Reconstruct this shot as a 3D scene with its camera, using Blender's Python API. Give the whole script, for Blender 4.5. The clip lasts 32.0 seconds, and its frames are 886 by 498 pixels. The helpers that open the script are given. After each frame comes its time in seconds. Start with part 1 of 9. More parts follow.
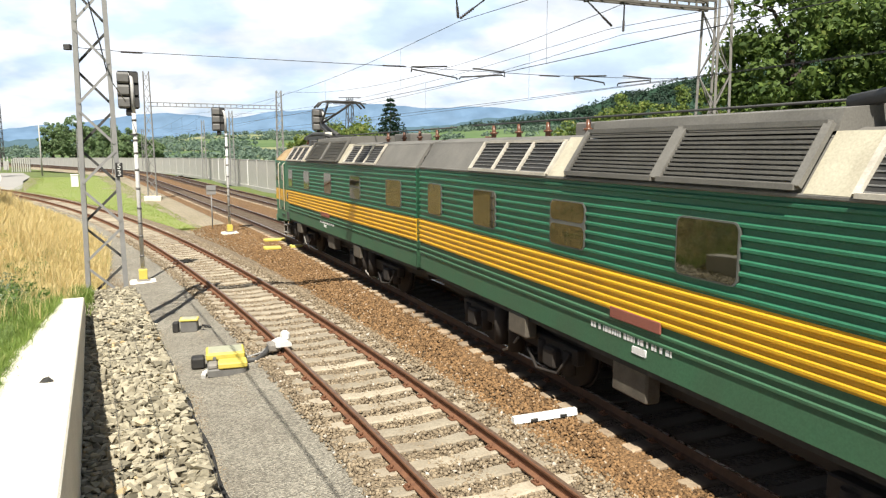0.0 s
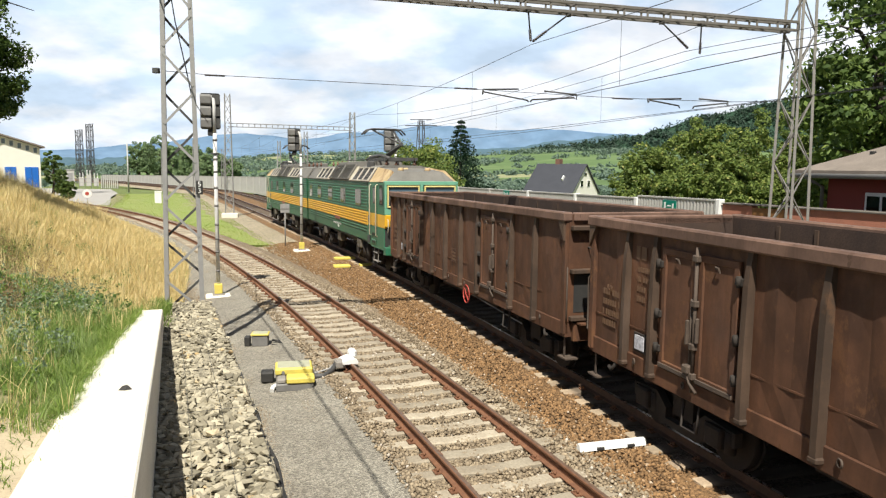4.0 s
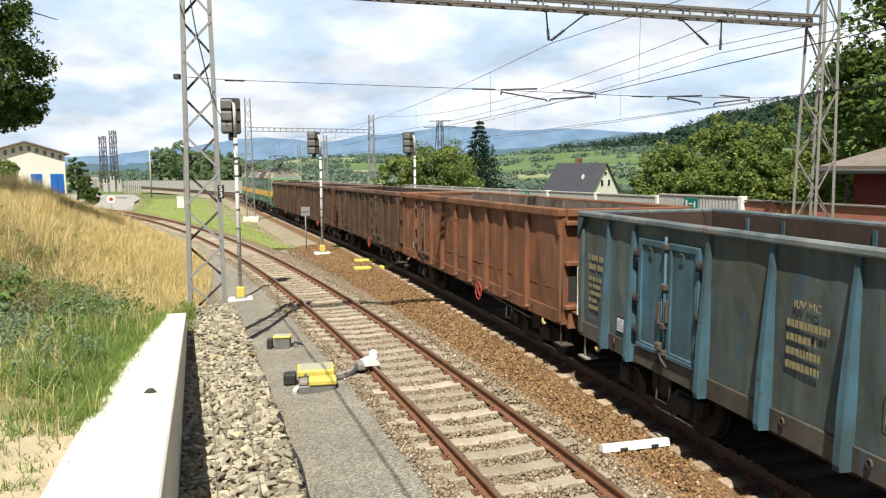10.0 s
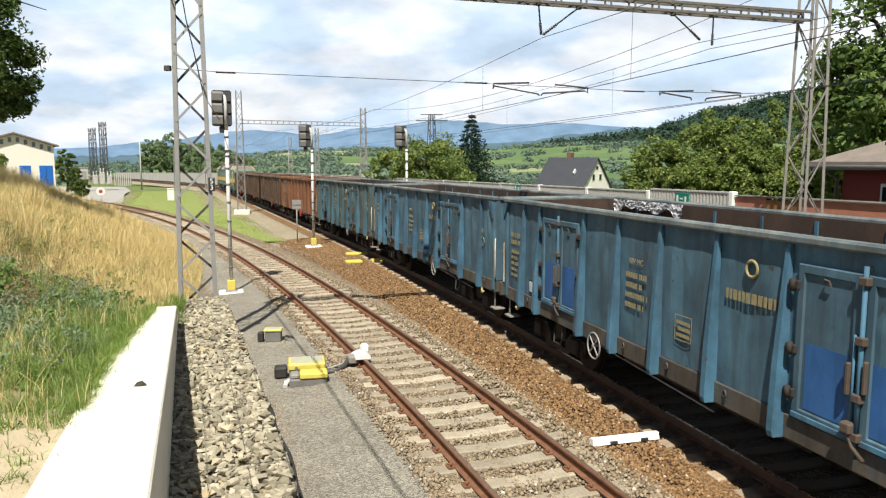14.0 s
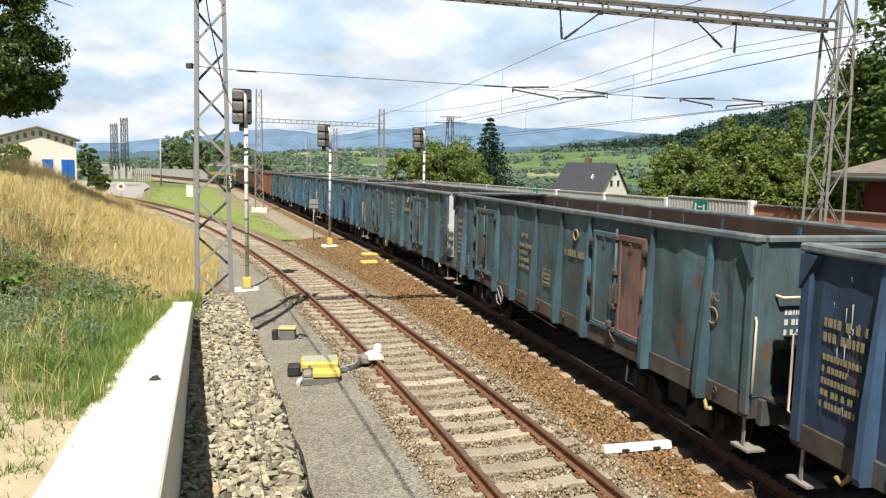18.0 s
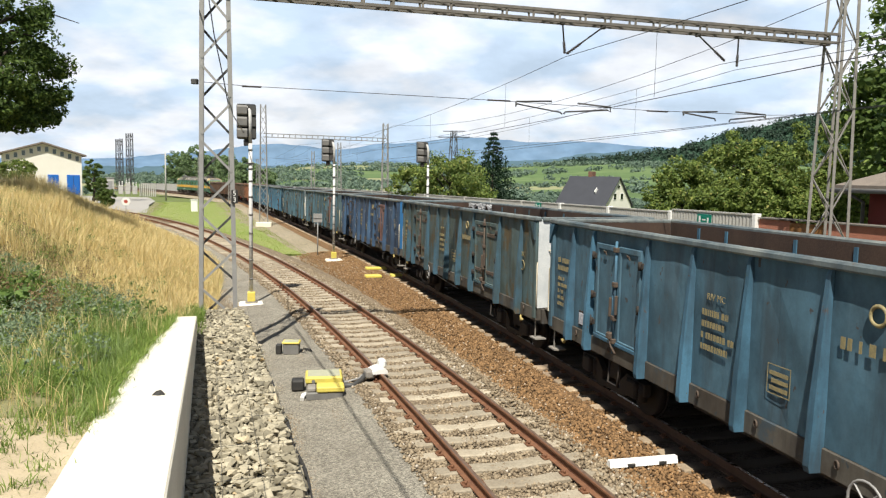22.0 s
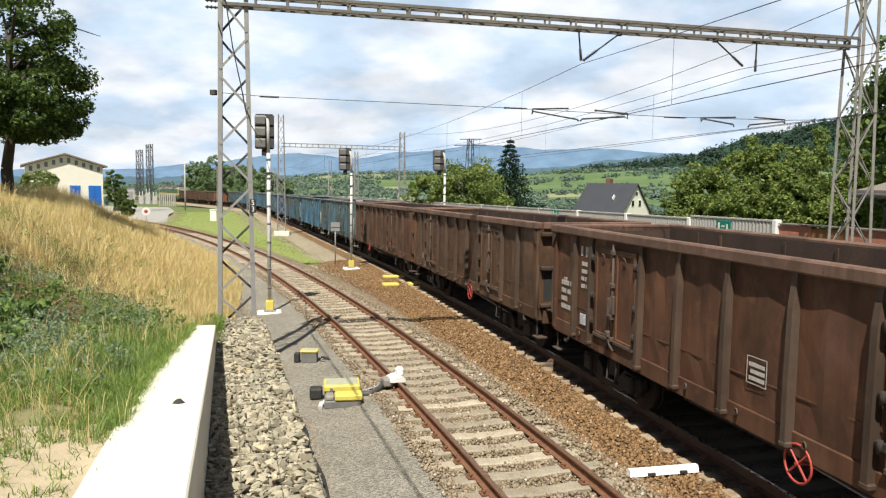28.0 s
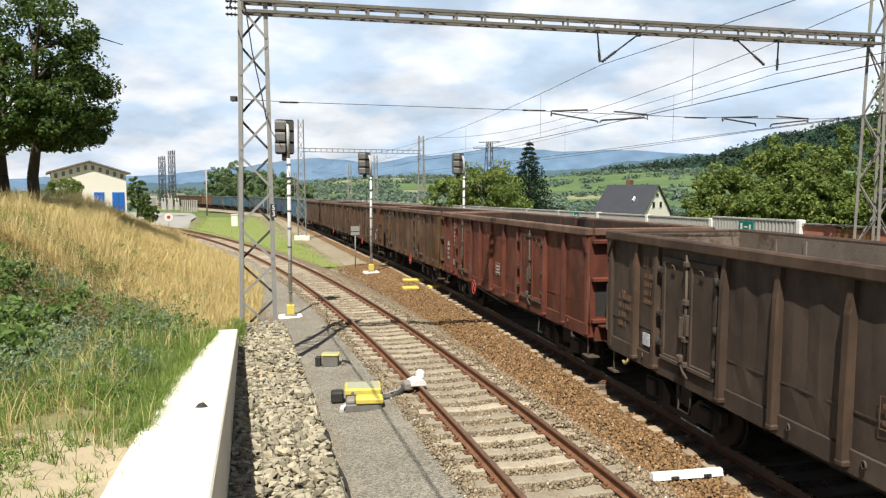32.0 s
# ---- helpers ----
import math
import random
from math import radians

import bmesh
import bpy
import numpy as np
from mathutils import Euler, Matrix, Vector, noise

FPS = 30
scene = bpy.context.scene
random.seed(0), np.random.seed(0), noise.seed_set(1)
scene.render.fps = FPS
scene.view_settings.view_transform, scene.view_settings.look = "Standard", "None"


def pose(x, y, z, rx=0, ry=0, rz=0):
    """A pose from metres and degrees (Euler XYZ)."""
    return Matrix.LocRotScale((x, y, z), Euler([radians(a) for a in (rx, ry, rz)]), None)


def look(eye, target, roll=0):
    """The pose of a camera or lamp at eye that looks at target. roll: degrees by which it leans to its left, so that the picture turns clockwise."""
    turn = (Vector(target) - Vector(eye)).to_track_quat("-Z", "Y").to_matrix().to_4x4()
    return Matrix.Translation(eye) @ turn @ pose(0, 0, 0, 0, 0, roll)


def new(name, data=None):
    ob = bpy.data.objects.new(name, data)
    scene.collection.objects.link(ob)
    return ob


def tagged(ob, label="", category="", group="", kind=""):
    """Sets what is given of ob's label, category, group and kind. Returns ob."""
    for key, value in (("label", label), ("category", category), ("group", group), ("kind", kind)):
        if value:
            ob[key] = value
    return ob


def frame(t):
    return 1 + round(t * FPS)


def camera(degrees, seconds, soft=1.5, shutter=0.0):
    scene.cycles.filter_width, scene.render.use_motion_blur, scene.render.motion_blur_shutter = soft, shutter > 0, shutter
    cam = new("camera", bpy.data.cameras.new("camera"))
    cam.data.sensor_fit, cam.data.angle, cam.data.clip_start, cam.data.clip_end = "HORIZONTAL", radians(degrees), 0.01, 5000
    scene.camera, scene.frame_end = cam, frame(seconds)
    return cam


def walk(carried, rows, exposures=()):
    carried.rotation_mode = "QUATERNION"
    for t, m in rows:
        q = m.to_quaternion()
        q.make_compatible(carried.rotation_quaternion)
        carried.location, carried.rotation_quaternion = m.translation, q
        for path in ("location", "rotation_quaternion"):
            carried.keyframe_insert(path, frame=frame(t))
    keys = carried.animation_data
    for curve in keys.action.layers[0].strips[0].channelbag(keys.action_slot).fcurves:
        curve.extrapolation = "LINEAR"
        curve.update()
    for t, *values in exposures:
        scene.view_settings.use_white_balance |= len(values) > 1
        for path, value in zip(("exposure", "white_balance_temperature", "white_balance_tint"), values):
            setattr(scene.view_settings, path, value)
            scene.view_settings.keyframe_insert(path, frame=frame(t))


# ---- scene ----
cam = camera(62.78, 32.0, soft=1.25)
walk(cam, [
    (0.0, pose(0, 0, 4.05, 81.86, -0.00, -0.11)),
    (0.5, pose(0, 0, 4.05, 82.04, 0.29, 0.96)),
    (1.0, pose(0, 0, 4.05, 82.23, 0.37, 1.55)),
    (1.5, pose(0, 0, 4.05, 82.39, -0.34, 2.22)),
    (2.0, pose(0, 0, 4.05, 82.48, 0.62, 2.81)),
    (2.5, pose(0, 0, 4.05, 82.66, -0.19, 4.31)),
    (3.0, pose(0, 0, 4.05, 82.91, -0.10, 4.71)),
    (3.5, pose(0, 0, 4.05, 83.32, -0.45, 5.01)),
    (4.0, pose(0, 0, 4.05, 83.52, -0.62, 5.34)),
    (4.5, pose(0, 0, 4.05, 83.58, -0.58, 5.68)),
    (6.5, pose(0, 0, 4.05, 83.96, 0.15, 6.37)),
    (7.0, pose(0, 0, 4.05, 83.98, 0.27, 6.49)),
    (7.5, pose(0, 0, 4.05, 84.04, 0.27, 6.55)),
    (8.0, pose(0, 0, 4.05, 84.01, 0.32, 6.57)),
    (8.5, pose(0, 0, 4.05, 83.93, 0.32, 6.55)),
    (9.0, pose(0, 0, 4.05, 83.78, 0.27, 6.61)),
    (9.5, pose(0, 0, 4.05, 83.66, 0.05, 6.79)),
    (10.0, pose(0, 0, 4.05, 83.60, 0.20, 6.84)),
    (10.5, pose(0, 0, 4.05, 83.59, -0.20, 6.99)),
    (11.0, pose(0, 0, 4.05, 83.60, -0.08, 6.90)),
    (11.5, pose(0, 0, 4.05, 83.55, -0.24, 6.79)),
    (12.0, pose(0, 0, 4.05, 83.51, -0.50, 6.65)),
    (12.5, pose(0, 0, 4.05, 83.35, -0.31, 6.41)),
    (13.0, pose(0, 0, 4.05, 83.20, -0.40, 6.30)),
    (13.5, pose(0, 0, 4.05, 83.10, -0.28, 6.27)),
    (14.0, pose(0, 0, 4.05, 83.11, -0.10, 6.20)),
    (14.5, pose(0, 0, 4.05, 83.11, -0.32, 6.16)),
    (16.5, pose(0, 0, 4.05, 83.27, -0.42, 6.56)),
    (17.0, pose(0, 0, 4.05, 83.36, -2.01, 7.14)),
    (17.5, pose(0, 0, 4.05, 83.31, -0.65, 7.25)),
    (18.0, pose(0, 0, 4.05, 83.28, -1.32, 7.57)),
    (18.5, pose(0, 0, 4.05, 83.44, -0.67, 7.60)),
    (19.0, pose(0, 0, 4.05, 83.38, -0.60, 7.39)),
    (19.5, pose(0, 0, 4.05, 83.46, -0.99, 7.21)),
    (20.0, pose(0, 0, 4.05, 83.77, -0.88, 7.26)),
    (20.5, pose(0, 0, 4.05, 83.76, -1.50, 7.23)),
    (21.0, pose(0, 0, 4.05, 83.87, -1.31, 5.83)),
    (21.5, pose(0, 0, 4.05, 84.03, -1.45, 6.19)),
    (22.0, pose(0, 0, 4.05, 84.37, -1.13, 7.86)),
    (22.5, pose(0, 0, 4.05, 84.69, -0.90, 8.12)),
    (23.0, pose(0, 0, 4.05, 84.80, -0.82, 8.18)),
    (23.5, pose(0, 0, 4.05, 84.79, -0.72, 8.25)),
    (24.0, pose(0, 0, 4.05, 84.75, -0.90, 8.63)),
    (24.5, pose(0, 0, 4.05, 84.76, -0.73, 9.00)),
    (25.0, pose(0, 0, 4.05, 84.69, -0.49, 9.12)),
    (25.5, pose(0, 0, 4.05, 84.73, -0.52, 9.20)),
    (27.5, pose(0, 0, 4.05, 84.95, -0.47, 9.19)),
    (28.0, pose(0, 0, 4.05, 84.98, -0.71, 9.18)),
    (28.5, pose(0, 0, 4.05, 85.10, -0.67, 9.20)),
    (29.0, pose(0, 0, 4.05, 85.20, -0.75, 9.22)),
    (29.5, pose(0, 0, 4.05, 85.30, -0.17, 9.38)),
    (30.0, pose(0, 0, 4.05, 85.35, -0.49, 9.64)),
    (30.5, pose(0, 0, 4.05, 85.24, -0.82, 9.82)),
    (31.0, pose(0, 0, 4.05, 85.20, -0.70, 10.17)),
    (31.5, pose(0, 0, 4.05, 85.22, -0.42, 10.52)),
    (32.0, pose(0, 0, 4.05, 85.22, -0.13, 10.69)),
], exposures=[(0.0, 0.79), (1.0, 0.74), (2.5, 0.69), (4.5, 0.65), (8.0, 0.63), (14.0, 0.61), (24.0, 0.57), (32.0, 0.53)])

# ---- world and sun ----
SUN_EL, SUN_AZ = 58.0, 183.0          # degrees; azimuth clockwise from +y
world = bpy.data.worlds.new("sky")
scene.world = world
world.use_nodes = True
wn, wl = world.node_tree.nodes, world.node_tree.links
wn.clear()
out = wn.new("ShaderNodeOutputWorld")
bg = wn.new("ShaderNodeBackground")
sky = wn.new("ShaderNodeTexSky")
sky.sky_type, sky.sun_disc = "NISHITA", False
sky.sun_elevation, sky.sun_rotation = radians(SUN_EL), radians(SUN_AZ)
sky.air_density, sky.dust_density, sky.ozone_density = 1.0, 1.5, 1.0
tc = wn.new("ShaderNodeTexCoord")
sep = wn.new("ShaderNodeSeparateXYZ")
wl.new(tc.outputs["Generated"], sep.inputs[0])
# cloud layer: the direction projected on a flat layer overhead
zc = wn.new("ShaderNodeMath"); zc.operation = "MAXIMUM"; zc.inputs[1].default_value = 0.0
wl.new(sep.outputs[2], zc.inputs[0])
za = wn.new("ShaderNodeMath"); za.operation = "ADD"; za.inputs[1].default_value = 0.30
wl.new(zc.outputs[0], za.inputs[0])
dx = wn.new("ShaderNodeMath"); dx.operation = "DIVIDE"
dy = wn.new("ShaderNodeMath"); dy.operation = "DIVIDE"
wl.new(sep.outputs[0], dx.inputs[0]); wl.new(za.outputs[0], dx.inputs[1])
wl.new(sep.outputs[1], dy.inputs[0]); wl.new(za.outputs[0], dy.inputs[1])
cmb = wn.new("ShaderNodeCombineXYZ")
wl.new(dx.outputs[0], cmb.inputs[0]); wl.new(dy.outputs[0], cmb.inputs[1])
cn = wn.new("ShaderNodeTexNoise")
cn.inputs["Scale"].default_value, cn.inputs["Detail"].default_value, cn.inputs["Roughness"].default_value = 1.9, 9, 0.55
wl.new(cmb.outputs[0], cn.inputs["Vector"])
cr = wn.new("ShaderNodeValToRGB")
cr.color_ramp.elements[0].position, cr.color_ramp.elements[1].position = 0.40, 0.56
cr.color_ramp.elements[0].color = (0.72, 0.72, 0.72, 1)
wl.new(cn.outputs[0], cr.inputs[0])
# clouds thin out overhead
th = wn.new("ShaderNodeMapRange")
th.inputs["From Min"].default_value, th.inputs["From Max"].default_value = 0.25, 0.48
th.inputs["To Min"].default_value, th.inputs["To Max"].default_value = 1.0, 0.15
wl.new(sep.outputs[2], th.inputs[0])
# and the sky is clearer on the sun's side
cl = wn.new("ShaderNodeMapRange")
cl.inputs["From Min"].default_value, cl.inputs["From Max"].default_value = -0.35, 0.4
cl.inputs["To Min"].default_value, cl.inputs["To Max"].default_value = 0.22, 1.0
wl.new(sep.outputs[1], cl.inputs[0])
cv = wn.new("ShaderNodeMath"); cv.operation = "MULTIPLY"
wl.new(th.outputs[0], cv.inputs[0]); wl.new(cl.outputs[0], cv.inputs[1])
cov = wn.new("ShaderNodeMath"); cov.operation = "MULTIPLY"
wl.new(cr.outputs[0], cov.inputs[0]); wl.new(cv.outputs[0], cov.inputs[1])
cs = wn.new("ShaderNodeTexNoise")
cs.inputs["Scale"].default_value, cs.inputs["Detail"].default_value = 2.6, 7
wl.new(cmb.outputs[0], cs.inputs["Vector"])
cc = wn.new("ShaderNodeValToRGB")
cc.color_ramp.elements[0].position, cc.color_ramp.elements[1].position = 0.42, 0.57
cc.color_ramp.elements[0].color, cc.color_ramp.elements[1].color = (15.8, 19.4, 23.8, 1), (23.8, 24.6, 26.0, 1)
wl.new(cs.outputs[0], cc.inputs[0])
mx = wn.new("ShaderNodeMixRGB")
wl.new(cov.outputs[0], mx.inputs[0]); wl.new(sky.outputs[0], mx.inputs[1]); wl.new(cc.outputs[0], mx.inputs[2])
bg.inputs[1].default_value = 0.030
wl.new(mx.outputs[0], bg.inputs[0])
wl.new(bg.outputs[0], out.inputs[0])
sun_data = bpy.data.lights.new("sun", "SUN")
sun_data.energy, sun_data.angle, sun_data.color = 5.0, radians(0.5), (1.0, 0.955, 0.85)
sun = new("sun", sun_data)
sun.matrix_world = look((0, 0, 60), (-math.sin(radians(SUN_AZ)) * 60, -math.cos(radians(SUN_AZ)) * 60, 60 - 60 * math.tan(radians(SUN_EL))))
scene.view_settings.exposure = 0.25          # and keyed in the walk above


# ---- plan: levels and tracks ----
def level(y):
    """Height of the railway's plane, which falls gently away from the viewer."""
    q = (y - 11.6) / 3
    return -0.027 * (q if q > 30 else math.log1p(math.exp(q)))


MAIN = (3.94, 10.0, 21.49, 0.14, 38.0, 120.0, 0.25, 171.0)   # x, y, heading, degrees of left turn for each metre, end of the curve; start, turn and end of the second curve
SIDING = (-0.15, 10.0, 25.74, 0.23, 90.0)
SPACING = 4.5                          # between the two main tracks


def heading(s, line):
    far = line[6] * (min(max(s, line[5]), line[7]) - line[5]) if len(line) > 5 else 0.0
    return radians(line[2] + line[3] * min(s, line[4]) + far)


def along(s, line, lat=0.0):
    """Plan place at s metres along a line, lat metres to its right."""
    x0, y0, h0, k, end = line[:5]
    b = heading(min(s, end), line)
    if len(line) > 5 and s > line[5]:
        # past the straight: second curve, then straight again
        x0, y0 = along(line[5], line)
        h0, k, end = math.degrees(b), line[6], line[7]
        b = heading(s, line)
    a, kk = radians(h0), radians(k)
    more = max(0.0, s - end)
    x = x0 + (math.cos(b) - math.cos(a)) / kk + lat * math.cos(b) - more * math.sin(b)
    y = y0 + (math.sin(b) - math.sin(a)) / kk + lat * math.sin(b) + more * math.cos(b)
    return x, y


def at(s, line, lat=0.0, dz=0.0):
    x, y = along(s, line, lat)
    return Vector((x, y, level(y) + dz))


# ---- mesh helpers ----
class Mesh:
    """Collects faces for one mesh."""

    def __init__(self):
        self.v, self.f, self.smooth = [], [], []

    def add(self, verts, faces, smooth=False):
        n = len(self.v)
        self.v += [tuple(p) for p in verts]
        self.f += [tuple(n + i for i in q) for q in faces]
        self.smooth += [smooth] * len(faces)
        return self

    def box(self, x0, x1, y0, y1, z0, z1, m=None, top=1.0):
        cx, cy = (x0 + x1) / 2, (y0 + y1) / 2
        t = lambda v, c: c + (v - c) * top
        vs = [(x0, y0, z0), (x1, y0, z0), (x1, y1, z0), (x0, y1, z0),
              (t(x0, cx), t(y0, cy), z1), (t(x1, cx), t(y0, cy), z1), (t(x1, cx), t(y1, cy), z1), (t(x0, cx), t(y1, cy), z1)]
        if m:
            vs = [m @ Vector(p) for p in vs]
        return self.add(vs, [(0, 3, 2, 1), (4, 5, 6, 7), (0, 1, 5, 4), (1, 2, 6, 5), (2, 3, 7, 6), (3, 0, 4, 7)])

    def bevel_box(self, x0, x1, y0, y1, z0, z1, b=0.02, m=None):
        """A box with chamfered edges."""
        vs, idx = [], {}
        for i, x in enumerate((x0, x1)):
            for j, y in enumerate((y0, y1)):
                for k, z in enumerate((z0, z1)):
                    sx, sy, sz = (b, -b)[i], (b, -b)[j], (b, -b)[k]
                    idx[i, j, k] = len(vs)
                    vs += [(x, y + sy, z + sz), (x + sx, y, z + sz), (x + sx, y + sy, z)]
        I = lambda i, j, k, a: idx[i, j, k] + a
        fs = [(I(0, 0, 0, 0), I(0, 0, 1, 0), I(0, 1, 1, 0), I(0, 1, 0, 0)), (I(1, 0, 0, 0), I(1, 1, 0, 0), I(1, 1, 1, 0), I(1, 0, 1, 0)),
              (I(0, 0, 0, 1), I(1, 0, 0, 1), I(1, 0, 1, 1), I(0, 0, 1, 1)), (I(0, 1, 0, 1), I(0, 1, 1, 1), I(1, 1, 1, 1), I(1, 1, 0, 1)),
              (I(0, 0, 0, 2), I(0, 1, 0, 2), I(1, 1, 0, 2), I(1, 0, 0, 2)), (I(0, 0, 1, 2), I(1, 0, 1, 2), I(1, 1, 1, 2), I(0, 1, 1, 2))]
        for a in (0, 1):
            for c in (0, 1):
                fs += [(I(0, a, c, 1), I(1, a, c, 1), I(1, a, c, 2), I(0, a, c, 2)), (I(a, 0, c, 0), I(a, 1, c, 0), I(a, 1, c, 2), I(a, 0, c, 2)),
                       (I(a, c, 0, 0), I(a, c, 1, 0), I(a, c, 1, 1), I(a, c, 0, 1))]
        for i in (0, 1):
            for j in (0, 1):
                for k in (0, 1):
                    fs.append((I(i, j, k, 0), I(i, j, k, 1), I(i, j, k, 2)))
        if m:
            vs = [m @ Vector(p) for p in vs]
        return self.add(vs, fs)

    def rod(self, a, b, r, r2=None, seg=8, caps=True):
        a, b = Vector(a), Vector(b)
        r2 = r if r2 is None else r2
        d = (b - a).normalized()
        u = d.orthogonal().normalized()
        w = d.cross(u)
        vs = []
        for p, q in ((a, r), (b, r2)):
            vs += [p + (u * math.cos(2 * math.pi * i / seg) + w * math.sin(2 * math.pi * i / seg)) * q for i in range(seg)]
        self.add(vs, [(i, (i + 1) % seg, seg + (i + 1) % seg, seg + i) for i in range(seg)], seg > 5)
        if caps:
            n = len(self.v) - 2 * seg
            self.f += [tuple(n + i for i in reversed(range(seg))), tuple(n + seg + i for i in range(seg))]
            self.smooth += [False, False]
        return self

    def tube(self, pts, r, seg=6):
        """One bent tube through the points."""
        pts = [Vector(p) for p in pts]
        n0 = len(self.v)
        u = None
        vs = []
        for i, p in enumerate(pts):
            d = (pts[min(i + 1, len(pts) - 1)] - pts[max(i - 1, 0)]).normalized()
            u = d.orthogonal().normalized() if u is None else (u - d * u.dot(d)).normalized()
            w = d.cross(u)
            vs += [p + (u * math.cos(2 * math.pi * k / seg) + w * math.sin(2 * math.pi * k / seg)) * r for k in range(seg)]
        fs = [(i * seg + k, i * seg + (k + 1) % seg, (i + 1) * seg + (k + 1) % seg, (i + 1) * seg + k) for i in range(len(pts) - 1) for k in range(seg)]
        self.add(vs, fs, seg > 5)
        m = n0 + (len(pts) - 1) * seg
        self.f += [tuple(n0 + k for k in reversed(range(seg))), tuple(m + k for k in range(seg))]
        self.smooth += [False, False]
        return self

    def bar(self, a, b, w, h=None):
        """A square bar from a to b."""
        a, b = Vector(a), Vector(b)
        h = w if h is None else h
        d = (b - a).normalized()
        side = d.cross(Vector((0, 0, 1)))
        side = side.normalized() if side.length > 1e-4 else Vector((1, 0, 0))
        up = side.cross(d)
        vs = [p + side * sx * w / 2 + up * sz * h / 2 for p in (a, b) for sx, sz in ((-1, -1), (1, -1), (1, 1), (-1, 1))]
        return self.add(vs, [(0, 1, 2, 3), (7, 6, 5, 4), (0, 4, 5, 1), (1, 5, 6, 2), (2, 6, 7, 3), (3, 7, 4, 0)])

    def prism(self, prof, x0, x1, m=None, smooth=False):
        """A closed profile of (y, z) drawn out along x."""
        n = len(prof)
        vs = [(x, y, z) for x in (x0, x1) for y, z in prof]
        if m:
            vs = [m @ Vector(p) for p in vs]
        fs = [(i, (i + 1) % n, n + (i + 1) % n, n + i) for i in range(n)]
        self.add(vs, fs, smooth)
        self.add(vs, [tuple(reversed(range(n))), tuple(range(n, 2 * n))])
        return self

    def sweep(self, rings, closed=True, caps=True, smooth=False):
        """Rings of equal count joined one to the next."""
        n = len(rings[0])
        vs = [p for r in rings for p in r]
        fs = []
        for k in range(len(rings) - 1):
            for i in range(n if closed else n - 1):
                j = (i + 1) % n
                fs.append((k * n + i, k * n + j, (k + 1) * n + j, (k + 1) * n + i))
        self.add(vs, fs, smooth)
        if caps and closed:
            self.add(rings[0], [tuple(reversed(range(n)))])
            self.add(rings[-1], [tuple(range(n))])
        return self

    def ring(self, c, axis, R, r, seg=24, tseg=6):
        axis = Vector(axis).normalized()
        u = axis.orthogonal().normalized()
        w = axis.cross(u)
        vs, fs = [], []
        for i in range(seg):
            a = 2 * math.pi * i / seg
            o = u * math.cos(a) + w * math.sin(a)
            for j in range(tseg):
                b = 2 * math.pi * j / tseg
                vs.append(Vector(c) + o * (R + r * math.cos(b)) + axis * r * math.sin(b))
        for i in range(seg):
            for j in range(tseg):
                fs.append((i * tseg + j, ((i + 1) % seg) * tseg + j, ((i + 1) % seg) * tseg + (j + 1) % tseg, i * tseg + (j + 1) % tseg))
        return self.add(vs, fs, True)

    def ball(self, c, r, seg=10, rows=6, squash=1.0):
        vs = [(c[0] + r * math.sin(math.pi * k / rows) * math.cos(2 * math.pi * i / seg), c[1] + r * math.sin(math.pi * k / rows) * math.sin(2 * math.pi * i / seg),
               c[2] + squash * r * math.cos(math.pi * k / rows)) for k in range(rows + 1) for i in range(seg)]
        fs = [(k * seg + i, (k + 1) * seg + i, (k + 1) * seg + (i + 1) % seg, k * seg + (i + 1) % seg) for k in range(rows) for i in range(seg)]
        return self.add(vs, fs, True)

    def data(self, name, mats):
        me = bpy.data.meshes.new(name)
        me.from_pydata(self.v, [], self.f)
        me.polygons.foreach_set("use_smooth", self.smooth)
        for m in (mats if isinstance(mats, (list, tuple)) else [mats]):
            me.materials.append(m)
        bm = bmesh.new()
        bm.from_mesh(me)
        bmesh.ops.recalc_face_normals(bm, faces=bm.faces)
        bm.to_mesh(me)
        bm.free()
        me.update()
        return me


def part(name, mesh, material, parent=None, label="", m=None):
    """Links a mesh as one object, under a thing or a part."""
    ob = new(name, mesh.data(name, material) if isinstance(mesh, Mesh) else mesh)
    if parent is not None:
        ob.parent = parent
    if m is not None:
        ob.matrix_basis = m
    if label:
        ob["label"] = label
    return ob


def thing(name, label, category, m=None, group="", kind=""):
    ob = new(name)
    ob.empty_display_size = 0.2
    if m is not None:
        ob.matrix_basis = m
    return tagged(ob, label, category, group, kind)


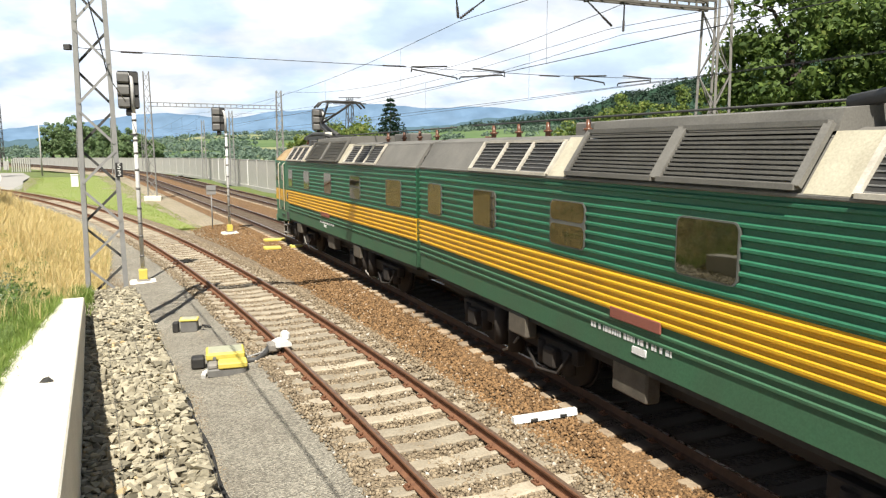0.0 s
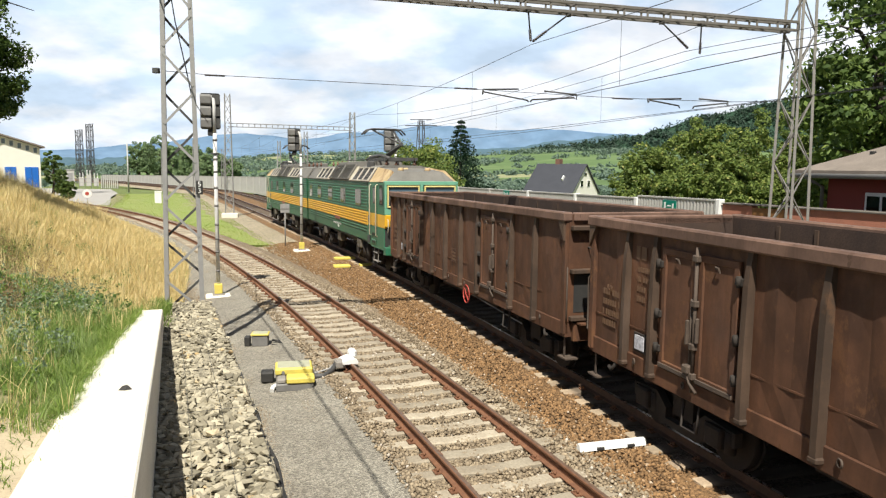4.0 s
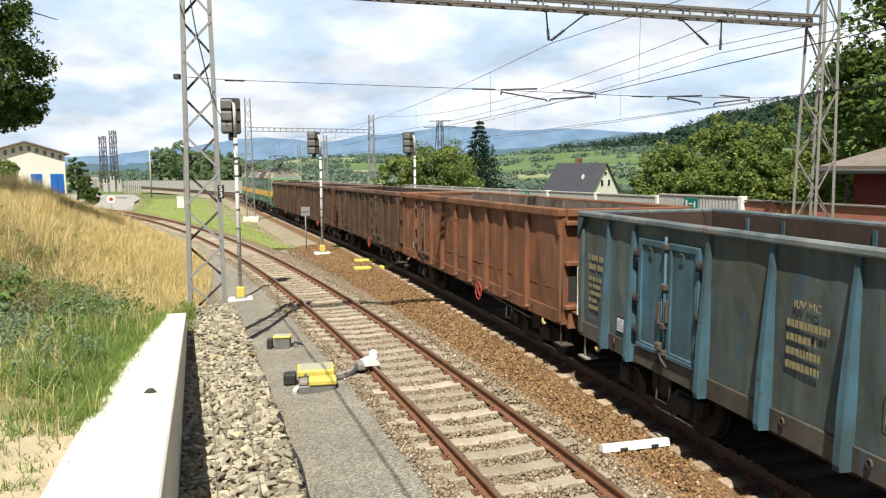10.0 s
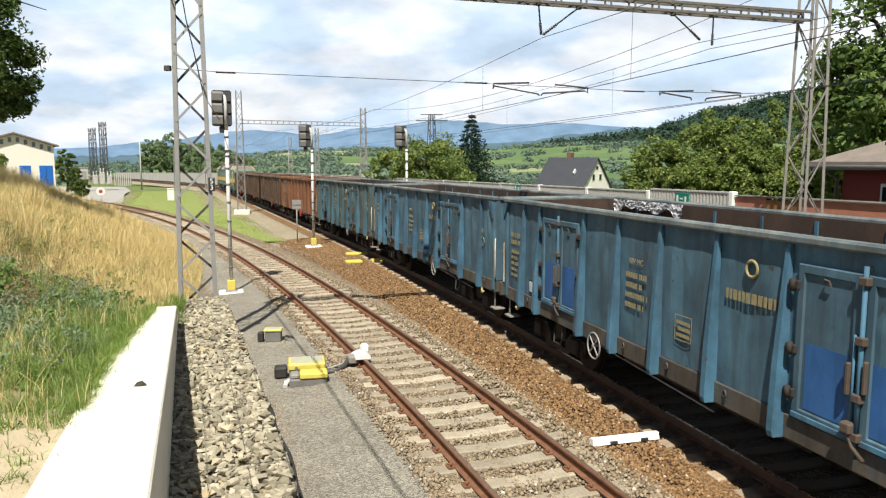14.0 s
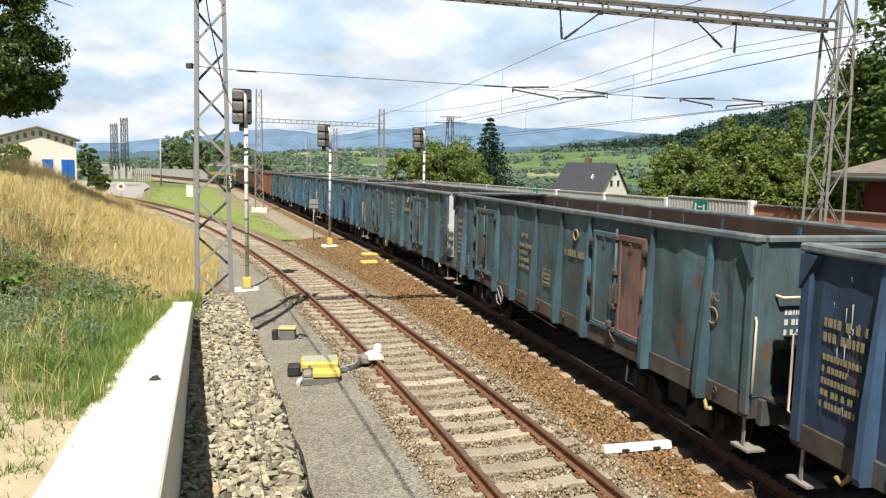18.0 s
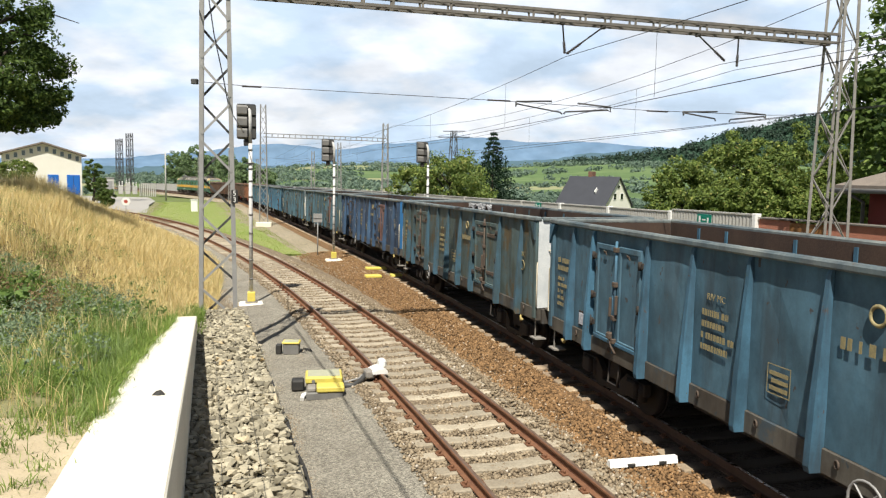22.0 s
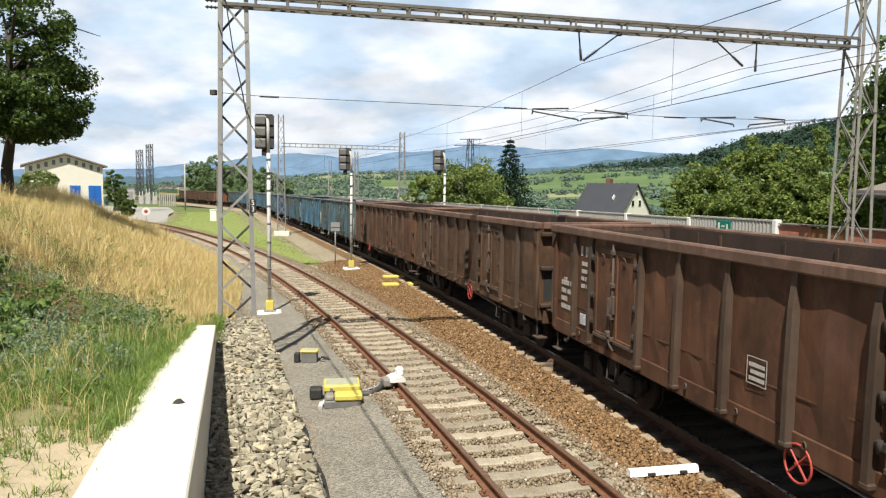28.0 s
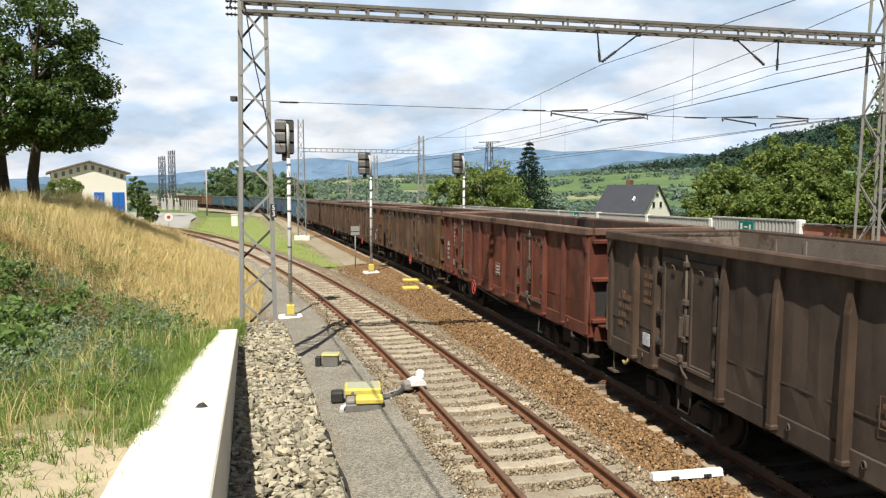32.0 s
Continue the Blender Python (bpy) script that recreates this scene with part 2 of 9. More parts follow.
# ---- materials ----
def material(name, base, rough=0.7, metal=0.0, dark=None, scale=6.0, amount=0.5, fine=60.0, bump=0.15, spec=0.4, streak=0.0, random=0.0, rust=None, rust_at=0.62, detail=5.0, cell=0.0, glow=None, depth=0.02, spots=None, dent=0.0):
    """Base colour broken up by noise at two scales, with relief. dark: the second colour; rust: a third in patches; streak: stretched downwards."""
    mt = bpy.data.materials.new(name)
    mt.use_nodes = True
    n, l = mt.node_tree.nodes, mt.node_tree.links
    b = n["Principled BSDF"]
    tcn = n.new("ShaderNodeTexCoord")
    src = tcn.outputs["Object"]
    if random:
        oi = n.new("ShaderNodeObjectInfo")
        va = n.new("ShaderNodeVectorMath"); va.operation = "SCALE"; va.inputs["Scale"].default_value = 1.0
        ml = n.new("ShaderNodeMath"); ml.operation = "MULTIPLY"; ml.inputs[1].default_value = 57.0
        l.new(oi.outputs["Random"], ml.inputs[0])
        ad = n.new("ShaderNodeVectorMath"); ad.operation = "ADD"
        l.new(src, ad.inputs[0]); l.new(ml.outputs[0], ad.inputs[1])
        src = ad.outputs[0]
    mp = n.new("ShaderNodeMapping")
    mp.inputs["Scale"].default_value = (1, 1, 1 - streak)
    l.new(src, mp.inputs[0])
    big = n.new("ShaderNodeTexNoise")
    big.inputs["Scale"].default_value, big.inputs["Detail"].default_value, big.inputs["Roughness"].default_value = scale, detail, 0.62
    l.new(mp.outputs[0], big.inputs["Vector"])
    r1 = n.new("ShaderNodeValToRGB")
    r1.color_ramp.elements[0].position, r1.color_ramp.elements[1].position = 0.5 - 0.22, 0.5 + 0.22
    dark = dark or tuple(c * 0.6 for c in base)
    mixv = tuple(c + (d - c) * amount for c, d in zip(base, dark))
    r1.color_ramp.elements[0].color, r1.color_ramp.elements[1].color = (*mixv, 1), (*base, 1)
    l.new(big.outputs[0], r1.inputs[0])
    small = n.new("ShaderNodeTexNoise")
    small.inputs["Scale"].default_value, small.inputs["Detail"].default_value = fine, 3
    l.new(src, small.inputs["Vector"])
    r2 = n.new("ShaderNodeMapRange")
    r2.inputs["From Min"].default_value, r2.inputs["From Max"].default_value = 0.3, 0.7
    r2.inputs["To Min"].default_value, r2.inputs["To Max"].default_value = 1 - 0.18 * amount, 1 + 0.1 * amount
    l.new(small.outputs[0], r2.inputs[0])
    mu = n.new("ShaderNodeMixRGB"); mu.blend_type = "MULTIPLY"; mu.inputs[0].default_value = 1
    l.new(r1.outputs[0], mu.inputs[1]); l.new(r2.outputs[0], mu.inputs[2])
    col = mu.outputs[0]
    height = small.outputs[0]
    if cell:
        vo = n.new("ShaderNodeTexVoronoi"); vo.inputs["Scale"].default_value = cell
        l.new(src, vo.inputs["Vector"])
        hs = n.new("ShaderNodeHueSaturation")
        mr = n.new("ShaderNodeMapRange"); mr.inputs["To Min"].default_value, mr.inputs["To Max"].default_value = 0.55, 1.35
        sx = n.new("ShaderNodeSeparateXYZ"); l.new(vo.outputs["Color"], sx.inputs[0]); l.new(sx.outputs[0], mr.inputs[0])
        l.new(mr.outputs[0], hs.inputs["Value"]); l.new(col, hs.inputs["Color"])
        col = hs.outputs[0]
        height = vo.outputs["Distance"]
    if rust:
        rn = n.new("ShaderNodeTexNoise")
        rn.inputs["Scale"].default_value, rn.inputs["Detail"].default_value, rn.inputs["Roughness"].default_value = scale * 0.8, 8, 0.7
        mp2 = n.new("ShaderNodeMapping"); mp2.inputs["Location"].default_value = (3.1, 7.7, 1.3); mp2.inputs["Scale"].default_value = (1, 1, 1 - streak)
        l.new(src, mp2.inputs[0]); l.new(mp2.outputs[0], rn.inputs["Vector"])
        r3 = n.new("ShaderNodeValToRGB")
        r3.color_ramp.elements[0].position, r3.color_ramp.elements[1].position = rust_at - 0.04, rust_at + 0.05
        l.new(rn.outputs[0], r3.inputs[0])
        m3 = n.new("ShaderNodeMixRGB"); m3.inputs[2].default_value = (*rust, 1)
        l.new(r3.outputs[0], m3.inputs[0]); l.new(col, m3.inputs[1])
        col = m3.outputs[0]
    if spots:
        sn = n.new("ShaderNodeTexNoise")
        sn.inputs["Scale"].default_value, sn.inputs["Detail"].default_value, sn.inputs["Roughness"].default_value = 9.0, 4, 0.55
        mp3 = n.new("ShaderNodeMapping"); mp3.inputs["Location"].default_value = (1.7, 0.4, 5.9); mp3.inputs["Scale"].default_value = (1, 1, 0.6)
        l.new(src, mp3.inputs[0]); l.new(mp3.outputs[0], sn.inputs["Vector"])
        r4 = n.new("ShaderNodeValToRGB")
        r4.color_ramp.elements[0].position, r4.color_ramp.elements[1].position = 0.655, 0.70
        l.new(sn.outputs[0], r4.inputs[0])
        m4 = n.new("ShaderNodeMixRGB"); m4.inputs[2].default_value = (*spots, 1)
        l.new(r4.outputs[0], m4.inputs[0]); l.new(col, m4.inputs[1])
        col = m4.outputs[0]
    if random:
        h2 = n.new("ShaderNodeHueSaturation")
        mr2 = n.new("ShaderNodeMapRange"); mr2.inputs["To Min"].default_value, mr2.inputs["To Max"].default_value = 1 - random, 1 + random
        l.new(oi.outputs["Random"], mr2.inputs[0]); l.new(mr2.outputs[0], h2.inputs["Value"]); l.new(col, h2.inputs["Color"])
        col = h2.outputs[0]
    l.new(col, b.inputs["Base Color"])
    rr = n.new("ShaderNodeMapRange")
    rr.inputs["To Min"].default_value, rr.inputs["To Max"].default_value = max(0.05, rough - 0.12), min(1, rough + 0.12)
    l.new(big.outputs[0], rr.inputs[0]); l.new(rr.outputs[0], b.inputs["Roughness"])
    b.inputs["Metallic"].default_value = metal
    b.inputs["Specular IOR Level"].default_value = spec
    if bump:
        bp = n.new("ShaderNodeBump"); bp.inputs["Strength"].default_value, bp.inputs["Distance"].default_value = bump, depth
        l.new(height, bp.inputs["Height"]); l.new(bp.outputs[0], b.inputs["Normal"])
        if dent:
            dn = n.new("ShaderNodeTexNoise")
            dn.inputs["Scale"].default_value, dn.inputs["Detail"].default_value = 2.2, 2.5
            l.new(src, dn.inputs["Vector"])
            b2 = n.new("ShaderNodeBump"); b2.inputs["Strength"].default_value, b2.inputs["Distance"].default_value = 0.8, dent
            l.new(dn.outputs[0], b2.inputs["Height"]); l.new(b2.outputs[0], bp.inputs["Normal"])
    if glow:
        b.inputs["Emission Color"].default_value, b.inputs["Emission Strength"].default_value = (*glow, 1), 1.0
    return mt


def leaf_material(name, base, dark, warm=None):
    """Foliage: each clump or leaf has its own shade; some light passes through."""
    mt = bpy.data.materials.new(name)
    mt.use_nodes = True
    n, l = mt.node_tree.nodes, mt.node_tree.links
    b = n["Principled BSDF"]
    ge = n.new("ShaderNodeNewGeometry")
    rp = n.new("ShaderNodeValToRGB")
    rp.color_ramp.elements[0].color, rp.color_ramp.elements[1].color = (*dark, 1), (*base, 1)
    if warm:
        e = rp.color_ramp.elements.new(0.93); e.color = (*base, 1)
        rp.color_ramp.elements[-1].color = (*warm, 1)
    l.new(ge.outputs["Random Per Island"], rp.inputs[0])
    l.new(rp.outputs[0], b.inputs["Base Color"])
    b.inputs["Roughness"].default_value = 0.6
    b.inputs["Specular IOR Level"].default_value = 0.25
    tr = n.new("ShaderNodeBsdfTranslucent")
    l.new(rp.outputs[0], tr.inputs[0])
    mxs = n.new("ShaderNodeMixShader"); mxs.inputs[0].default_value = 0.4
    l.new(b.outputs[0], mxs.inputs[1]); l.new(tr.outputs[0], mxs.inputs[2])
    l.new(mxs.outputs[0], n["Material Output"].inputs[0])
    return mt


def glass_material(name, tint, rough=0.05, ior=1.5):
    mt = bpy.data.materials.new(name)
    mt.use_nodes = True
    b = mt.node_tree.nodes["Principled BSDF"]
    b.inputs["Base Color"].default_value = (*tint, 1)
    b.inputs["Roughness"].default_value = rough
    b.inputs["Specular IOR Level"].default_value = 0.6
    b.inputs["IOR"].default_value = ior
    return mt


M_RAIL2 = material("dark brown rail", (0.15, 0.085, 0.055), 0.7, 0.2, (0.05, 0.03, 0.02), 8, 0.7, 90)
M_RAIL = material("rusty rail", (0.24, 0.115, 0.06), 0.75, 0.2, (0.10, 0.045, 0.03), 8, 0.7, 90)
M_HEAD = material("worn rail head", (0.34, 0.235, 0.17), 0.45, 0.6, (0.13, 0.07, 0.05), 10, 0.6, 90)
M_SHINY = material("polished rail head", (0.45, 0.42, 0.40), 0.28, 0.9, (0.30, 0.25, 0.22), 10, 0.5, 90)
M_SLEEPER = material("weathered concrete sleeper", (0.41, 0.36, 0.275), 0.9, 0, (0.24, 0.195, 0.14), 2.2, 0.9, 26, 0.4, random=0.2)
M_SLEEPER2 = material("brown dusty sleeper", (0.40, 0.32, 0.22), 0.9, 0, (0.22, 0.15, 0.10), 2.5, 0.9, 30, 0.4, random=0.25)


def oil_and_shade(mt, half, colour):
    """Oil and the train's painted-in shade between the rails, across the thing's own y."""
    n, l = mt.node_tree.nodes, mt.node_tree.links
    b = n["Principled BSDF"]
    src = b.inputs["Base Color"].links[0].from_socket
    tx, sx, ab, mr, mx_ = n.new("ShaderNodeTexCoord"), n.new("ShaderNodeSeparateXYZ"), n.new("ShaderNodeMath"), n.new("ShaderNodeMapRange"), n.new("ShaderNodeMixRGB")
    l.new(tx.outputs["Object"], sx.inputs[0])
    ab.operation = "ABSOLUTE"
    l.new(sx.outputs[1], ab.inputs[0])
    mr.inputs["From Min"].default_value, mr.inputs["From Max"].default_value = half - 0.08, half + 0.08
    mr.inputs["To Min"].default_value, mr.inputs["To Max"].default_value = 0.9, 0.0
    l.new(ab.outputs[0], mr.inputs[0])
    l.new(mr.outputs[0], mx_.inputs[0]); l.new(src, mx_.inputs[1])
    mx_.inputs[2].default_value = (*colour, 1)
    l.new(mx_.outputs[0], b.inputs["Base Color"])


# sleeper middles: oil, plus the shade under the train put into the colour
oil_and_shade(M_SLEEPER2, 1.1, (0.09, 0.067, 0.048))
M_BALLAST = material("rusty brown ballast", (0.24, 0.138, 0.062), 0.95, 0, (0.155, 0.09, 0.045), 1.2, 0.6, 30, 1.0, cell=22, depth=0.05)
M_BALLAST2 = material("grey brown ballast", (0.275, 0.212, 0.14), 0.95, 0, (0.20, 0.155, 0.10), 1.2, 0.6, 30, 1.0, cell=22, depth=0.05)
M_GRAVEL = material("fine grey gravel", (0.335, 0.31, 0.255), 0.95, 0, (0.23, 0.207, 0.167), 0.9, 0.9, 30, 1.0, cell=38, depth=0.03)
M_GROUND = material("grass ground", (0.10, 0.15, 0.035), 0.95, 0, (0.16, 0.17, 0.06), 0.5, 0.8, 20, 0.8, depth=0.05)
M_STEEL = material("galvanised grey paint", (0.33, 0.325, 0.315), 0.6, 0.2, (0.25, 0.245, 0.24), 6, 0.7, 60, 0.1, rust=(0.18, 0.11, 0.07), rust_at=0.72)
M_DARKSTEEL = material("dark old steel and shaded lacing", (0.10, 0.10, 0.10), 0.6, 0.4, (0.06, 0.055, 0.05), 6, 0.7, 60, 0.1)
M_WIRE = material("oxidised copper wire", (0.06, 0.06, 0.065), 0.5, 0.5, bump=0)
M_BEAM = material("dull brown grey steel", (0.20, 0.185, 0.165), 0.7, 0.2, (0.11, 0.10, 0.09), 5, 0.8, 60, 0.1, rust=(0.14, 0.085, 0.055), rust_at=0.68)
M_CONCRETE = material("pale smooth concrete", (0.80, 0.755, 0.64), 0.85, 0, (0.62, 0.57, 0.46), 1.3, 0.6, 45, 0.15)
M_BARRIER = material("grey concrete noise wall", (0.47, 0.46, 0.43), 0.9, 0, (0.38, 0.37, 0.34), 1.0, 0.6, 14, 0.5)
M_WHITE = material("white paint", (0.80, 0.80, 0.78), 0.6, 0, (0.66, 0.65, 0.62), 4, 0.5, 60, 0.05)
M_YELLOW = material("yellow paint", (0.70, 0.58, 0.10), 0.55, 0, (0.50, 0.42, 0.12), 5, 0.7, 60, 0.05)
M_BLACK = material("black rubber, soot and painted shade", (0.025, 0.025, 0.025), 0.7, 0, (0.05, 0.045, 0.04), 5, 0.6, 60, 0.1)
M_UNDER = material("dusty brown running gear", (0.045, 0.036, 0.03), 0.85, 0.1, (0.022, 0.019, 0.017), 5, 0.8, 60, 0.2)
M_RED = material("red paint", (0.46, 0.065, 0.05), 0.55, 0, (0.26, 0.045, 0.035), 8, 0.5, 60, 0.05)


# ---- ground, ballast, tracks ----
def smooth(a, b, x):
    t = min(1, max(0, (x - a) / (b - a)))
    return t * t * (3 - 2 * t)


def strip(name, line, s0, s1, step, profile, mat, label, category, lift=0.0, seed=0, rough=0.0):
    """A ribbon along a line: profile of (lateral, height)."""
    ms = Mesh()
    rows = []
    n = int((s1 - s0) / step) + 1
    for i in range(n):
        s = s0 + i * step
        row = []
        for lat, z in profile:
            p = at(s, line, lat, z + lift)
            if rough:
                p.z += rough * noise.noise(Vector((p.x * 0.9, p.y * 0.9, seed)))
            row.append(p)
        rows.append(row)
    ms.sweep(rows, closed=False, smooth=True)
    return tagged(part(name, ms, mat), label, category, kind="structure")


def ground_height(x, y):
    """The land beyond the railway."""
    r = math.hypot(x, y)
    base = level(y) if y < 300 else level(300)
    # signed distance to the right of the line of the railway
    lat = (x - 3.94) * math.cos(radians(24)) + (y - 10) * math.sin(radians(24))
    z = base - 0.62
    if lat > 11:
        z -= 6.0 * smooth(11, 55, lat) + 10 * smooth(60, 400, r)
    else:
        z -= 6 * smooth(150, 500, r)
    # far along, the land keeps to the railway's level beside the line and falls away from it
    hx, hy = along(90, MAIN)
    h = heading(90, MAIN)
    off = (x - hx) * math.cos(h) + (y - hy) * math.sin(h)
    z -= 26 * smooth(130, 420, r) * (smooth(14, 70, off) if off > 0 else smooth(60, 140, -off) if r < 600 else 1.0)
    return z


def build_ground():
    ms = Mesh()
    radii = [0.0, 6, 12, 18, 26, 36, 48, 62, 80, 100, 130, 170, 220, 290, 370, 470, 580, 700, 840, 1000, 1180, 1380, 1600, 1850, 2150, 2500]
    n = 144
    rings = []
    for r in radii:
        rings.append([(r * math.sin(2 * math.pi * i / n), r * math.cos(2 * math.pi * i / n), ground_height(r * math.sin(2 * math.pi * i / n), r * math.cos(2 * math.pi * i / n))) for i in range(n)])
    ms.sweep(rings, caps=False, smooth=True)
    tagged(part("ground", ms, M_GROUND), "green meadow ground with dry patches, rolling to far hills", "ground", kind="structure")


build_ground()
strip("ballast_siding", SIDING, -14, 96, 1.0, [(-2.9, -0.55), (-2.0, -0.33), (-1.5, -0.228), (-1.22, -0.19), (-0.98, -0.225), (0, -0.232), (0.98, -0.225), (1.22, -0.19), (1.55, -0.225), (2.1, -0.28), (2.9, -0.55)], M_BALLAST2, "grey brown stone ballast under the siding", "ballast", rough=0.05)
strip("ballast_main", MAIN, -14, 330, 1.0, [(-3.4, -0.55), (-2.5, -0.3), (-1.5, -0.23), (0, -0.25), (1.7, -0.24), (4.5, -0.24), (6.4, -0.25), (7.6, -0.6)], M_BALLAST, "rusty brown stone ballast under the main tracks", "ballast", rough=0.05)
strip("gravel_path", SIDING, -14, 80, 1.0, [(-5.2, -0.5), (-3.6, -0.36), (-2.0, -0.285), (-1.5, -0.212), (-1.34, -0.2)], M_GRAVEL, "fine grey gravel service path", "path", rough=0.03)




def sleeper_mesh():
    m = Mesh()
    # concrete sleeper, thicker under the rails
    xs = [(-1.3, 0.0), (-1.27, 0.02), (-0.45, 0.022), (-0.2, 0.0), (0.2, 0.0), (0.45, 0.022), (1.27, 0.02), (1.3, 0.0)]
    rows = []
    for x, dz in xs:
        rows.append([(-0.15, x, -0.34), (0.15, x, -0.34), (0.14, x, -0.215 + dz), (0.11, x, -0.198 + dz), (-0.11, x, -0.198 + dz), (-0.14, x, -0.215 + dz)])
    m.sweep(rows)
    return m


def clip_mesh():
    m = Mesh()
    for side in (-1, 1):
        for o in (-1, 1):
            y = side * 0.752 + o * 0.115
            m.box(-0.07, 0.07, y - 0.05, y + 0.05, -0.17, -0.15).rod((-0.02, y, -0.15), (-0.02, y, -0.10), 0.017, seg=6).bar((0.03, y + o * 0.03, -0.14), (0.03, y - o * 0.045, -0.13), 0.03, 0.025)
    return m


# ballast band darkened by oil and by painted shade of the train above
M_OILSHADE = material("brown ballast with oil and painted train shade", (0.115, 0.082, 0.056), 0.9, 0, (0.065, 0.048, 0.034), 1.6, 0.8, 30, 1.0, cell=22, depth=0.05)
for lat0 in (0.0, SPACING):
    strip("oily_ballast", MAIN, -14, 330, 1.0, [(lat0 - 1.14, -0.245), (lat0 - 1.1, -0.222), (lat0, -0.226), (lat0 + 1.1, -0.222), (lat0 + 1.14, -0.245)], M_OILSHADE, "ballast between the main rails, dark with oil and painted train shade", "ballast", rough=0.012)


def build_track(line, s0, s1, lat0, name, mat, head, label, sleepers, smat):
    prof = [(-0.07, -0.172), (0.07, -0.172), (0.07, -0.155), (0.012, -0.135), (0.012, -0.045), (0.036, -0.035), (0.036, -0.008), (0.028, 0), (-0.028, 0), (-0.036, -0.008), (-0.036, -0.035), (-0.012, -0.045), (-0.012, -0.135), (-0.07, -0.155)]
    root = thing(name, label, "railway track", kind="structure")
    for side in (-1, 1):
        ms, top = Mesh(), Mesh()
        rows, rt = [], []
        s = s0
        while s <= s1:
            rows.append([at(s, line, lat0 + side * 0.752 + a, z) for a, z in prof])
            rt.append([at(s, line, lat0 + side * 0.752 + a, z) for a, z in ((-0.025, -0.002), (-0.025, 0.003), (0.025, 0.003), (0.025, -0.002))])
            s += 1.5
        ms.sweep(rows)
        part("rail", ms, mat, root)
        part("running_surface", top.sweep(rt), head, root)
    sl, cl = sleeper_mesh().data("sleeper", smat), clip_mesh().data("fastening", M_RAIL)
    s = sleepers[0]
    k = 0
    rnd = random.Random(11)
    while s < sleepers[1]:
        o = part("sleeper", sl, smat, root)
        p = at(s, line, lat0, rnd.uniform(-0.008, 0.008))
        o.matrix_basis = pose(p.x, p.y, p.z, 0, 0, 90 + math.degrees(heading(s, line)) + rnd.uniform(-0.7, 0.7))
        if s < 26:
            part("fastening", cl, M_RAIL, o, m=pose(0, 0, 0))
        s += 0.6
    return root


build_track(SIDING, -14, 96, 0, "siding_track", M_RAIL, M_HEAD, "rust-brown siding track on pale concrete sleepers", (-4.2, 62), M_SLEEPER)
build_track(MAIN, -14, 328, 0, "main_track", M_RAIL2, M_SHINY, "main track with worn rails on dusty sleepers", (-4.5, 75), M_SLEEPER2)
build_track(MAIN, -14, 328, SPACING, "second_main_track", M_RAIL2, M_SHINY, "second main track with brown rails and dusty sleepers", (30, 75), M_SLEEPER2)


def track_pose(s, line, lat=0.0, dz=0.0, turn=0.0):
    p = at(s, line, lat, dz)
    return pose(p.x, p.y, p.z, 0, 0, 90 + math.degrees(heading(s, line)) + turn)


# ---- train ----
WAGON_L = 14.52
HALF = WAGON_L / 2


def travelled(t):
    """Where the coupling behind the locomotive is at t seconds, along the main line."""
    return -9.52 + 6.6547 * t + 0.05613 * t * t + 0.000193 * t ** 3


def vehicle_pose(s, base=5.0):
    """A vehicle with its middle at s."""
    a, b = at(s + base, MAIN), at(s - base, MAIN)
    c = (a + b) / 2
    d = a - b
    return pose(c.x, c.y, c.z, 0, -math.degrees(math.atan2(d.z, math.hypot(d.x, d.y))), math.degrees(math.atan2(d.y, d.x)))


# ---- bank, concrete wall, gabion ----
def s_lat(x, y, line=SIDING):
    """Distance along a line, and to its right, of a plan place."""
    x0, y0, h0, k, end = line[:5]
    R = 1 / radians(k)
    cx, cy = x0 - R * math.cos(radians(h0)), y0 - R * math.sin(radians(h0))
    a = math.atan2(y - cy, x - cx)
    return (math.degrees(a) - h0) / k, math.hypot(x - cx, y - cy) - R


WALL_A, WALL_B = Vector((-6.53, 13.02)), Vector((0.64, -2.0))       # foot of the wall's track side, far end and behind the viewer
WALL_D = (WALL_B - WALL_A).normalized()
WALL_N = Vector((WALL_D.y, -WALL_D.x))                              # towards the bank
if WALL_N.x > 0:
    WALL_N = -WALL_N


def wall_top(a):
    """Height of the wall's top, which falls gently towards its far end."""
    return 1.3 + 0.0758 * max(0.0, min(a, 11.0))


def wall_pt(a, across, z):
    p = WALL_A + WALL_D * a + WALL_N * across
    return Vector((p.x, p.y, z))


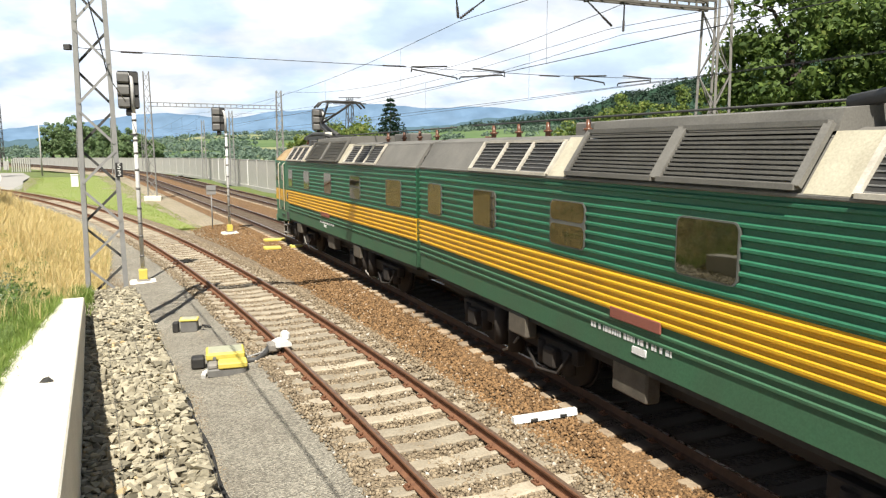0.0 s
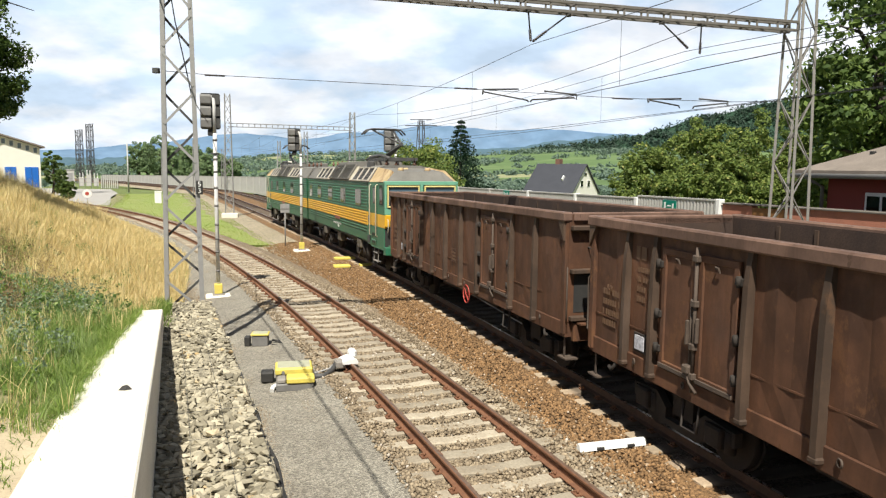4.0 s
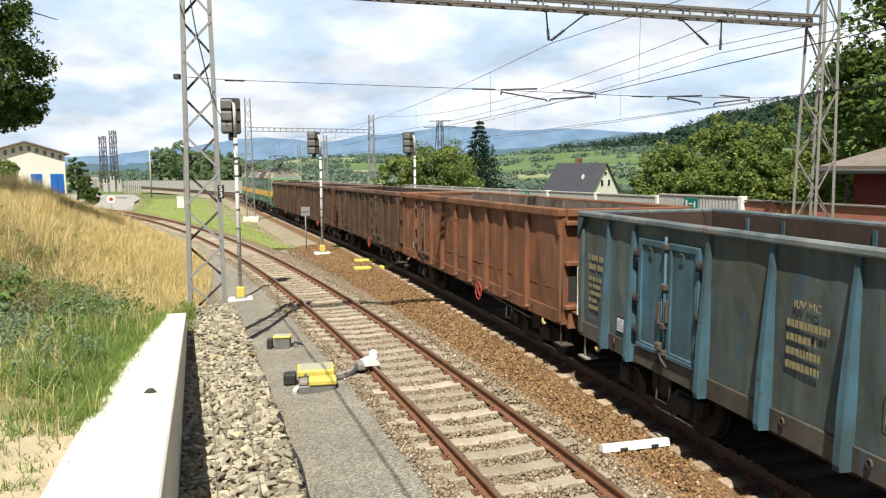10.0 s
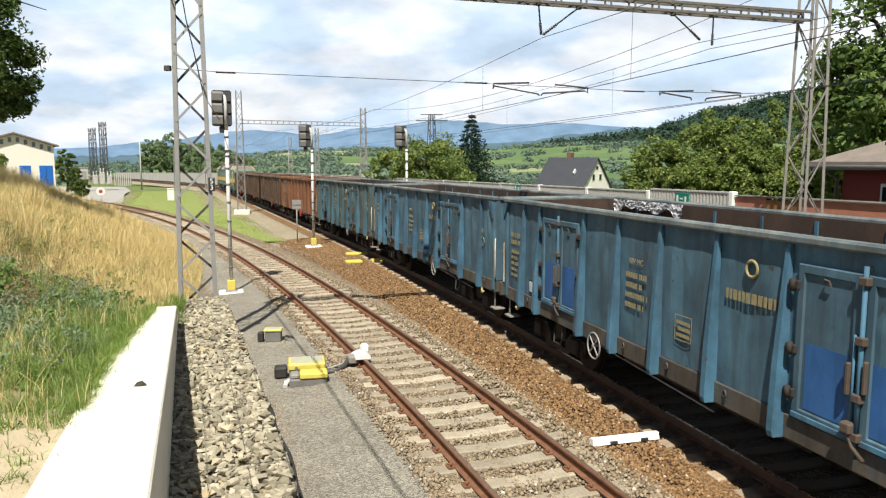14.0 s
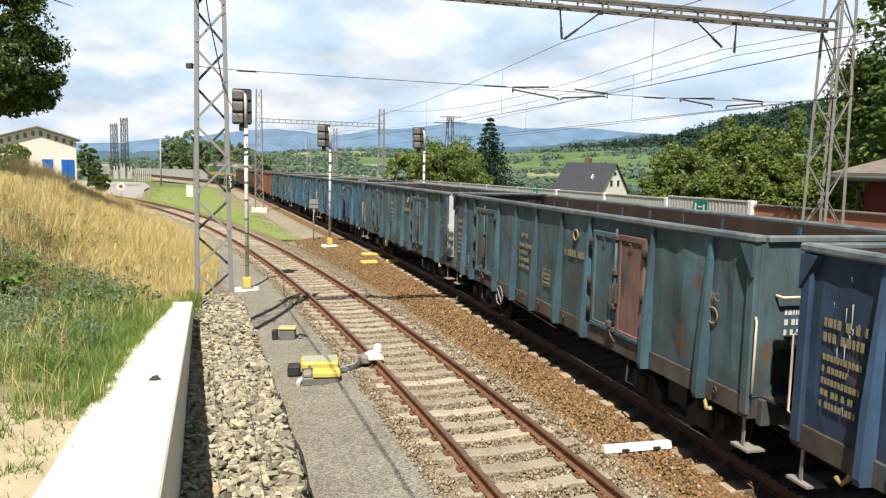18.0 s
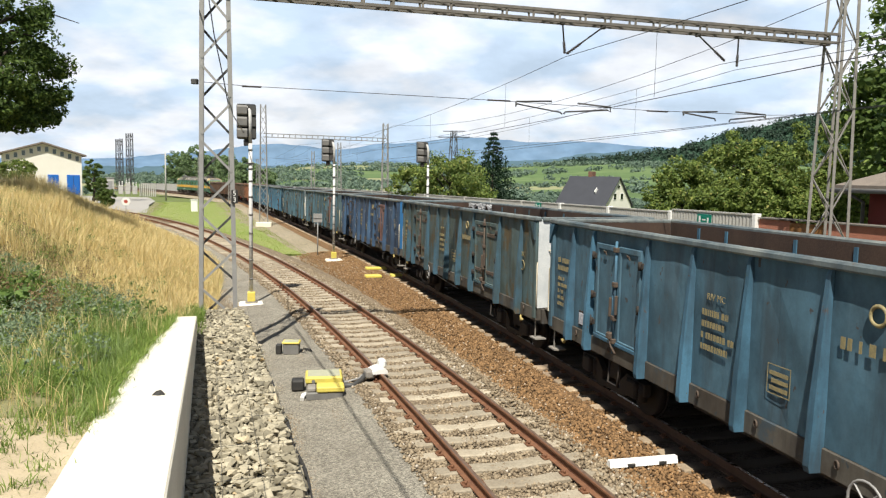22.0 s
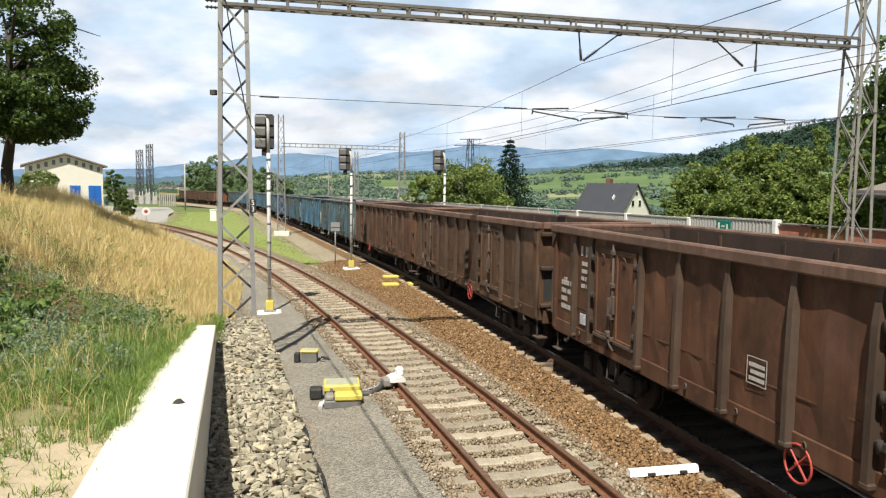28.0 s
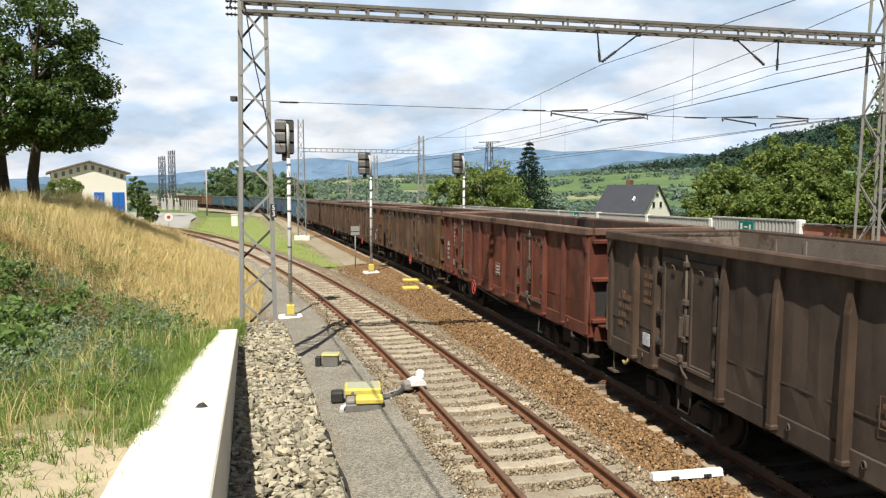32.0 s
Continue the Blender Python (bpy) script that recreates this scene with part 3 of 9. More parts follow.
def bank_height(x, y):
    s, lat = s_lat(x, y)
    d = -lat
    # open bank: from the toe up to the plateau
    toe = 3.9 - 1.5 * smooth(9, 30, s)
    top = 2.55 - 0.35 * smooth(25, 70, s)
    z_open = level(y) - 0.42 + (top + 0.42 - level(y)) * smooth(0, 9.5, d - toe) + 0.5 * smooth(0, 1.5, d - toe)
    # behind the walls
    wt = wall_top((Vector((x, y)) - WALL_A).dot(WALL_D))
    z_wall = wt - 0.07 + 0.12 * smooth(0.5, 1.6, d - 4.5) + (2.78 - wt) * smooth(0.9, 9.5, d - 4.5)
    z_gab = 0.85 + 1.95 * smooth(0.0, 7, d - 4.3)
    w = smooth(5.2, 6.4, s)
    g = smooth(7.0, 10.5, s)
    z = z_wall * (1 - w) + z_gab * w
    z = z * (1 - g) + z_open * g
    # the bank runs out beyond the white building
    end = smooth(80, 92, s)
    z = z * (1 - end) + (level(y) - 0.7) * end
    return z + 0.07 * noise.noise(Vector((x * 0.7, y * 0.7, 1.0))) + 0.04 * noise.noise(Vector((x * 2.1, y * 2.1, 4.0)))


def build_bank():
    ms = Mesh()
    rows = []
    ss = [-14 + 0.5 * i for i in range(56)] + [14 + 2.0 * i for i in range(43)]
    for s in ss:
        toe = 4.45 if s < 8.3 else 4.45 + (3.7 - 4.45) * smooth(8.3, 10.5, s) - 1.6 * smooth(10.5, 30, s)
        if s < 5.3:
            toe = 4.62
        row = []
        for k in range(40):
            d = toe + (k * 0.25 if k < 24 else 6.0 + (k - 24) ** 1.7 * 0.42)
            x, y = along(s, SIDING, -d)
            row.append((x, y, bank_height(x, y)))
        rows.append(row)
    ms.sweep(rows, closed=False, smooth=True)
    tagged(part("grass_bank", ms, M_BANK), "grassy earth bank beside the siding", "bank", kind="structure")


M_BANK = material("grassy soil", (0.15, 0.165, 0.055), 0.95, 0, (0.42, 0.34, 0.20), 0.9, 0.8, 25, 0.8, depth=0.04)
M_SAND = material("bare sandy soil", (0.52, 0.43, 0.29), 0.95, 0, (0.40, 0.32, 0.21), 2.5, 0.7, 60, 0.5, depth=0.02)
M_STONE = material("grey broken limestone", (0.43, 0.385, 0.285), 0.9, 0, (0.26, 0.23, 0.165), 7, 0.8, 40, 0.5, random=0.36)
build_bank()
WALL_LEN = (WALL_B - WALL_A).length


def build_wall():
    ms = Mesh()
    wide = lambda a: 0.42 + 0.3 * smooth(-1.0, 7.0, a)
    for cuts in ((0.0, 0.01, 1.0, 2.0, 3.0, 4.0, 5.0, 6.0, 7.0, 8.0, 9.0, 9.995), (10.005, 10.02, 11.0, WALL_LEN)):
        rings = []
        for q in cuts:
            t, wd = wall_top(q), wide(q)
            rings.append([wall_pt(q, c, z) for c, z in ((0, -0.5), (0, t - 0.015), (0.015, t), (wd - 0.015, t), (wd, t - 0.015), (wd, -0.5))])
        ms.sweep(rings)
    tagged(part("concrete_wall", ms, M_CONCRETE), "pale smooth concrete retaining wall with a flat top", "wall", kind="structure")
    # a dark stone lying on the wall
    p = wall_pt(6.95, 0.23, wall_top(6.95) + 0.012)
    m = Mesh()
    m.add([(-0.07, -0.02, -0.012), (0.0, -0.045, -0.012), (0.06, -0.015, -0.012), (0.05, 0.03, -0.012), (-0.05, 0.03, -0.012), (-0.03, -0.01, 0.03), (0.02, -0.005, 0.04), (0.01, 0.015, 0.035)],
          [(4, 3, 2, 1, 0), (0, 1, 6, 5), (1, 2, 6), (2, 3, 7, 6), (3, 4, 7), (4, 0, 5), (4, 5, 7), (5, 6, 7)])
    tagged(part("stone", m, M_BLACK, m=pose(p.x, p.y, p.z, 0, 0, 15)), "small dark stone lying on the concrete wall", "stone")
    # bare soil along the wall
    m = Mesh()
    rnd = random.Random(5)
    rows = []
    for i in range(40):
        a = 7.1 + i * 0.14
        wd = (0.1 + 2.6 * smooth(7.1, 8.6, a)) * (0.8 + 0.5 * noise.noise(Vector((a * 1.1, 2.0, 0)))) + 0.05
        row = []
        for k in range(8):
            p = wall_pt(a, 0.66 + wd * k / 7, 0)
            p.z = max(bank_height(p.x, p.y), wall_top(a) - 0.05 if k == 0 else -9) + 0.035 - 0.06 * (k / 7) ** 3 + 0.02 * noise.noise(Vector((p.x * 4, p.y * 4, 0)))
            row.append(p)
        rows.append(row)
    m.sweep(rows, closed=False, smooth=True)
    tagged(part("sandy_soil", m, M_SAND), "bare pale sandy soil along the wall", "soil", kind="structure")


build_wall()


def stone_meshes(n, mat, name, rnd, flat=0.55):
    """A few irregular broken stones."""
    out = []
    for k in range(n):
        bm = bmesh.new()
        bmesh.ops.create_icosphere(bm, subdivisions=1, radius=0.5)
        for v in bm.verts:
            v.co *= rnd.uniform(0.66, 1.18)
            v.co.x *= 1.25
            v.co.z *= flat
        me = bpy.data.meshes.new(name)
        bm.to_mesh(me)
        bm.free()
        me.materials.append(mat)
        out.append(me)
    return out


def broken_stones(n, mat, name, rnd):
    """Sharp-edged quarry stones: hulls of a few random points."""
    out = []
    for k in range(n):
        bm = bmesh.new()
        for _ in range(11):
            bm.verts.new((rnd.uniform(-0.62, 0.62), rnd.uniform(-0.5, 0.5), rnd.uniform(-0.38, 0.38)))
        bmesh.ops.convex_hull(bm, input=bm.verts[:])
        bmesh.ops.delete(bm, geom=[v for v in bm.verts if not v.link_faces], context="VERTS")
        bmesh.ops.recalc_face_normals(bm, faces=bm.faces[:])
        me = bpy.data.meshes.new(name)
        bm.to_mesh(me)
        bm.free()
        me.materials.append(mat)
        out.append(me)
    return out


def build_gabion():
    rnd = random.Random(21)
    kinds = broken_stones(16, M_STONE, "gabion_stone", rnd)
    root = thing("gabion_wall", "wire basket wall filled with grey broken stones", "wall", kind="structure")
    top = 0.93
    core = Mesh()
    rows = []
    for i in range(48):
        s = -15 + i * 0.5
        rows.append([at(s, SIDING, -4.55, 0) * 1 + Vector((0, 0, -0.6 - level(along(s, SIDING)[1]))), at(s, SIDING, -3.38, 0) + Vector((0, 0, -0.6)), at(s, SIDING, -3.38, 0) + Vector((0, 0, top - 0.1)), at(s, SIDING, -4.55, 0) + Vector((0, 0, top - 0.1))])
    core.sweep(rows)
    part("filling", core, M_STONE, root)
    rest = Mesh()
    cells = []
    s = 8.55
    while s > -3.0:
        for k in range(16):
            cells.append((s + rnd.uniform(-0.05, 0.05), -3.36 - k * 0.071 + rnd.uniform(-0.04, 0.04), top - 0.06 + rnd.uniform(-0.035, 0.03), rnd.choice((0.075, 0.095, 0.12))))
        s -= 0.067
    # outer face, seen over the edge, and the far end
    for k in range(9):
        for j in range(7):
            cells.append((8.55 + rnd.uniform(0, 0.06), -3.4 - k * 0.135, top - 0.15 - j * 0.15, 0.17))
    for i in range(90):
        for j in range(3):
            cells.append((8.4 - i * 0.125, -3.34 + rnd.uniform(-0.03, 0.03), top - 0.16 - j * 0.14, 0.16))
    picked = set(i for i, c in enumerate(cells) if -1.2 < c[0] < 3.3 and c[2] > top - 0.1)
    picked = set(sorted(picked)[:300])
    for i, (s, lat, z, size) in enumerate(cells):
        p = at(s, SIDING, lat)
        sc = size * rnd.uniform(0.75, 1.3)
        mt = Matrix.LocRotScale((p.x, p.y, z + level(p.y) * 0.3), Euler((rnd.uniform(-0.32, 0.32), rnd.uniform(-0.32, 0.32), rnd.uniform(0, 6.3))), (sc * 1.1, sc * rnd.uniform(0.8, 1.15), sc))
        me = kinds[rnd.randrange(len(kinds))]
        if i in picked:
            part("stone", me, M_STONE, root, m=mt)
        else:
            rest.add([mt @ v.co for v in me.vertices], [tuple(f.vertices) for f in me.polygons])
    tagged(part("stones", rest, M_STONES, root), kind="stuff")
    wires = Mesh()
    for lat in (-3.3, -3.7, -4.1):
        wires.tube([at(-3 + i * 0.6, SIDING, lat, top + 0.02) for i in range(20)], 0.0025, 4)
    for i in range(12):
        wires.rod(at(-2.7 + i * 1.0, SIDING, -3.28, top + 0.035), at(-2.7 + i * 1.0, SIDING, -4.5, top + 0.02), 0.003, seg=4)
    part("wire_mesh", wires, M_DARKSTEEL, root)
    edge = Mesh().tube([at(-4 + i * 0.5, SIDING, -2.9 + 0.03 * math.sin(i * 1.3), -0.315) for i in range(28)], 0.032, 6)
    tagged(part("ground_cable", edge, M_BLACK), "thin black tube along the foot of the stone baskets", "cable")


def island_material(name, base, dark, rough=0.9, spread=None):
    """Loose stones: each has its own shade."""
    mt = bpy.data.materials.new(name)
    mt.use_nodes = True
    n, l = mt.node_tree.nodes, mt.node_tree.links
    b = n["Principled BSDF"]
    ge = n.new("ShaderNodeNewGeometry")
    rp = n.new("ShaderNodeValToRGB")
    rp.color_ramp.elements[0].color, rp.color_ramp.elements[1].color = (*dark, 1), (*base, 1)
    if spread:
        e = rp.color_ramp.elements.new(0.96); e.color = (*base, 1)
        rp.color_ramp.elements[-1].color = (*spread, 1)
    l.new(ge.outputs["Random Per Island"], rp.inputs[0])
    tx, no = n.new("ShaderNodeTexCoord"), n.new("ShaderNodeTexNoise")
    no.inputs["Scale"].default_value, no.inputs["Detail"].default_value = 30, 4
    l.new(tx.outputs["Object"], no.inputs["Vector"])
    mr = n.new("ShaderNodeMapRange"); mr.inputs["To Min"].default_value, mr.inputs["To Max"].default_value = 0.7, 1.25
    l.new(no.outputs[0], mr.inputs[0])
    mu = n.new("ShaderNodeMixRGB"); mu.blend_type = "MULTIPLY"; mu.inputs[0].default_value = 1
    l.new(rp.outputs[0], mu.inputs[1]); l.new(mr.outputs[0], mu.inputs[2])
    l.new(mu.outputs[0], b.inputs["Base Color"])
    b.inputs["Roughness"].default_value = rough
    b.inputs["Specular IOR Level"].default_value = 0.3
    return mt


M_STONES = island_material("grey broken stones", (0.47, 0.42, 0.31), (0.18, 0.16, 0.115), spread=(0.46, 0.32, 0.15))
build_gabion()


def fast_mesh(name, verts, faces, mat):
    """A mesh of equal polygons from arrays: verts (n, 3), faces (m, k)."""
    me = bpy.data.meshes.new(name)
    k = faces.shape[1]
    me.vertices.add(len(verts)); me.vertices.foreach_set("co", verts.astype(np.float32).ravel())
    me.loops.add(faces.size); me.loops.foreach_set("vertex_index", faces.astype(np.int32).ravel())
    me.polygons.add(len(faces)); me.polygons.foreach_set("loop_start", np.arange(0, faces.size, k, dtype=np.int32))
    me.update(calc_edges=True)
    me.materials.append(mat)
    return me


def scatter_stones(name, places, size, mat, label, seed):
    """Loose ballast stones: squashed octahedra with uneven corners."""
    rng = np.random.default_rng(seed)
    P = np.array(places)
    n = len(P)
    base = np.array([(1, 0, 0), (-1, 0, 0), (0, 1, 0), (0, -1, 0), (0, 0, 1), (0, 0, -1)], float)
    ang = rng.uniform(0, 2 * np.pi, n)
    tilt = rng.uniform(-0.5, 0.5, n)
    V = base[None] * rng.uniform(0.6, 1.25, (n, 6, 1)) + rng.uniform(-0.22, 0.22, (n, 6, 3))
    V *= (size * rng.uniform(0.6, 1.35, (n, 1, 1)))
    V[:, :, 2] *= 0.75
    x = V[:, :, 0] * np.cos(tilt)[:, None] - V[:, :, 2] * np.sin(tilt)[:, None]
    z = V[:, :, 0] * np.sin(tilt)[:, None] + V[:, :, 2] * np.cos(tilt)[:, None]
    y = V[:, :, 1]
    V = np.stack([x * np.cos(ang)[:, None] - y * np.sin(ang)[:, None], x * np.sin(ang)[:, None] + y * np.cos(ang)[:, None], z], -1) + P[:, None]
    F = np.array([(0, 2, 4), (2, 1, 4), (1, 3, 4), (3, 0, 4), (2, 0, 5), (1, 2, 5), (3, 1, 5), (0, 3, 5)])
    F = (F[None] + 6 * np.arange(n)[:, None, None]).reshape(-1, 3)
    ob = new(name, fast_mesh(name, V.reshape(-1, 3), F, mat))
    return tagged(ob, label, "ballast", kind="stuff")


M_CHIPS = island_material("rusty brown ballast stones", (0.30, 0.175, 0.08), (0.105, 0.062, 0.03), spread=(0.46, 0.38, 0.29))
M_CHIPS2 = island_material("grey brown ballast stones", (0.35, 0.28, 0.19), (0.15, 0.115, 0.077), spread=(0.55, 0.5, 0.44))
rnd = random.Random(3)
pl = []
while len(pl) < 44000:
    s, lat = -4 + 40 * rnd.random() ** 1.7, rnd.uniform(-4.3, -1.0)
    z = -0.225 + 0.015 * rnd.random() - 0.06 * smooth(2.3, 3.2, -lat) - 0.12 * smooth(3.0, 4.0, -lat)
    if lat > -1.1 or (lat > -1.3 and rnd.random() < 0.5) or (lat < -3.0 and rnd.random() < (-lat - 3.0) / 1.3):
        continue
    pl.append(tuple(at(s, MAIN, lat, z)))
scatter_stones("ballast_stones", pl, 0.036, M_CHIPS, "loose rusty brown ballast stones", 1)
pl = []
while len(pl) < 30000:
    s, lat = -4 + 34 * rnd.random() ** 1.6, rnd.uniform(-1.42, 1.75)
    pl.append(tuple(at(s, SIDING, lat, -0.228 + 0.022 * rnd.random() + 0.045 * smooth(0.95, 1.2, abs(lat)) - 0.07 * smooth(1.25, 1.75, abs(lat)))))
scatter_stones("ballast_stones", pl, 0.036, M_CHIPS2, "loose grey brown ballast stones of the siding", 2)
pl = []
while len(pl) < 26000:
    s, lat = -3 + 26 * rnd.random() ** 1.5, rnd.uniform(-3.35, -1.7)
    pl.append(tuple(at(s, SIDING, lat, -0.33 + 0.06 * smooth(-2.3, -1.7, lat))))
scatter_stones("gravel_stones", pl, 0.018, M_CHIPS2, "fine grey gravel on the service path", 4)


def blades(name, places, tall, width, mats, label, seed, lean=0.5):
    """Grass: narrow tapered blades that arch over."""
    rng = np.random.default_rng(seed)
    P = np.array(places)
    n = len(P)
    az = rng.uniform(0, 2 * np.pi, n)
    h = tall * rng.uniform(0.4, 1.2, n)
    b = h * rng.uniform(0.08, lean, n)
    w = width * rng.uniform(0.6, 1.4, n)
    d = np.stack([np.cos(az), np.sin(az), 0 * az], -1)
    a2 = az + rng.uniform(0.6, 2.5, n)
    sd = np.stack([np.cos(a2), np.sin(a2), 0 * az], -1)
    up = np.array([0, 0, 1.0])
    rows = []
    for q, k in ((0.0, 0.5), (0.45, 0.46), (0.8, 0.3)):
        c = P + d * (b * q ** 2)[:, None] + up * (h * (q - 0.28 * (b / h) * q * q))[:, None]
        rows += [c - sd * w[:, None] * k, c + sd * w[:, None] * k]
    rows.append(P + d * b[:, None] + up * (h * (1 - 0.28 * b / h))[:, None])
    V = np.stack(rows, 1).reshape(-1, 3)
    k = 7 * np.arange(n)[:, None]
    F = np.concatenate([k + np.array([f]) for f in ((0, 1, 3), (0, 3, 2), (2, 3, 5), (2, 5, 4), (4, 5, 6))], 1).reshape(-1, 3)
    ob = new(name, fast_mesh(name, V, F, mats))
    return tagged(ob, label, "grass", kind="stuff")


L_GREEN = leaf_material("fresh grass", (0.27, 0.36, 0.085), (0.115, 0.19, 0.036), (0.46, 0.44, 0.18))
L_DRY = leaf_material("dry straw grass", (0.84, 0.69, 0.36), (0.52, 0.41, 0.17), (0.88, 0.78, 0.5))
L_WEED = leaf_material("blue-green weeds", (0.31, 0.40, 0.14), (0.155, 0.235, 0.065), (0.42, 0.44, 0.22))


def bank_points(n, s0, s1, d0, d1, seed, keep):
    r = random.Random(seed)
    out = []
    while len(out) < n:
        s, d = s0 + (s1 - s0) * r.random() ** 1.35, d0 + (d1 - d0) * r.random() ** 1.2
        x, y = along(s, SIDING, -d)
        if (s < 5.6 and d < 5.08 - 0.3 * smooth(-1.0, 5.6, s)) or (5.6 <= s < 8.4 and d < 4.5) or (s >= 8.4 and d < 3.9 - 1.7 * smooth(9.5, 30, s)):
            continue
        if keep(x, y, s, d) < r.random():
            continue
        # tufts
        for _ in range(6):
            xx, yy = x + r.gauss(0, 0.035), y + r.gauss(0, 0.035)
            out.append((xx, yy, bank_height(xx, yy) - 0.02))
    return out


def dry(s, d):
    return smooth(5.0, 10.5, s + 1.6 * noise.noise(Vector((s * 0.35, d * 0.35, 7)))) * (1 - smooth(4.0, 6.6, d - 1.8 * noise.noise(Vector((s * 0.3, d * 0.3, 2))) - 0.42 * max(0.0, s - 11)))


def bare(x, y, s, d):
    """1 where soil is bare: near the wall, close to the viewer."""
    return (1 - smooth(0.7, 1.9, d - 4.6 + 0.8 * noise.noise(Vector((x * 0.8, y * 0.8, 9))))) * (1 - smooth(-3.2, -2.2, s + 0.5 * noise.noise(Vector((x * 1.7, y * 1.7, 3)))))


patchy = lambda x, y, z: 0.5 + 0.9 * noise.noise(Vector((x * 0.8, y * 0.8, z)))
green_at = lambda x, y, s, d: (1 - 0.9 * dry(s, d)) * (1 - bare(x, y, s, d))
blades("grass", bank_points(120000, -7, 15, 4.4, 16, 1, lambda x, y, s, d: green_at(x, y, s, d) * min(1, max(0.06, patchy(x, y, 5) * 1.35))), 0.17, 0.009, L_GREEN, "fresh green grass on the bank", 1, 0.95)
blades("tall_grass", bank_points(26000, -6, 16, 5.2, 20, 2, lambda x, y, s, d: green_at(x, y, s, d) * max(0, patchy(x, y, 15) - 0.3)), 0.34, 0.007, L_WEED, "taller blue-green weeds in the grass", 2, 0.6)
blades("dry_grass", bank_points(90000, 2, 46, 2.2, 14, 3, lambda x, y, s, d: dry(s, d) * min(1, 0.35 + max(0, patchy(x, y, 31)))), 0.52, 0.011, L_DRY, "tall dry straw-yellow grass on the bank", 3, 0.75)
blades("dry_grass", bank_points(12000, -5, 14, 4.6, 18, 4, lambda x, y, s, d: max(0, patchy(x, y, 25) - 0.3) * (1 - bare(x, y, s, d))), 0.46, 0.005, L_DRY, "scattered dry grass stalks", 4, 0.7)
blades("dry_grass", bank_points(36000, 11, 46, 2.2, 7.5, 9, lambda x, y, s, d: 0.3 + max(0, patchy(x, y, 71))), 0.62, 0.013, L_DRY, "dry straw grass along the edge of the bank", 9, 0.6)
blades("tall_dry_grass", bank_points(9000, 7, 40, 2.4, 13, 8, lambda x, y, s, d: 0.15 + max(0, patchy(x, y, 61))), 0.8, 0.009, L_DRY, "tall dry stalks standing above the bank", 8, 0.5)
blades("grass", bank_points(46000, 6, 46, 2.6, 16, 6, lambda x, y, s, d: min(1, 0.25 + 0.1 * max(0, d - 5)) * max(0, patchy(x * 0.6, y * 0.6, 41) - 0.2)), 0.46, 0.012, L_GREEN, "green tufts among the dry grass", 6, 0.8)
blades("dry_grass", bank_points(36000, 13, 60, 5.0, 20, 10, lambda x, y, s, d: max(0.05, patchy(x * 0.6, y * 0.6, 81) - 0.15)), 0.6, 0.014, L_DRY, "dry straw grass on the crest of the bank", 10, 0.8)
blades("tall_dry_grass", bank_points(16000, 13, 44, 5.0, 17, 11, lambda x, y, s, d: max(0, 2.2 * noise.noise(Vector((x * 0.45, y * 0.45, 91))))), 1.05, 0.012, L_DRY, "tall ragged clumps of straw on the crest of the bank", 11, 0.6)
blades("grass", bank_points(20000, 12, 90, 2.2, 30, 5, lambda x, y, s, d: (1 - 0.8 * dry(s, d)) * max(0.1, patchy(x, y, 87) - 0.2)), 0.36, 0.018, L_WEED, "green grass farther along the bank", 5, 0.7)


def wagon_meshes(kind):
    """Meshes of one open goods wagon."""
    blue = kind == "blue"
    g = {}
    x0, x1 = -HALF + 0.44, HALF - 0.44
    W = 1.40
    zt, zf = 3.27, 1.22
    if blue:
        stakes = [1.31, 5.42, 6.67, 7.99, 12.9]
        doors = [(2.23, 4.12), (9.31, 11.37)]
    elif kind == "brown_one":
        stakes = [5.5, 6.85, 8.2, 9.5, 10.83, 12.15]
        doors = [(2.2, 4.15)]
    else:
        stakes = [1.4, 5.4, 6.65, 7.95, 12.5]
        doors = [(2.23, 4.15), (9.25, 11.25)]
    at_x = lambda d: HALF - 0.25 - d
    for name, sg in (("left", 1), ("right", -1)):
        m = Mesh()
        # plate with a shallow bulge in each bay, both faces
        cuts = sorted({x0 + 0.06, x1 - 0.06} | {at_x(d) for d in stakes} | {at_x(v) for d in doors for v in d})
        rnd = random.Random(len(kind) * 7 + sg)
        rings = []
        for a, b in zip(cuts[:-1], cuts[1:]):
            for q in range(5):
                x = a + (b - a) * q / 5
                amp = 0.032 * math.sin(math.pi * q / 5) * rnd.uniform(-0.6, 1.2)
                rings.append((x, amp))
        rings.append((cuts[-1], 0))
        rows = []
        for x, amp in rings:
            outer = [(x, sg * (W + amp * math.sin(math.pi * k / 5) + rnd.uniform(-0.006, 0.006)), zf + (zt - 0.05 - zf) * k / 5) for k in range(6)]
            inner = [(x, sg * (W - 0.05), zt - 0.05), (x, sg * (W - 0.05), zf)]
            rows.append(outer + inner)
        m.sweep(rows, smooth=False)
        g["side_" + name] = m
    return g, stakes, doors, x0, x1, W, zt, zf


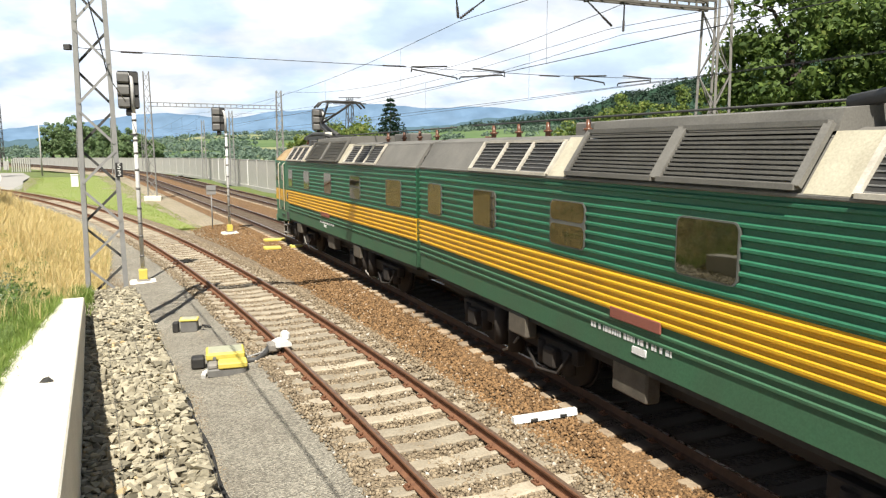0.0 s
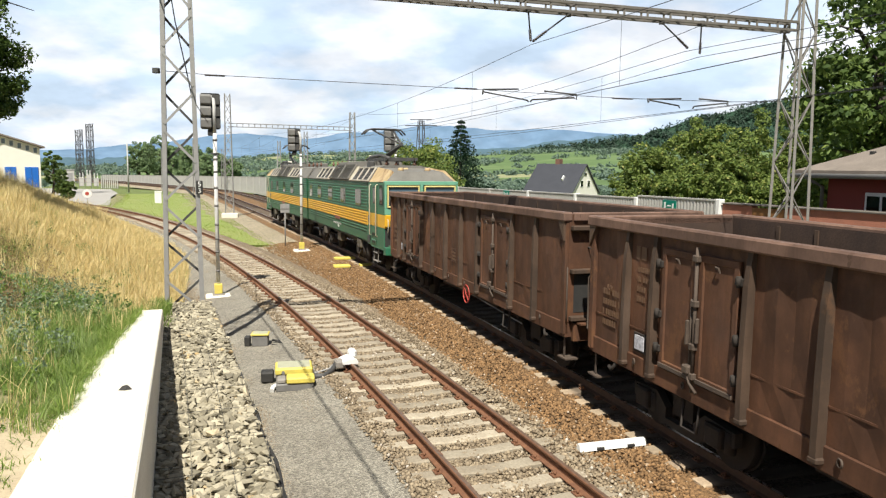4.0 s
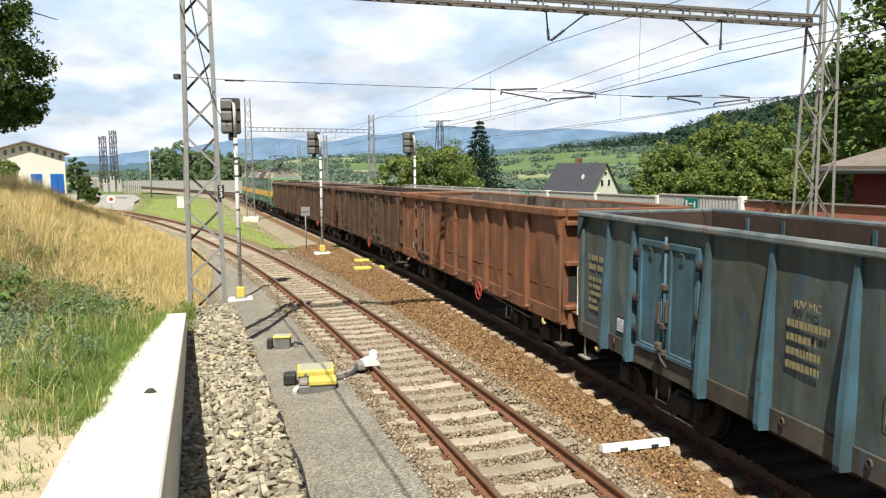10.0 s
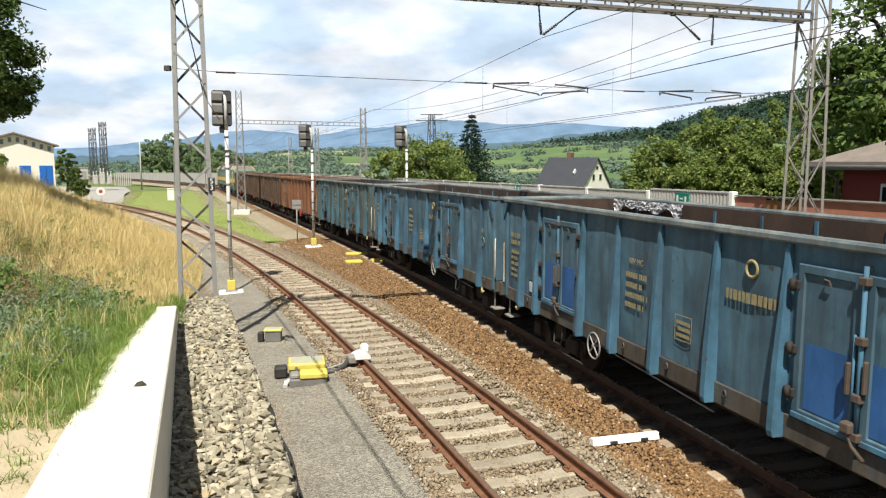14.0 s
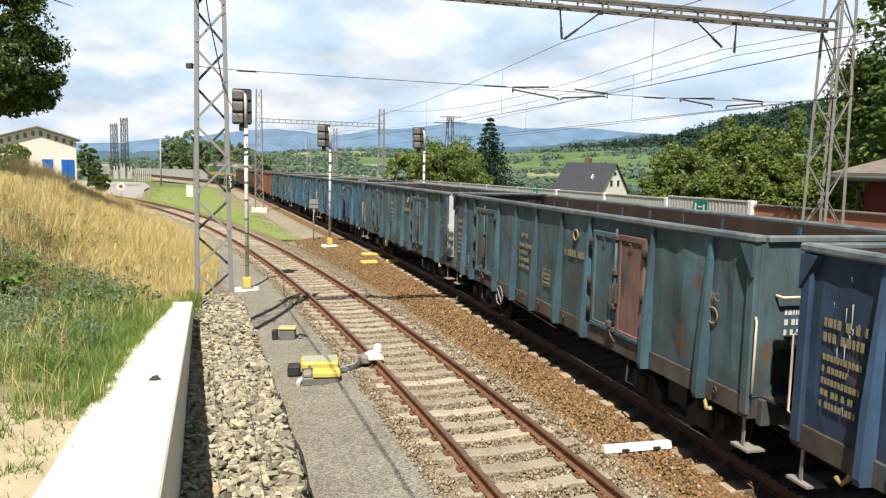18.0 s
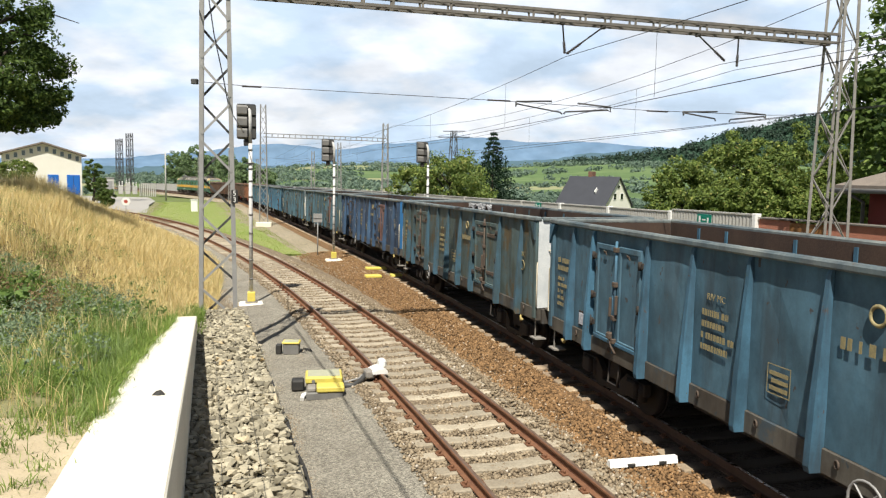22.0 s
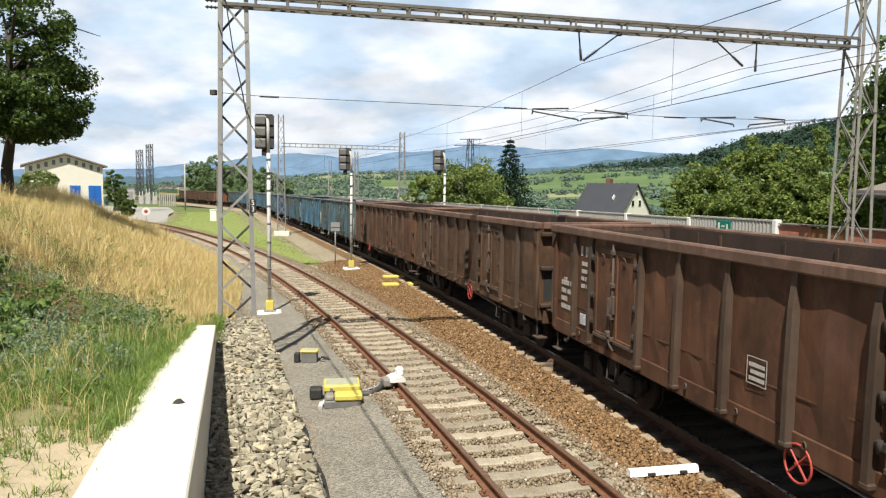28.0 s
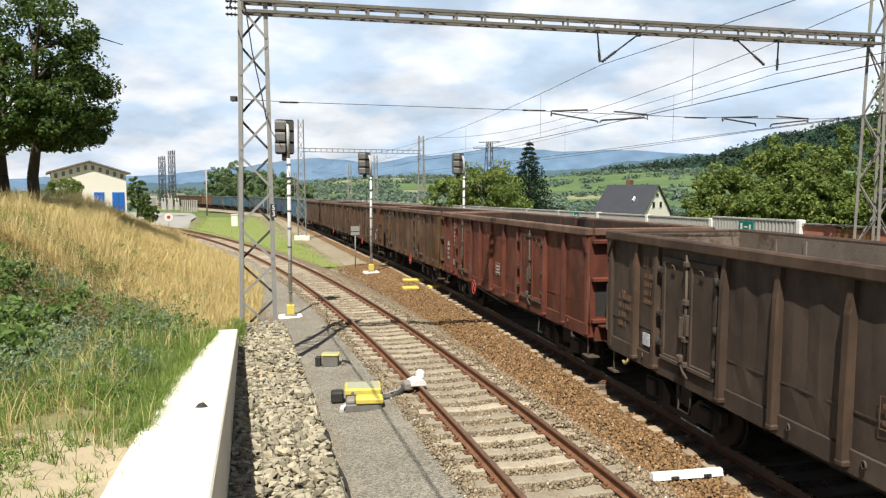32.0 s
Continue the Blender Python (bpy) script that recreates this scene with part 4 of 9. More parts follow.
def build_wagon(kind, paint, frame_paint, gear, label, wheel_colour, wheel_at=8.6, end_white=False, door_paint=None, ink=None, seed=1, streaks=False, patches=False, lining=None, crust=False, panelled=False, fresh_end=False, logo=False, sign=False):
    """An open goods wagon: empty at rail level, front towards +x, its left side to +y."""
    blue = kind == "blue"
    root = thing("open_wagon", label, "wagon", group="open goods wagons of the train")
    g, stakes, doors, x0, x1, W, zt, zf = wagon_meshes(kind)
    part("side_wall", g["side_left"], paint, root)
    part("side_wall", g["side_right"], paint, root)
    for sx in (x0, x1):
        m = Mesh()
        m.box(sx - 0.03, sx + 0.03, -W, W, zf, zt - 0.05)
        end = part("end_wall", m, M_WHITEWASH if end_white and sx < 0 else M_FRESH if fresh_end and sx < 0 else paint, root)
        o = 1 if sx > 0 else -1
        for yy in (() if not blue else (-0.8,)) if sx < 0 else (-0.8, 0.8):
            part("end_stake", Mesh().bevel_box(sx + o * 0.03 if o > 0 else sx - 0.13, sx + 0.13 if o > 0 else sx - 0.03, yy - 0.07, yy + 0.07, zf - 0.2, zt - 0.06, 0.02), paint, end)
        for zz in (() if blue else (1.30, 2.18, 2.98)):
            part("end_rib", Mesh().bevel_box(min(sx + o * 0.03, sx + o * 0.17), max(sx + o * 0.03, sx + o * 0.17), -W + 0.02, W - 0.02, zz - 0.045, zz + 0.045, 0.015), P_STAKE.get(paint.name, paint), end)
        if not blue:
            # black plate: soot together with the painted shadow of the rib above
            part("soot_patch", Mesh().box(min(sx + o * 0.032, sx + o * 0.036), max(sx + o * 0.032, sx + o * 0.036), -W + 0.1, W - 0.12, 1.4, 2.12), M_BLACK, end, "lower plate of the end wall, black with soot and painted rib shadow")
            part("grab_handle", Mesh().tube([(sx + o * 0.04, 1.0, 2.62), (sx + o * 0.12, 1.0, 2.6), (sx + o * 0.12, 0.55, 2.6), (sx + o * 0.04, 0.55, 2.62)], 0.016), gear, end)
        if sign and sx < 0:
            part("warning_sign", Mesh().add([(sx - 0.042, 1.15, 1.72), (sx - 0.042, 0.87, 1.72), (sx - 0.042, 1.01, 1.97), (sx - 0.038, 1.15, 1.72), (sx - 0.038, 0.87, 1.72), (sx - 0.038, 1.01, 1.97)], [(0, 1, 2), (5, 4, 3), (0, 3, 4, 1), (1, 4, 5, 2), (2, 5, 3, 0)]), M_YELLOW, end, "yellow triangular warning sign")
        if blue and sx < 0:
            on_end = Matrix.Translation((sx - 0.034, 0.75, 2.12)) @ Euler((radians(90), 0, radians(-90))).to_matrix().to_4x4()
            bars_part([(-0.25, 0.18 - 0.13 * q, 0.5 - 0.04 * (q % 2), 0.075) for q in range(4)], end, on_end, M_INKEND, "stencilled_figures", seed + 9)
            part("lamp_bracket", Mesh().bevel_box(sx - 0.1, sx - 0.03, 0.95, 1.05, 1.85, 1.95, 0.02), M_LOCK, end)
    # top rim
    rim = Mesh()
    rw, rh = (0.13, 0.10) if blue else (0.16, 0.17)
    for sg in (1, -1):
        rim.bevel_box(x0 - 0.05, x1 + 0.05, sg * W - (0.07 if sg > 0 else rw - 0.04), sg * W + (rw - 0.04 if sg > 0 else 0.07), zt - rh, zt, 0.025)
    rim.bevel_box(x0 - 0.08, x0 + 0.05, -W + 0.08, W - 0.08, zt - rh + 0.004, zt - 0.006, 0.02)
    rim.bevel_box(x1 - 0.05, x1 + 0.08, -W + 0.08, W - 0.08, zt - rh + 0.004, zt - 0.006, 0.02)
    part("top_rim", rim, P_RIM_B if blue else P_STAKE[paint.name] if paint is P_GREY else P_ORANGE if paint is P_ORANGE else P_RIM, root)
    lin = Mesh()
    for sg in (1, -1):
        lin.box(x0 + 0.05, x1 - 0.05, min(sg * (W - 0.055), sg * (W - 0.075)), max(sg * (W - 0.055), sg * (W - 0.075)), zf, zt - 0.06)
    lin.box(x0 + 0.035, x0 + 0.05, -W + 0.08, W - 0.08, zf, zt - 0.06).box(x1 - 0.05, x1 - 0.035, -W + 0.08, W - 0.08, zf, zt - 0.06)
    part("inner_lining", lin, lining or M_RUSTFLOOR, root, "worn inner plates")
    for d in stakes + [v for dd in doors for v in dd]:
        xr = HALF - 0.25 - d
        part("inner_rib", Mesh().box(xr - 0.035, xr + 0.035, -W + 0.075, -W + 0.10, zf, zt - 0.12), lining or P_STAKE.get(paint.name, paint), root)
    if crust:
        rows, rr = [], random.Random(seed)
        for q in range(64):
            xq = x1 - 0.1 - q * 0.045
            sag = 0.10 + 0.10 * noise.noise(Vector((q * 0.11, seed, 0)))
            rows.append([(xq + rr.uniform(-0.012, 0.012), -W + 0.11 + 0.05 * noise.noise(Vector((q * 0.5, k * 1.1, seed))) + rr.uniform(0, 0.025), zt - 0.06 - sag * 0.28 * k + rr.uniform(-0.01, 0.01)) for k in range(8)])
        part("foil_sheet", Mesh().sweep(rows, closed=False), M_CRUST, root, "crumpled pale foil hanging inside")
    # floor
    part("floor", Mesh().box(x0 + 0.04, x1 - 0.04, -W + 0.06, W - 0.06, zf - 0.06, zf + 0.02), M_RUSTFLOOR, root)
    # sole bar with pockets
    for sg in (1, -1):
        part("sole_bar", Mesh().bevel_box(x0 - 0.02, x1 + 0.02, min(sg * 1.25, sg * 1.43), max(sg * 1.25, sg * 1.43), 0.93, zf - 0.005, 0.012), frame_paint, root)
    part("underframe", Mesh().box(x0 + 0.5, x1 - 0.5, -0.35, 0.35, 0.75, 1.1).box(-2.2, 2.2, -0.9, 0.9, 0.62, 0.9).rod((-1.0, -0.75, 0.62), (0.6, -0.75, 0.62), 0.2, seg=12), gear, root)
    # stakes
    at_x = lambda d: HALF - 0.25 - d
    xs = [at_x(d) for d in stakes] + [at_x(v) + (0.05 if i == 0 else -0.05) for d in doors for i, v in enumerate(d)]
    for sg in (1, -1):
        for x in xs:
            m = Mesh()
            if blue:
                prof = [(-0.05, 0), (-0.042, 0.175), (0.042, 0.175), (0.05, 0)]
                rows = []
                for z, k in ((0.93, 0.9), (1.0, 1.0), (1.7, 0.86), (2.5, 0.55), (zt - 0.16, 0.25), (zt - 0.1, 0.1)):
                    rows.append([(x + a * (1.1 if z < 2 else 0.8), sg * (W + 0.005 + b * k), z) for a, b in prof])
                m.sweep(rows)
            else:
                prof = [(-0.055, 0), (-0.045, 0.115), (0.045, 0.115), (0.055, 0)]
                m.sweep([[(x + a, sg * (W + 0.004 + b * k), z) for a, b in prof] for z, k in ((1.0, 1.0), (1.8, 1.0), (2.7, 0.85), (zt - 0.2, 0.45), (zt - 0.15, 0.4))])
                m.bevel_box(x - 0.075, x + 0.075, min(sg * (W + 0.0), sg * (W + 0.125)), max(sg * W, sg * (W + 0.125)), 1.0, 1.08, 0.02)
            part("stake", m, P_STAKE.get(paint.name, paint), root)
        for x, o in ((x0 + 0.06, 1), (x1 - 0.06, -1)):
            ya, yb = sg * (W + 0.005), sg * (W + 0.10)
            part("corner_gusset", Mesh().add([(x - o * 0.06, ya, zt - 0.12), (x - o * 0.06, yb, zt - 0.12), (x + o * 0.2, ya, zt - 0.12), (x + o * 0.2, yb, zt - 0.12), (x - o * 0.06, ya, zt - 0.52), (x - o * 0.06, yb, zt - 0.52)], [(0, 2, 4), (1, 5, 3), (0, 1, 3, 2), (2, 3, 5, 4), (4, 5, 1, 0)]), P_STAKE.get(paint.name, paint), root)
            part("corner_post", Mesh().bevel_box(x - 0.08, x + 0.08, min(sg * (W - 0.04), sg * (W + 0.06)), max(sg * (W - 0.04), sg * (W + 0.06)), zf - 0.24, zt - 0.1, 0.02), paint, root)
    # doors
    for d0, d1 in doors:
        xa, xb = at_x(d1) + 0.13, at_x(d0) - 0.13
        mid = (xa + xb) / 2
        for sg in (1, -1):
            for a, b in ((xa, mid - 0.03), (mid + 0.03, xb)):
                y0, y1 = sorted((sg * (W + 0.012), sg * (W + 0.055)))
                fw = 0.09
                yo, yi = sg * (W + 0.055), sg * (W + 0.028)
                za, zb = zf + 0.02, zt - 0.31
                ring = lambda e, y: [(a + e, y, za + e), (b - e, y, za + e), (b - e, y, zb - e), (a + e, y, zb - e)]
                vs = ring(0, sg * (W + 0.008)) + ring(0.0, yo - sg * 0.012) + ring(0.012, yo) + ring(fw, yo) + ring(fw + 0.012, yi)
                fs = [(4 * q + k, 4 * q + (k + 1) % 4, 4 * q + 4 + (k + 1) % 4, 4 * q + 4 + k) for q in range(4) for k in range(4)] + [(16, 17, 18, 19)]
                m = Mesh().add(vs, fs if sg < 0 else [tuple(reversed(f)) for f in fs])
                skin = door_paint if door_paint and sg > 0 and d0 > 5 and a < mid - 0.2 else P_STAKE[paint.name] if paint is P_DIRTY else paint
                door = part("door", m, skin, root)
                if panelled:
                    for zz in (1.62, 2.62):
                        part("door_rib", Mesh().bevel_box(a + fw, b - fw, min(sg * (W + 0.02), sg * (W + 0.05)), max(sg * (W + 0.02), sg * (W + 0.05)), zz - 0.05, zz + 0.05, 0.012), M_LOCK, door)
                hx = a - 0.035 if a < mid - 0.2 else b + 0.035
                for hz in (1.5, 2.0, 2.72):
                    part("hinge", Mesh().rod((hx, sg * (W + 0.085), hz - 0.07), (hx, sg * (W + 0.085), hz + 0.07), 0.032).bevel_box(hx - 0.08, hx + 0.08, min(sg * (W + 0.045), sg * (W + 0.085)), max(sg * (W + 0.045), sg * (W + 0.085)), hz - 0.05, hz + 0.05, 0.01), M_UNDER, door)
                if sg > 0:
                    cx = (a + b) / 2
                    part("door_hook", Mesh().tube([(cx + 0.05, W + 0.05, zb - 0.16), (cx + 0.03, W + 0.075, zb - 0.12), (cx - 0.03, W + 0.075, zb - 0.13), (cx - 0.04, W + 0.06, zb - 0.19)], 0.012, 5), M_LOCK, door)
                    part("door_sill", Mesh().bevel_box(a + 0.01, b - 0.01, W + 0.05, W + 0.075, za - 0.005, za + 0.06, 0.008), M_LOCK if not blue else P_STAKE.get(paint.name, paint), door)
            o_ = sg * (W + 0.085)
            lock = part("locking_bar", Mesh().rod((mid - 0.03, o_, zf - 0.12), (mid - 0.03, o_, zt - 0.22), 0.024, seg=10).rod((mid + 0.06, o_ - sg * 0.015, zf + 0.1), (mid + 0.06, o_ - sg * 0.015, 2.35), 0.018), P_STAKE.get(paint.name, paint) if blue and not panelled else M_LOCK, root)
            for zz in (1.32, 1.72, 2.3, 2.9):
                part("bar_guide", Mesh().bevel_box(mid - 0.085, mid + 0.03, min(sg * (W + 0.05), sg * (W + 0.125)), max(sg * (W + 0.05), sg * (W + 0.125)), zz - 0.045, zz + 0.045, 0.012), M_LOCK, lock)
            part("lock_lever", Mesh().bevel_box(mid - 0.13, mid - 0.085, min(sg * (W + 0.07), sg * (W + 0.12)), max(sg * (W + 0.07), sg * (W + 0.12)), 1.78, 2.12, 0.012).bevel_box(mid + 0.08, mid + 0.13, min(sg * (W + 0.07), sg * (W + 0.12)), max(sg * (W + 0.07), sg * (W + 0.12)), 1.72, 2.06, 0.012), M_LOCK, lock)
            part("lock_handle", Mesh().bevel_box(mid - 0.02, mid + 0.12, min(sg * (W + 0.06), sg * (W + 0.16)), max(sg * (W + 0.06), sg * (W + 0.16)), 1.34, 1.46, 0.02).tube([(mid + 0.05, o_ + sg * 0.03, 1.36), (mid - 0.02, o_ + sg * 0.03, 1.22), (mid - 0.16, o_ + sg * 0.02, 1.12)], 0.022, 6), M_LOCK, lock)
    for d in stakes + [doors[0][0] + 0.45, doors[-1][1] - 0.45]:
        xr = HALF - 0.25 - d - 0.3
        part("lashing_ring", Mesh().ring((xr, W + 0.055, 1.12), (0.3, 1, 0), 0.045, 0.013, 12, 5), M_LOCK, root)
    # hand brake wheel, step irons, hand rails
    wx = HALF - 0.25 - wheel_at
    m = Mesh().ring((0, 0, 0), (0, 1, 0), 0.23, 0.016, 20, 6)
    for a in range(4):
        q = math.pi / 4 + a * math.pi / 2
        m.rod((0, 0, 0), (0.23 * math.cos(q), 0, 0.23 * math.sin(q)), 0.014, seg=5)
    m.rod((0, 0.03, 0), (0, -0.35, 0), 0.025)
    part("brake_wheel", m, wheel_colour, root, m=pose(wx, 1.43, 0.86))
    part("brake_rod", Mesh().rod((wx - 3.2, 1.28, 0.72), (wx, 1.28, 0.84), 0.014, seg=5), M_STEEL, root)
    for ex in (x0 + 0.12, x1 - 0.12):
        o = 1 if ex > 0 else -1
        part("step", Mesh().box(ex - 0.17, ex + 0.17, 1.16, 1.42, 0.5, 0.53).bar((ex, 1.36, 0.52), (ex, 1.36, 1.0), 0.05, 0.015), M_STEPS if blue else M_LOCK, root)
        part("hand_rail", Mesh().tube([(ex + o * 0.12, 1.40, 1.25), (ex + o * 0.2, 1.44, 1.3), (ex + o * 0.2, 1.44, 2.2), (ex + o * 0.12, 1.40, 2.25)], 0.016), M_RAILING if blue else M_LOCK, root)
        part("tow_hook", Mesh().tube([(ex - o * 0.75, 1.36, 1.0), (ex - o * 0.75, 1.42, 0.88), (ex - o * 0.68, 1.44, 0.8), (ex - o * 0.6, 1.44, 0.84)], 0.03), M_HOOK if kind != "brown" or paint is P_GREY else gear, root)
        part("bracket_loop", Mesh().tube([(ex - o * 2.6, 1.36, 0.98), (ex - o * 2.6, 1.4, 0.52), (ex - o * 2.95, 1.4, 0.52), (ex - o * 2.95, 1.36, 0.98)], 0.02), gear, root)
    # seam along the side, label holder, lettering
    at_d = lambda dd: HALF - 0.25 - dd
    if not blue:
        part("side_seam", Mesh().box(x0 + 0.1, x1 - 0.1, W + 0.001, W + 0.012, 1.62, 1.645), paint, root)
    part("label_holder", Mesh().bevel_box(at_d(1.92), at_d(1.66), W + 0.02, W + 0.035, 1.32, 1.54, 0.004), M_LABEL, root, "white paper label behind wire mesh")
    part("label_frame", Mesh().bevel_box(at_d(1.96), at_d(1.62), W + 0.004, W + 0.022, 1.28, 1.58, 0.006), M_UNDER, root)
    r = random.Random(seed)
    if ink:
        if blue:
            bars_part([(-0.35, 0.25 - 0.16 * k, r.uniform(0.45, 0.75), 0.085) for k in range(4)], root, on_left(at_d(6.05), W + 0.03, 2.05), ink, "number_lettering", seed)
            bars_part([(-0.45, 0.0, 0.9, 0.13)], root, on_left(at_d(8.65), W + 0.03, 2.42), ink, "name_lettering", seed + 1)
            bars_part([(-0.28, 0.12 - 0.13 * q, r.uniform(0.3, 0.55), 0.07) for q in range(5)] + [(-0.3, 0.34, 0.6, 0.10), (-0.3, 0.5, 0.6, 0.10)], root, on_left(at_d(0.85), W + 0.03, 1.95), ink, "load_lettering", seed + 4)
            mk = Mesh().ring((0, 0, 0), (0, 1, 0), 0.10, 0.022, 16, 4)
            part("round_mark", mk, ink, root, m=pose(at_d(8.65), W + 0.022, 2.78))
            part("uic_ring", Mesh().ring((0, 0, 0), (0, 1, 0), 0.11, 0.012, 18, 4), ink, root, m=pose(at_d(13.0), W + 0.024, 2.1))
            text_part("RIV MC", 0.13, root, on_left(at_d(6.0), W + 0.03, 2.52), ink)
            text_part("UIC", 0.17, root, on_left(at_d(13.0), W + 0.03, 2.36), ink)
        else:
            bars_part([(-0.35, 0.3 - 0.17 * k, r.uniform(0.35, 0.75), 0.10) for k in range(4)], root, on_left(at_d(0.95), W + 0.014, 1.75), ink, "number_lettering", seed)
            bars_part([(-0.25, 0.5, 0.6, 0.2)] + [(-0.2, 0.25 - 0.15 * k, r.uniform(0.2, 0.4), 0.08) for k in range(4)], root, on_left(at_d(1.85), W + 0.014, 2.3), ink, "load_lettering", seed + 1)
            text_part("RIV", 0.13, root, on_left(at_d(0.82), W + 0.02, 2.12), ink)
        if logo:
            bars_part([(-0.5, 0.34, 0.95, 0.13), (-0.38, 0.22, 0.7, 0.06)] + [(-0.42 + 0.04 * q, 0.08 - 0.10 * q, 0.8 - 0.08 * q, 0.055) for q in range(5)], root, on_left(at_d(11.9), W + 0.03, 2.3), INK_W, "name_lettering", seed + 2)
            text_part("UIC", 0.16, root, on_left(at_d(13.35), W + 0.03, 1.78), INK_W)
            bars_part([(-0.15, 0.16 - 0.065 * q, 0.3, 0.04) for q in range(6)], root, on_left(at_d(13.0), W + 0.03, 1.42), INK_W, "load_lettering", seed + 3)
        tagged(part("load_table", Mesh().box(-0.2, 0.2, 0, 0.004, 0.17, 0.18).box(-0.2, 0.2, 0, 0.004, -0.18, -0.17).box(-0.2, -0.19, 0, 0.004, -0.17, 0.17).box(0.19, 0.2, 0, 0.004, -0.17, 0.17).box(-0.16, 0.16, 0, 0.004, 0.05, 0.1).box(-0.16, 0.12, 0, 0.004, -0.04, 0.01).box(-0.16, 0.15, 0, 0.004, -0.13, -0.08), ink, root, m=pose(at_d(7.3), W + 0.03, 1.75)), kind="stuff")
    if streaks:
        st = Mesh()
        for _ in range(34):
            cx, cz = r.uniform(0.6, 13.6), r.uniform(1.6, 2.9)
            for _ in range(r.randrange(3, 9)):
                dx, zz, ln, w = cx + r.gauss(0, 0.12), cz + r.gauss(0, 0.2), abs(r.gauss(0, 0.14)) + 0.015, r.uniform(0.004, 0.014)
                x_ = at_d(dx)
                sl = r.uniform(-0.15, 0.15) * ln
                st.add([(x_ - w, W + 0.03, zz), (x_ + w, W + 0.03, zz), (x_ + w * 0.3 + sl, W + 0.028, zz - ln), (x_ - w * 0.3 + sl, W + 0.028, zz - ln)], [(0, 1, 2, 3)])
        tagged(part("white_drips", st, M_WHITEWASH, root, "white drips on the paint"), kind="stuff")
    if patches:
        for dd0, dd1 in doors:
            for a, b in ((dd0 + 0.28, (dd0 + dd1) / 2 - 0.1), ((dd0 + dd1) / 2 + 0.1, dd1 - 0.28)):
                part("repair_paint", Mesh().box(at_d(b), at_d(a), W + 0.029, W + 0.032, 1.36, 2.1), P_BRIGHT, root, "bright blue patch of fresh paint")
    # head stocks, buffers, coupling
    for o, ex in ((1, x1), (-1, x0)):
        hs = part("head_stock", Mesh().bevel_box(min(ex, ex + o * 0.12), max(ex, ex + o * 0.12), -1.3, 1.3, 0.86, 1.2, 0.015), frame_paint, root)
        for yy in (-0.875, 0.875):
            bfr = part("buffer", Mesh().rod((ex + o * 0.12, yy, 1.05), (ex + o * 0.25, yy, 1.05), 0.11, seg=12).rod((ex + o * 0.25, yy, 1.05), (ex + o * 0.36, yy, 1.05), 0.08, seg=12), gear, root)
            part("buffer_head", Mesh().rod((ex + o * 0.36, yy, 1.05), (ex + o * 0.39, yy, 1.05), 0.23, 0.22, 16), gear, bfr)
        part("coupling", Mesh().bar((ex + o * 0.1, 0, 1.0), (ex + o * 0.4, 0, 0.95), 0.08, 0.12).tube([(ex + o * 0.15, 0.3, 0.8), (ex + o * 0.28, 0.3, 0.55), (ex + o * 0.4, 0.25, 0.6)], 0.03), M_BLACK, root)
        if blue:
            part("end_rail", Mesh().tube([(ex + o * 0.04, 1.15, 2.52), (ex + o * 0.12, 1.12, 2.5), (ex + o * 0.12, 0.3, 2.5), (ex + o * 0.04, 0.27, 2.52)], 0.02), M_RAILING, root)
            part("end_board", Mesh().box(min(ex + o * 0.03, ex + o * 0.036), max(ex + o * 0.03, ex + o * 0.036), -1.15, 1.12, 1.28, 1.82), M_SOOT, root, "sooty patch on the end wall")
        part("end_floor", Mesh().box(min(ex, ex + o * 0.3), max(ex, ex + o * 0.3), -1.25, 1.25, 1.2, 1.23), frame_paint, hs)
    # bogies
    for bx in (-4.65, 4.65):
        m = Mesh()
        for sg in (1, -1):
            m.prism([(-1.25, 0.42), (-1.25, 0.62), (-0.6, 0.66), (-0.35, 0.46), (-0.35, 0.30), (0.35, 0.30), (0.35, 0.46), (0.6, 0.66), (1.25, 0.62), (1.25, 0.42), (0.75, 0.36), (0.45, 0.2), (-0.45, 0.2), (-0.75, 0.36)], sg * 1.0 - 0.06, sg * 1.0 + 0.06, m=Matrix(((0, 1, 0, 0), (1, 0, 0, 0), (0, 0, 1, 0), (0, 0, 0, 1))))
            for ax in (-0.9, 0.9):
                m.bevel_box(ax - 0.17, ax + 0.17, sg * 1.0 - 0.14, sg * 1.0 + 0.16, 0.32, 0.62, 0.03)
                m.rod((ax - 0.22, sg * 1.02, 0.3), (ax - 0.22, sg * 1.02, 0.6), 0.08).rod((ax + 0.22, sg * 1.02, 0.3), (ax + 0.22, sg * 1.02, 0.6), 0.08)
        m.box(-0.25, 0.25, -1.0, 1.0, 0.4, 0.75)
        bogie = part("bogie", m, M_UNDER, root, m=pose(bx, 0, 0))
        for ax in (-0.9, 0.9):
            w = part("wheelset", WHEELSET, M_UNDER, bogie)
            w.matrix_parent_inverse = pose(ax, 0, 0.46)
            WHEELS.append(w)
    return root


def wheelset_mesh():
    m = Mesh()
    m.rod((0, -0.9, 0), (0, 0.9, 0), 0.08, seg=10)
    for sg in (1, -1):
        m.rod((0, sg * 0.70, 0), (0, sg * 0.83, 0), 0.46, seg=28)
        m.rod((0, sg * 0.68, 0), (0, sg * 0.70, 0), 0.49, seg=28)
        m.rod((0, sg * 0.83, 0), (0, sg * 0.86, 0), 0.17, seg=14)
    return m


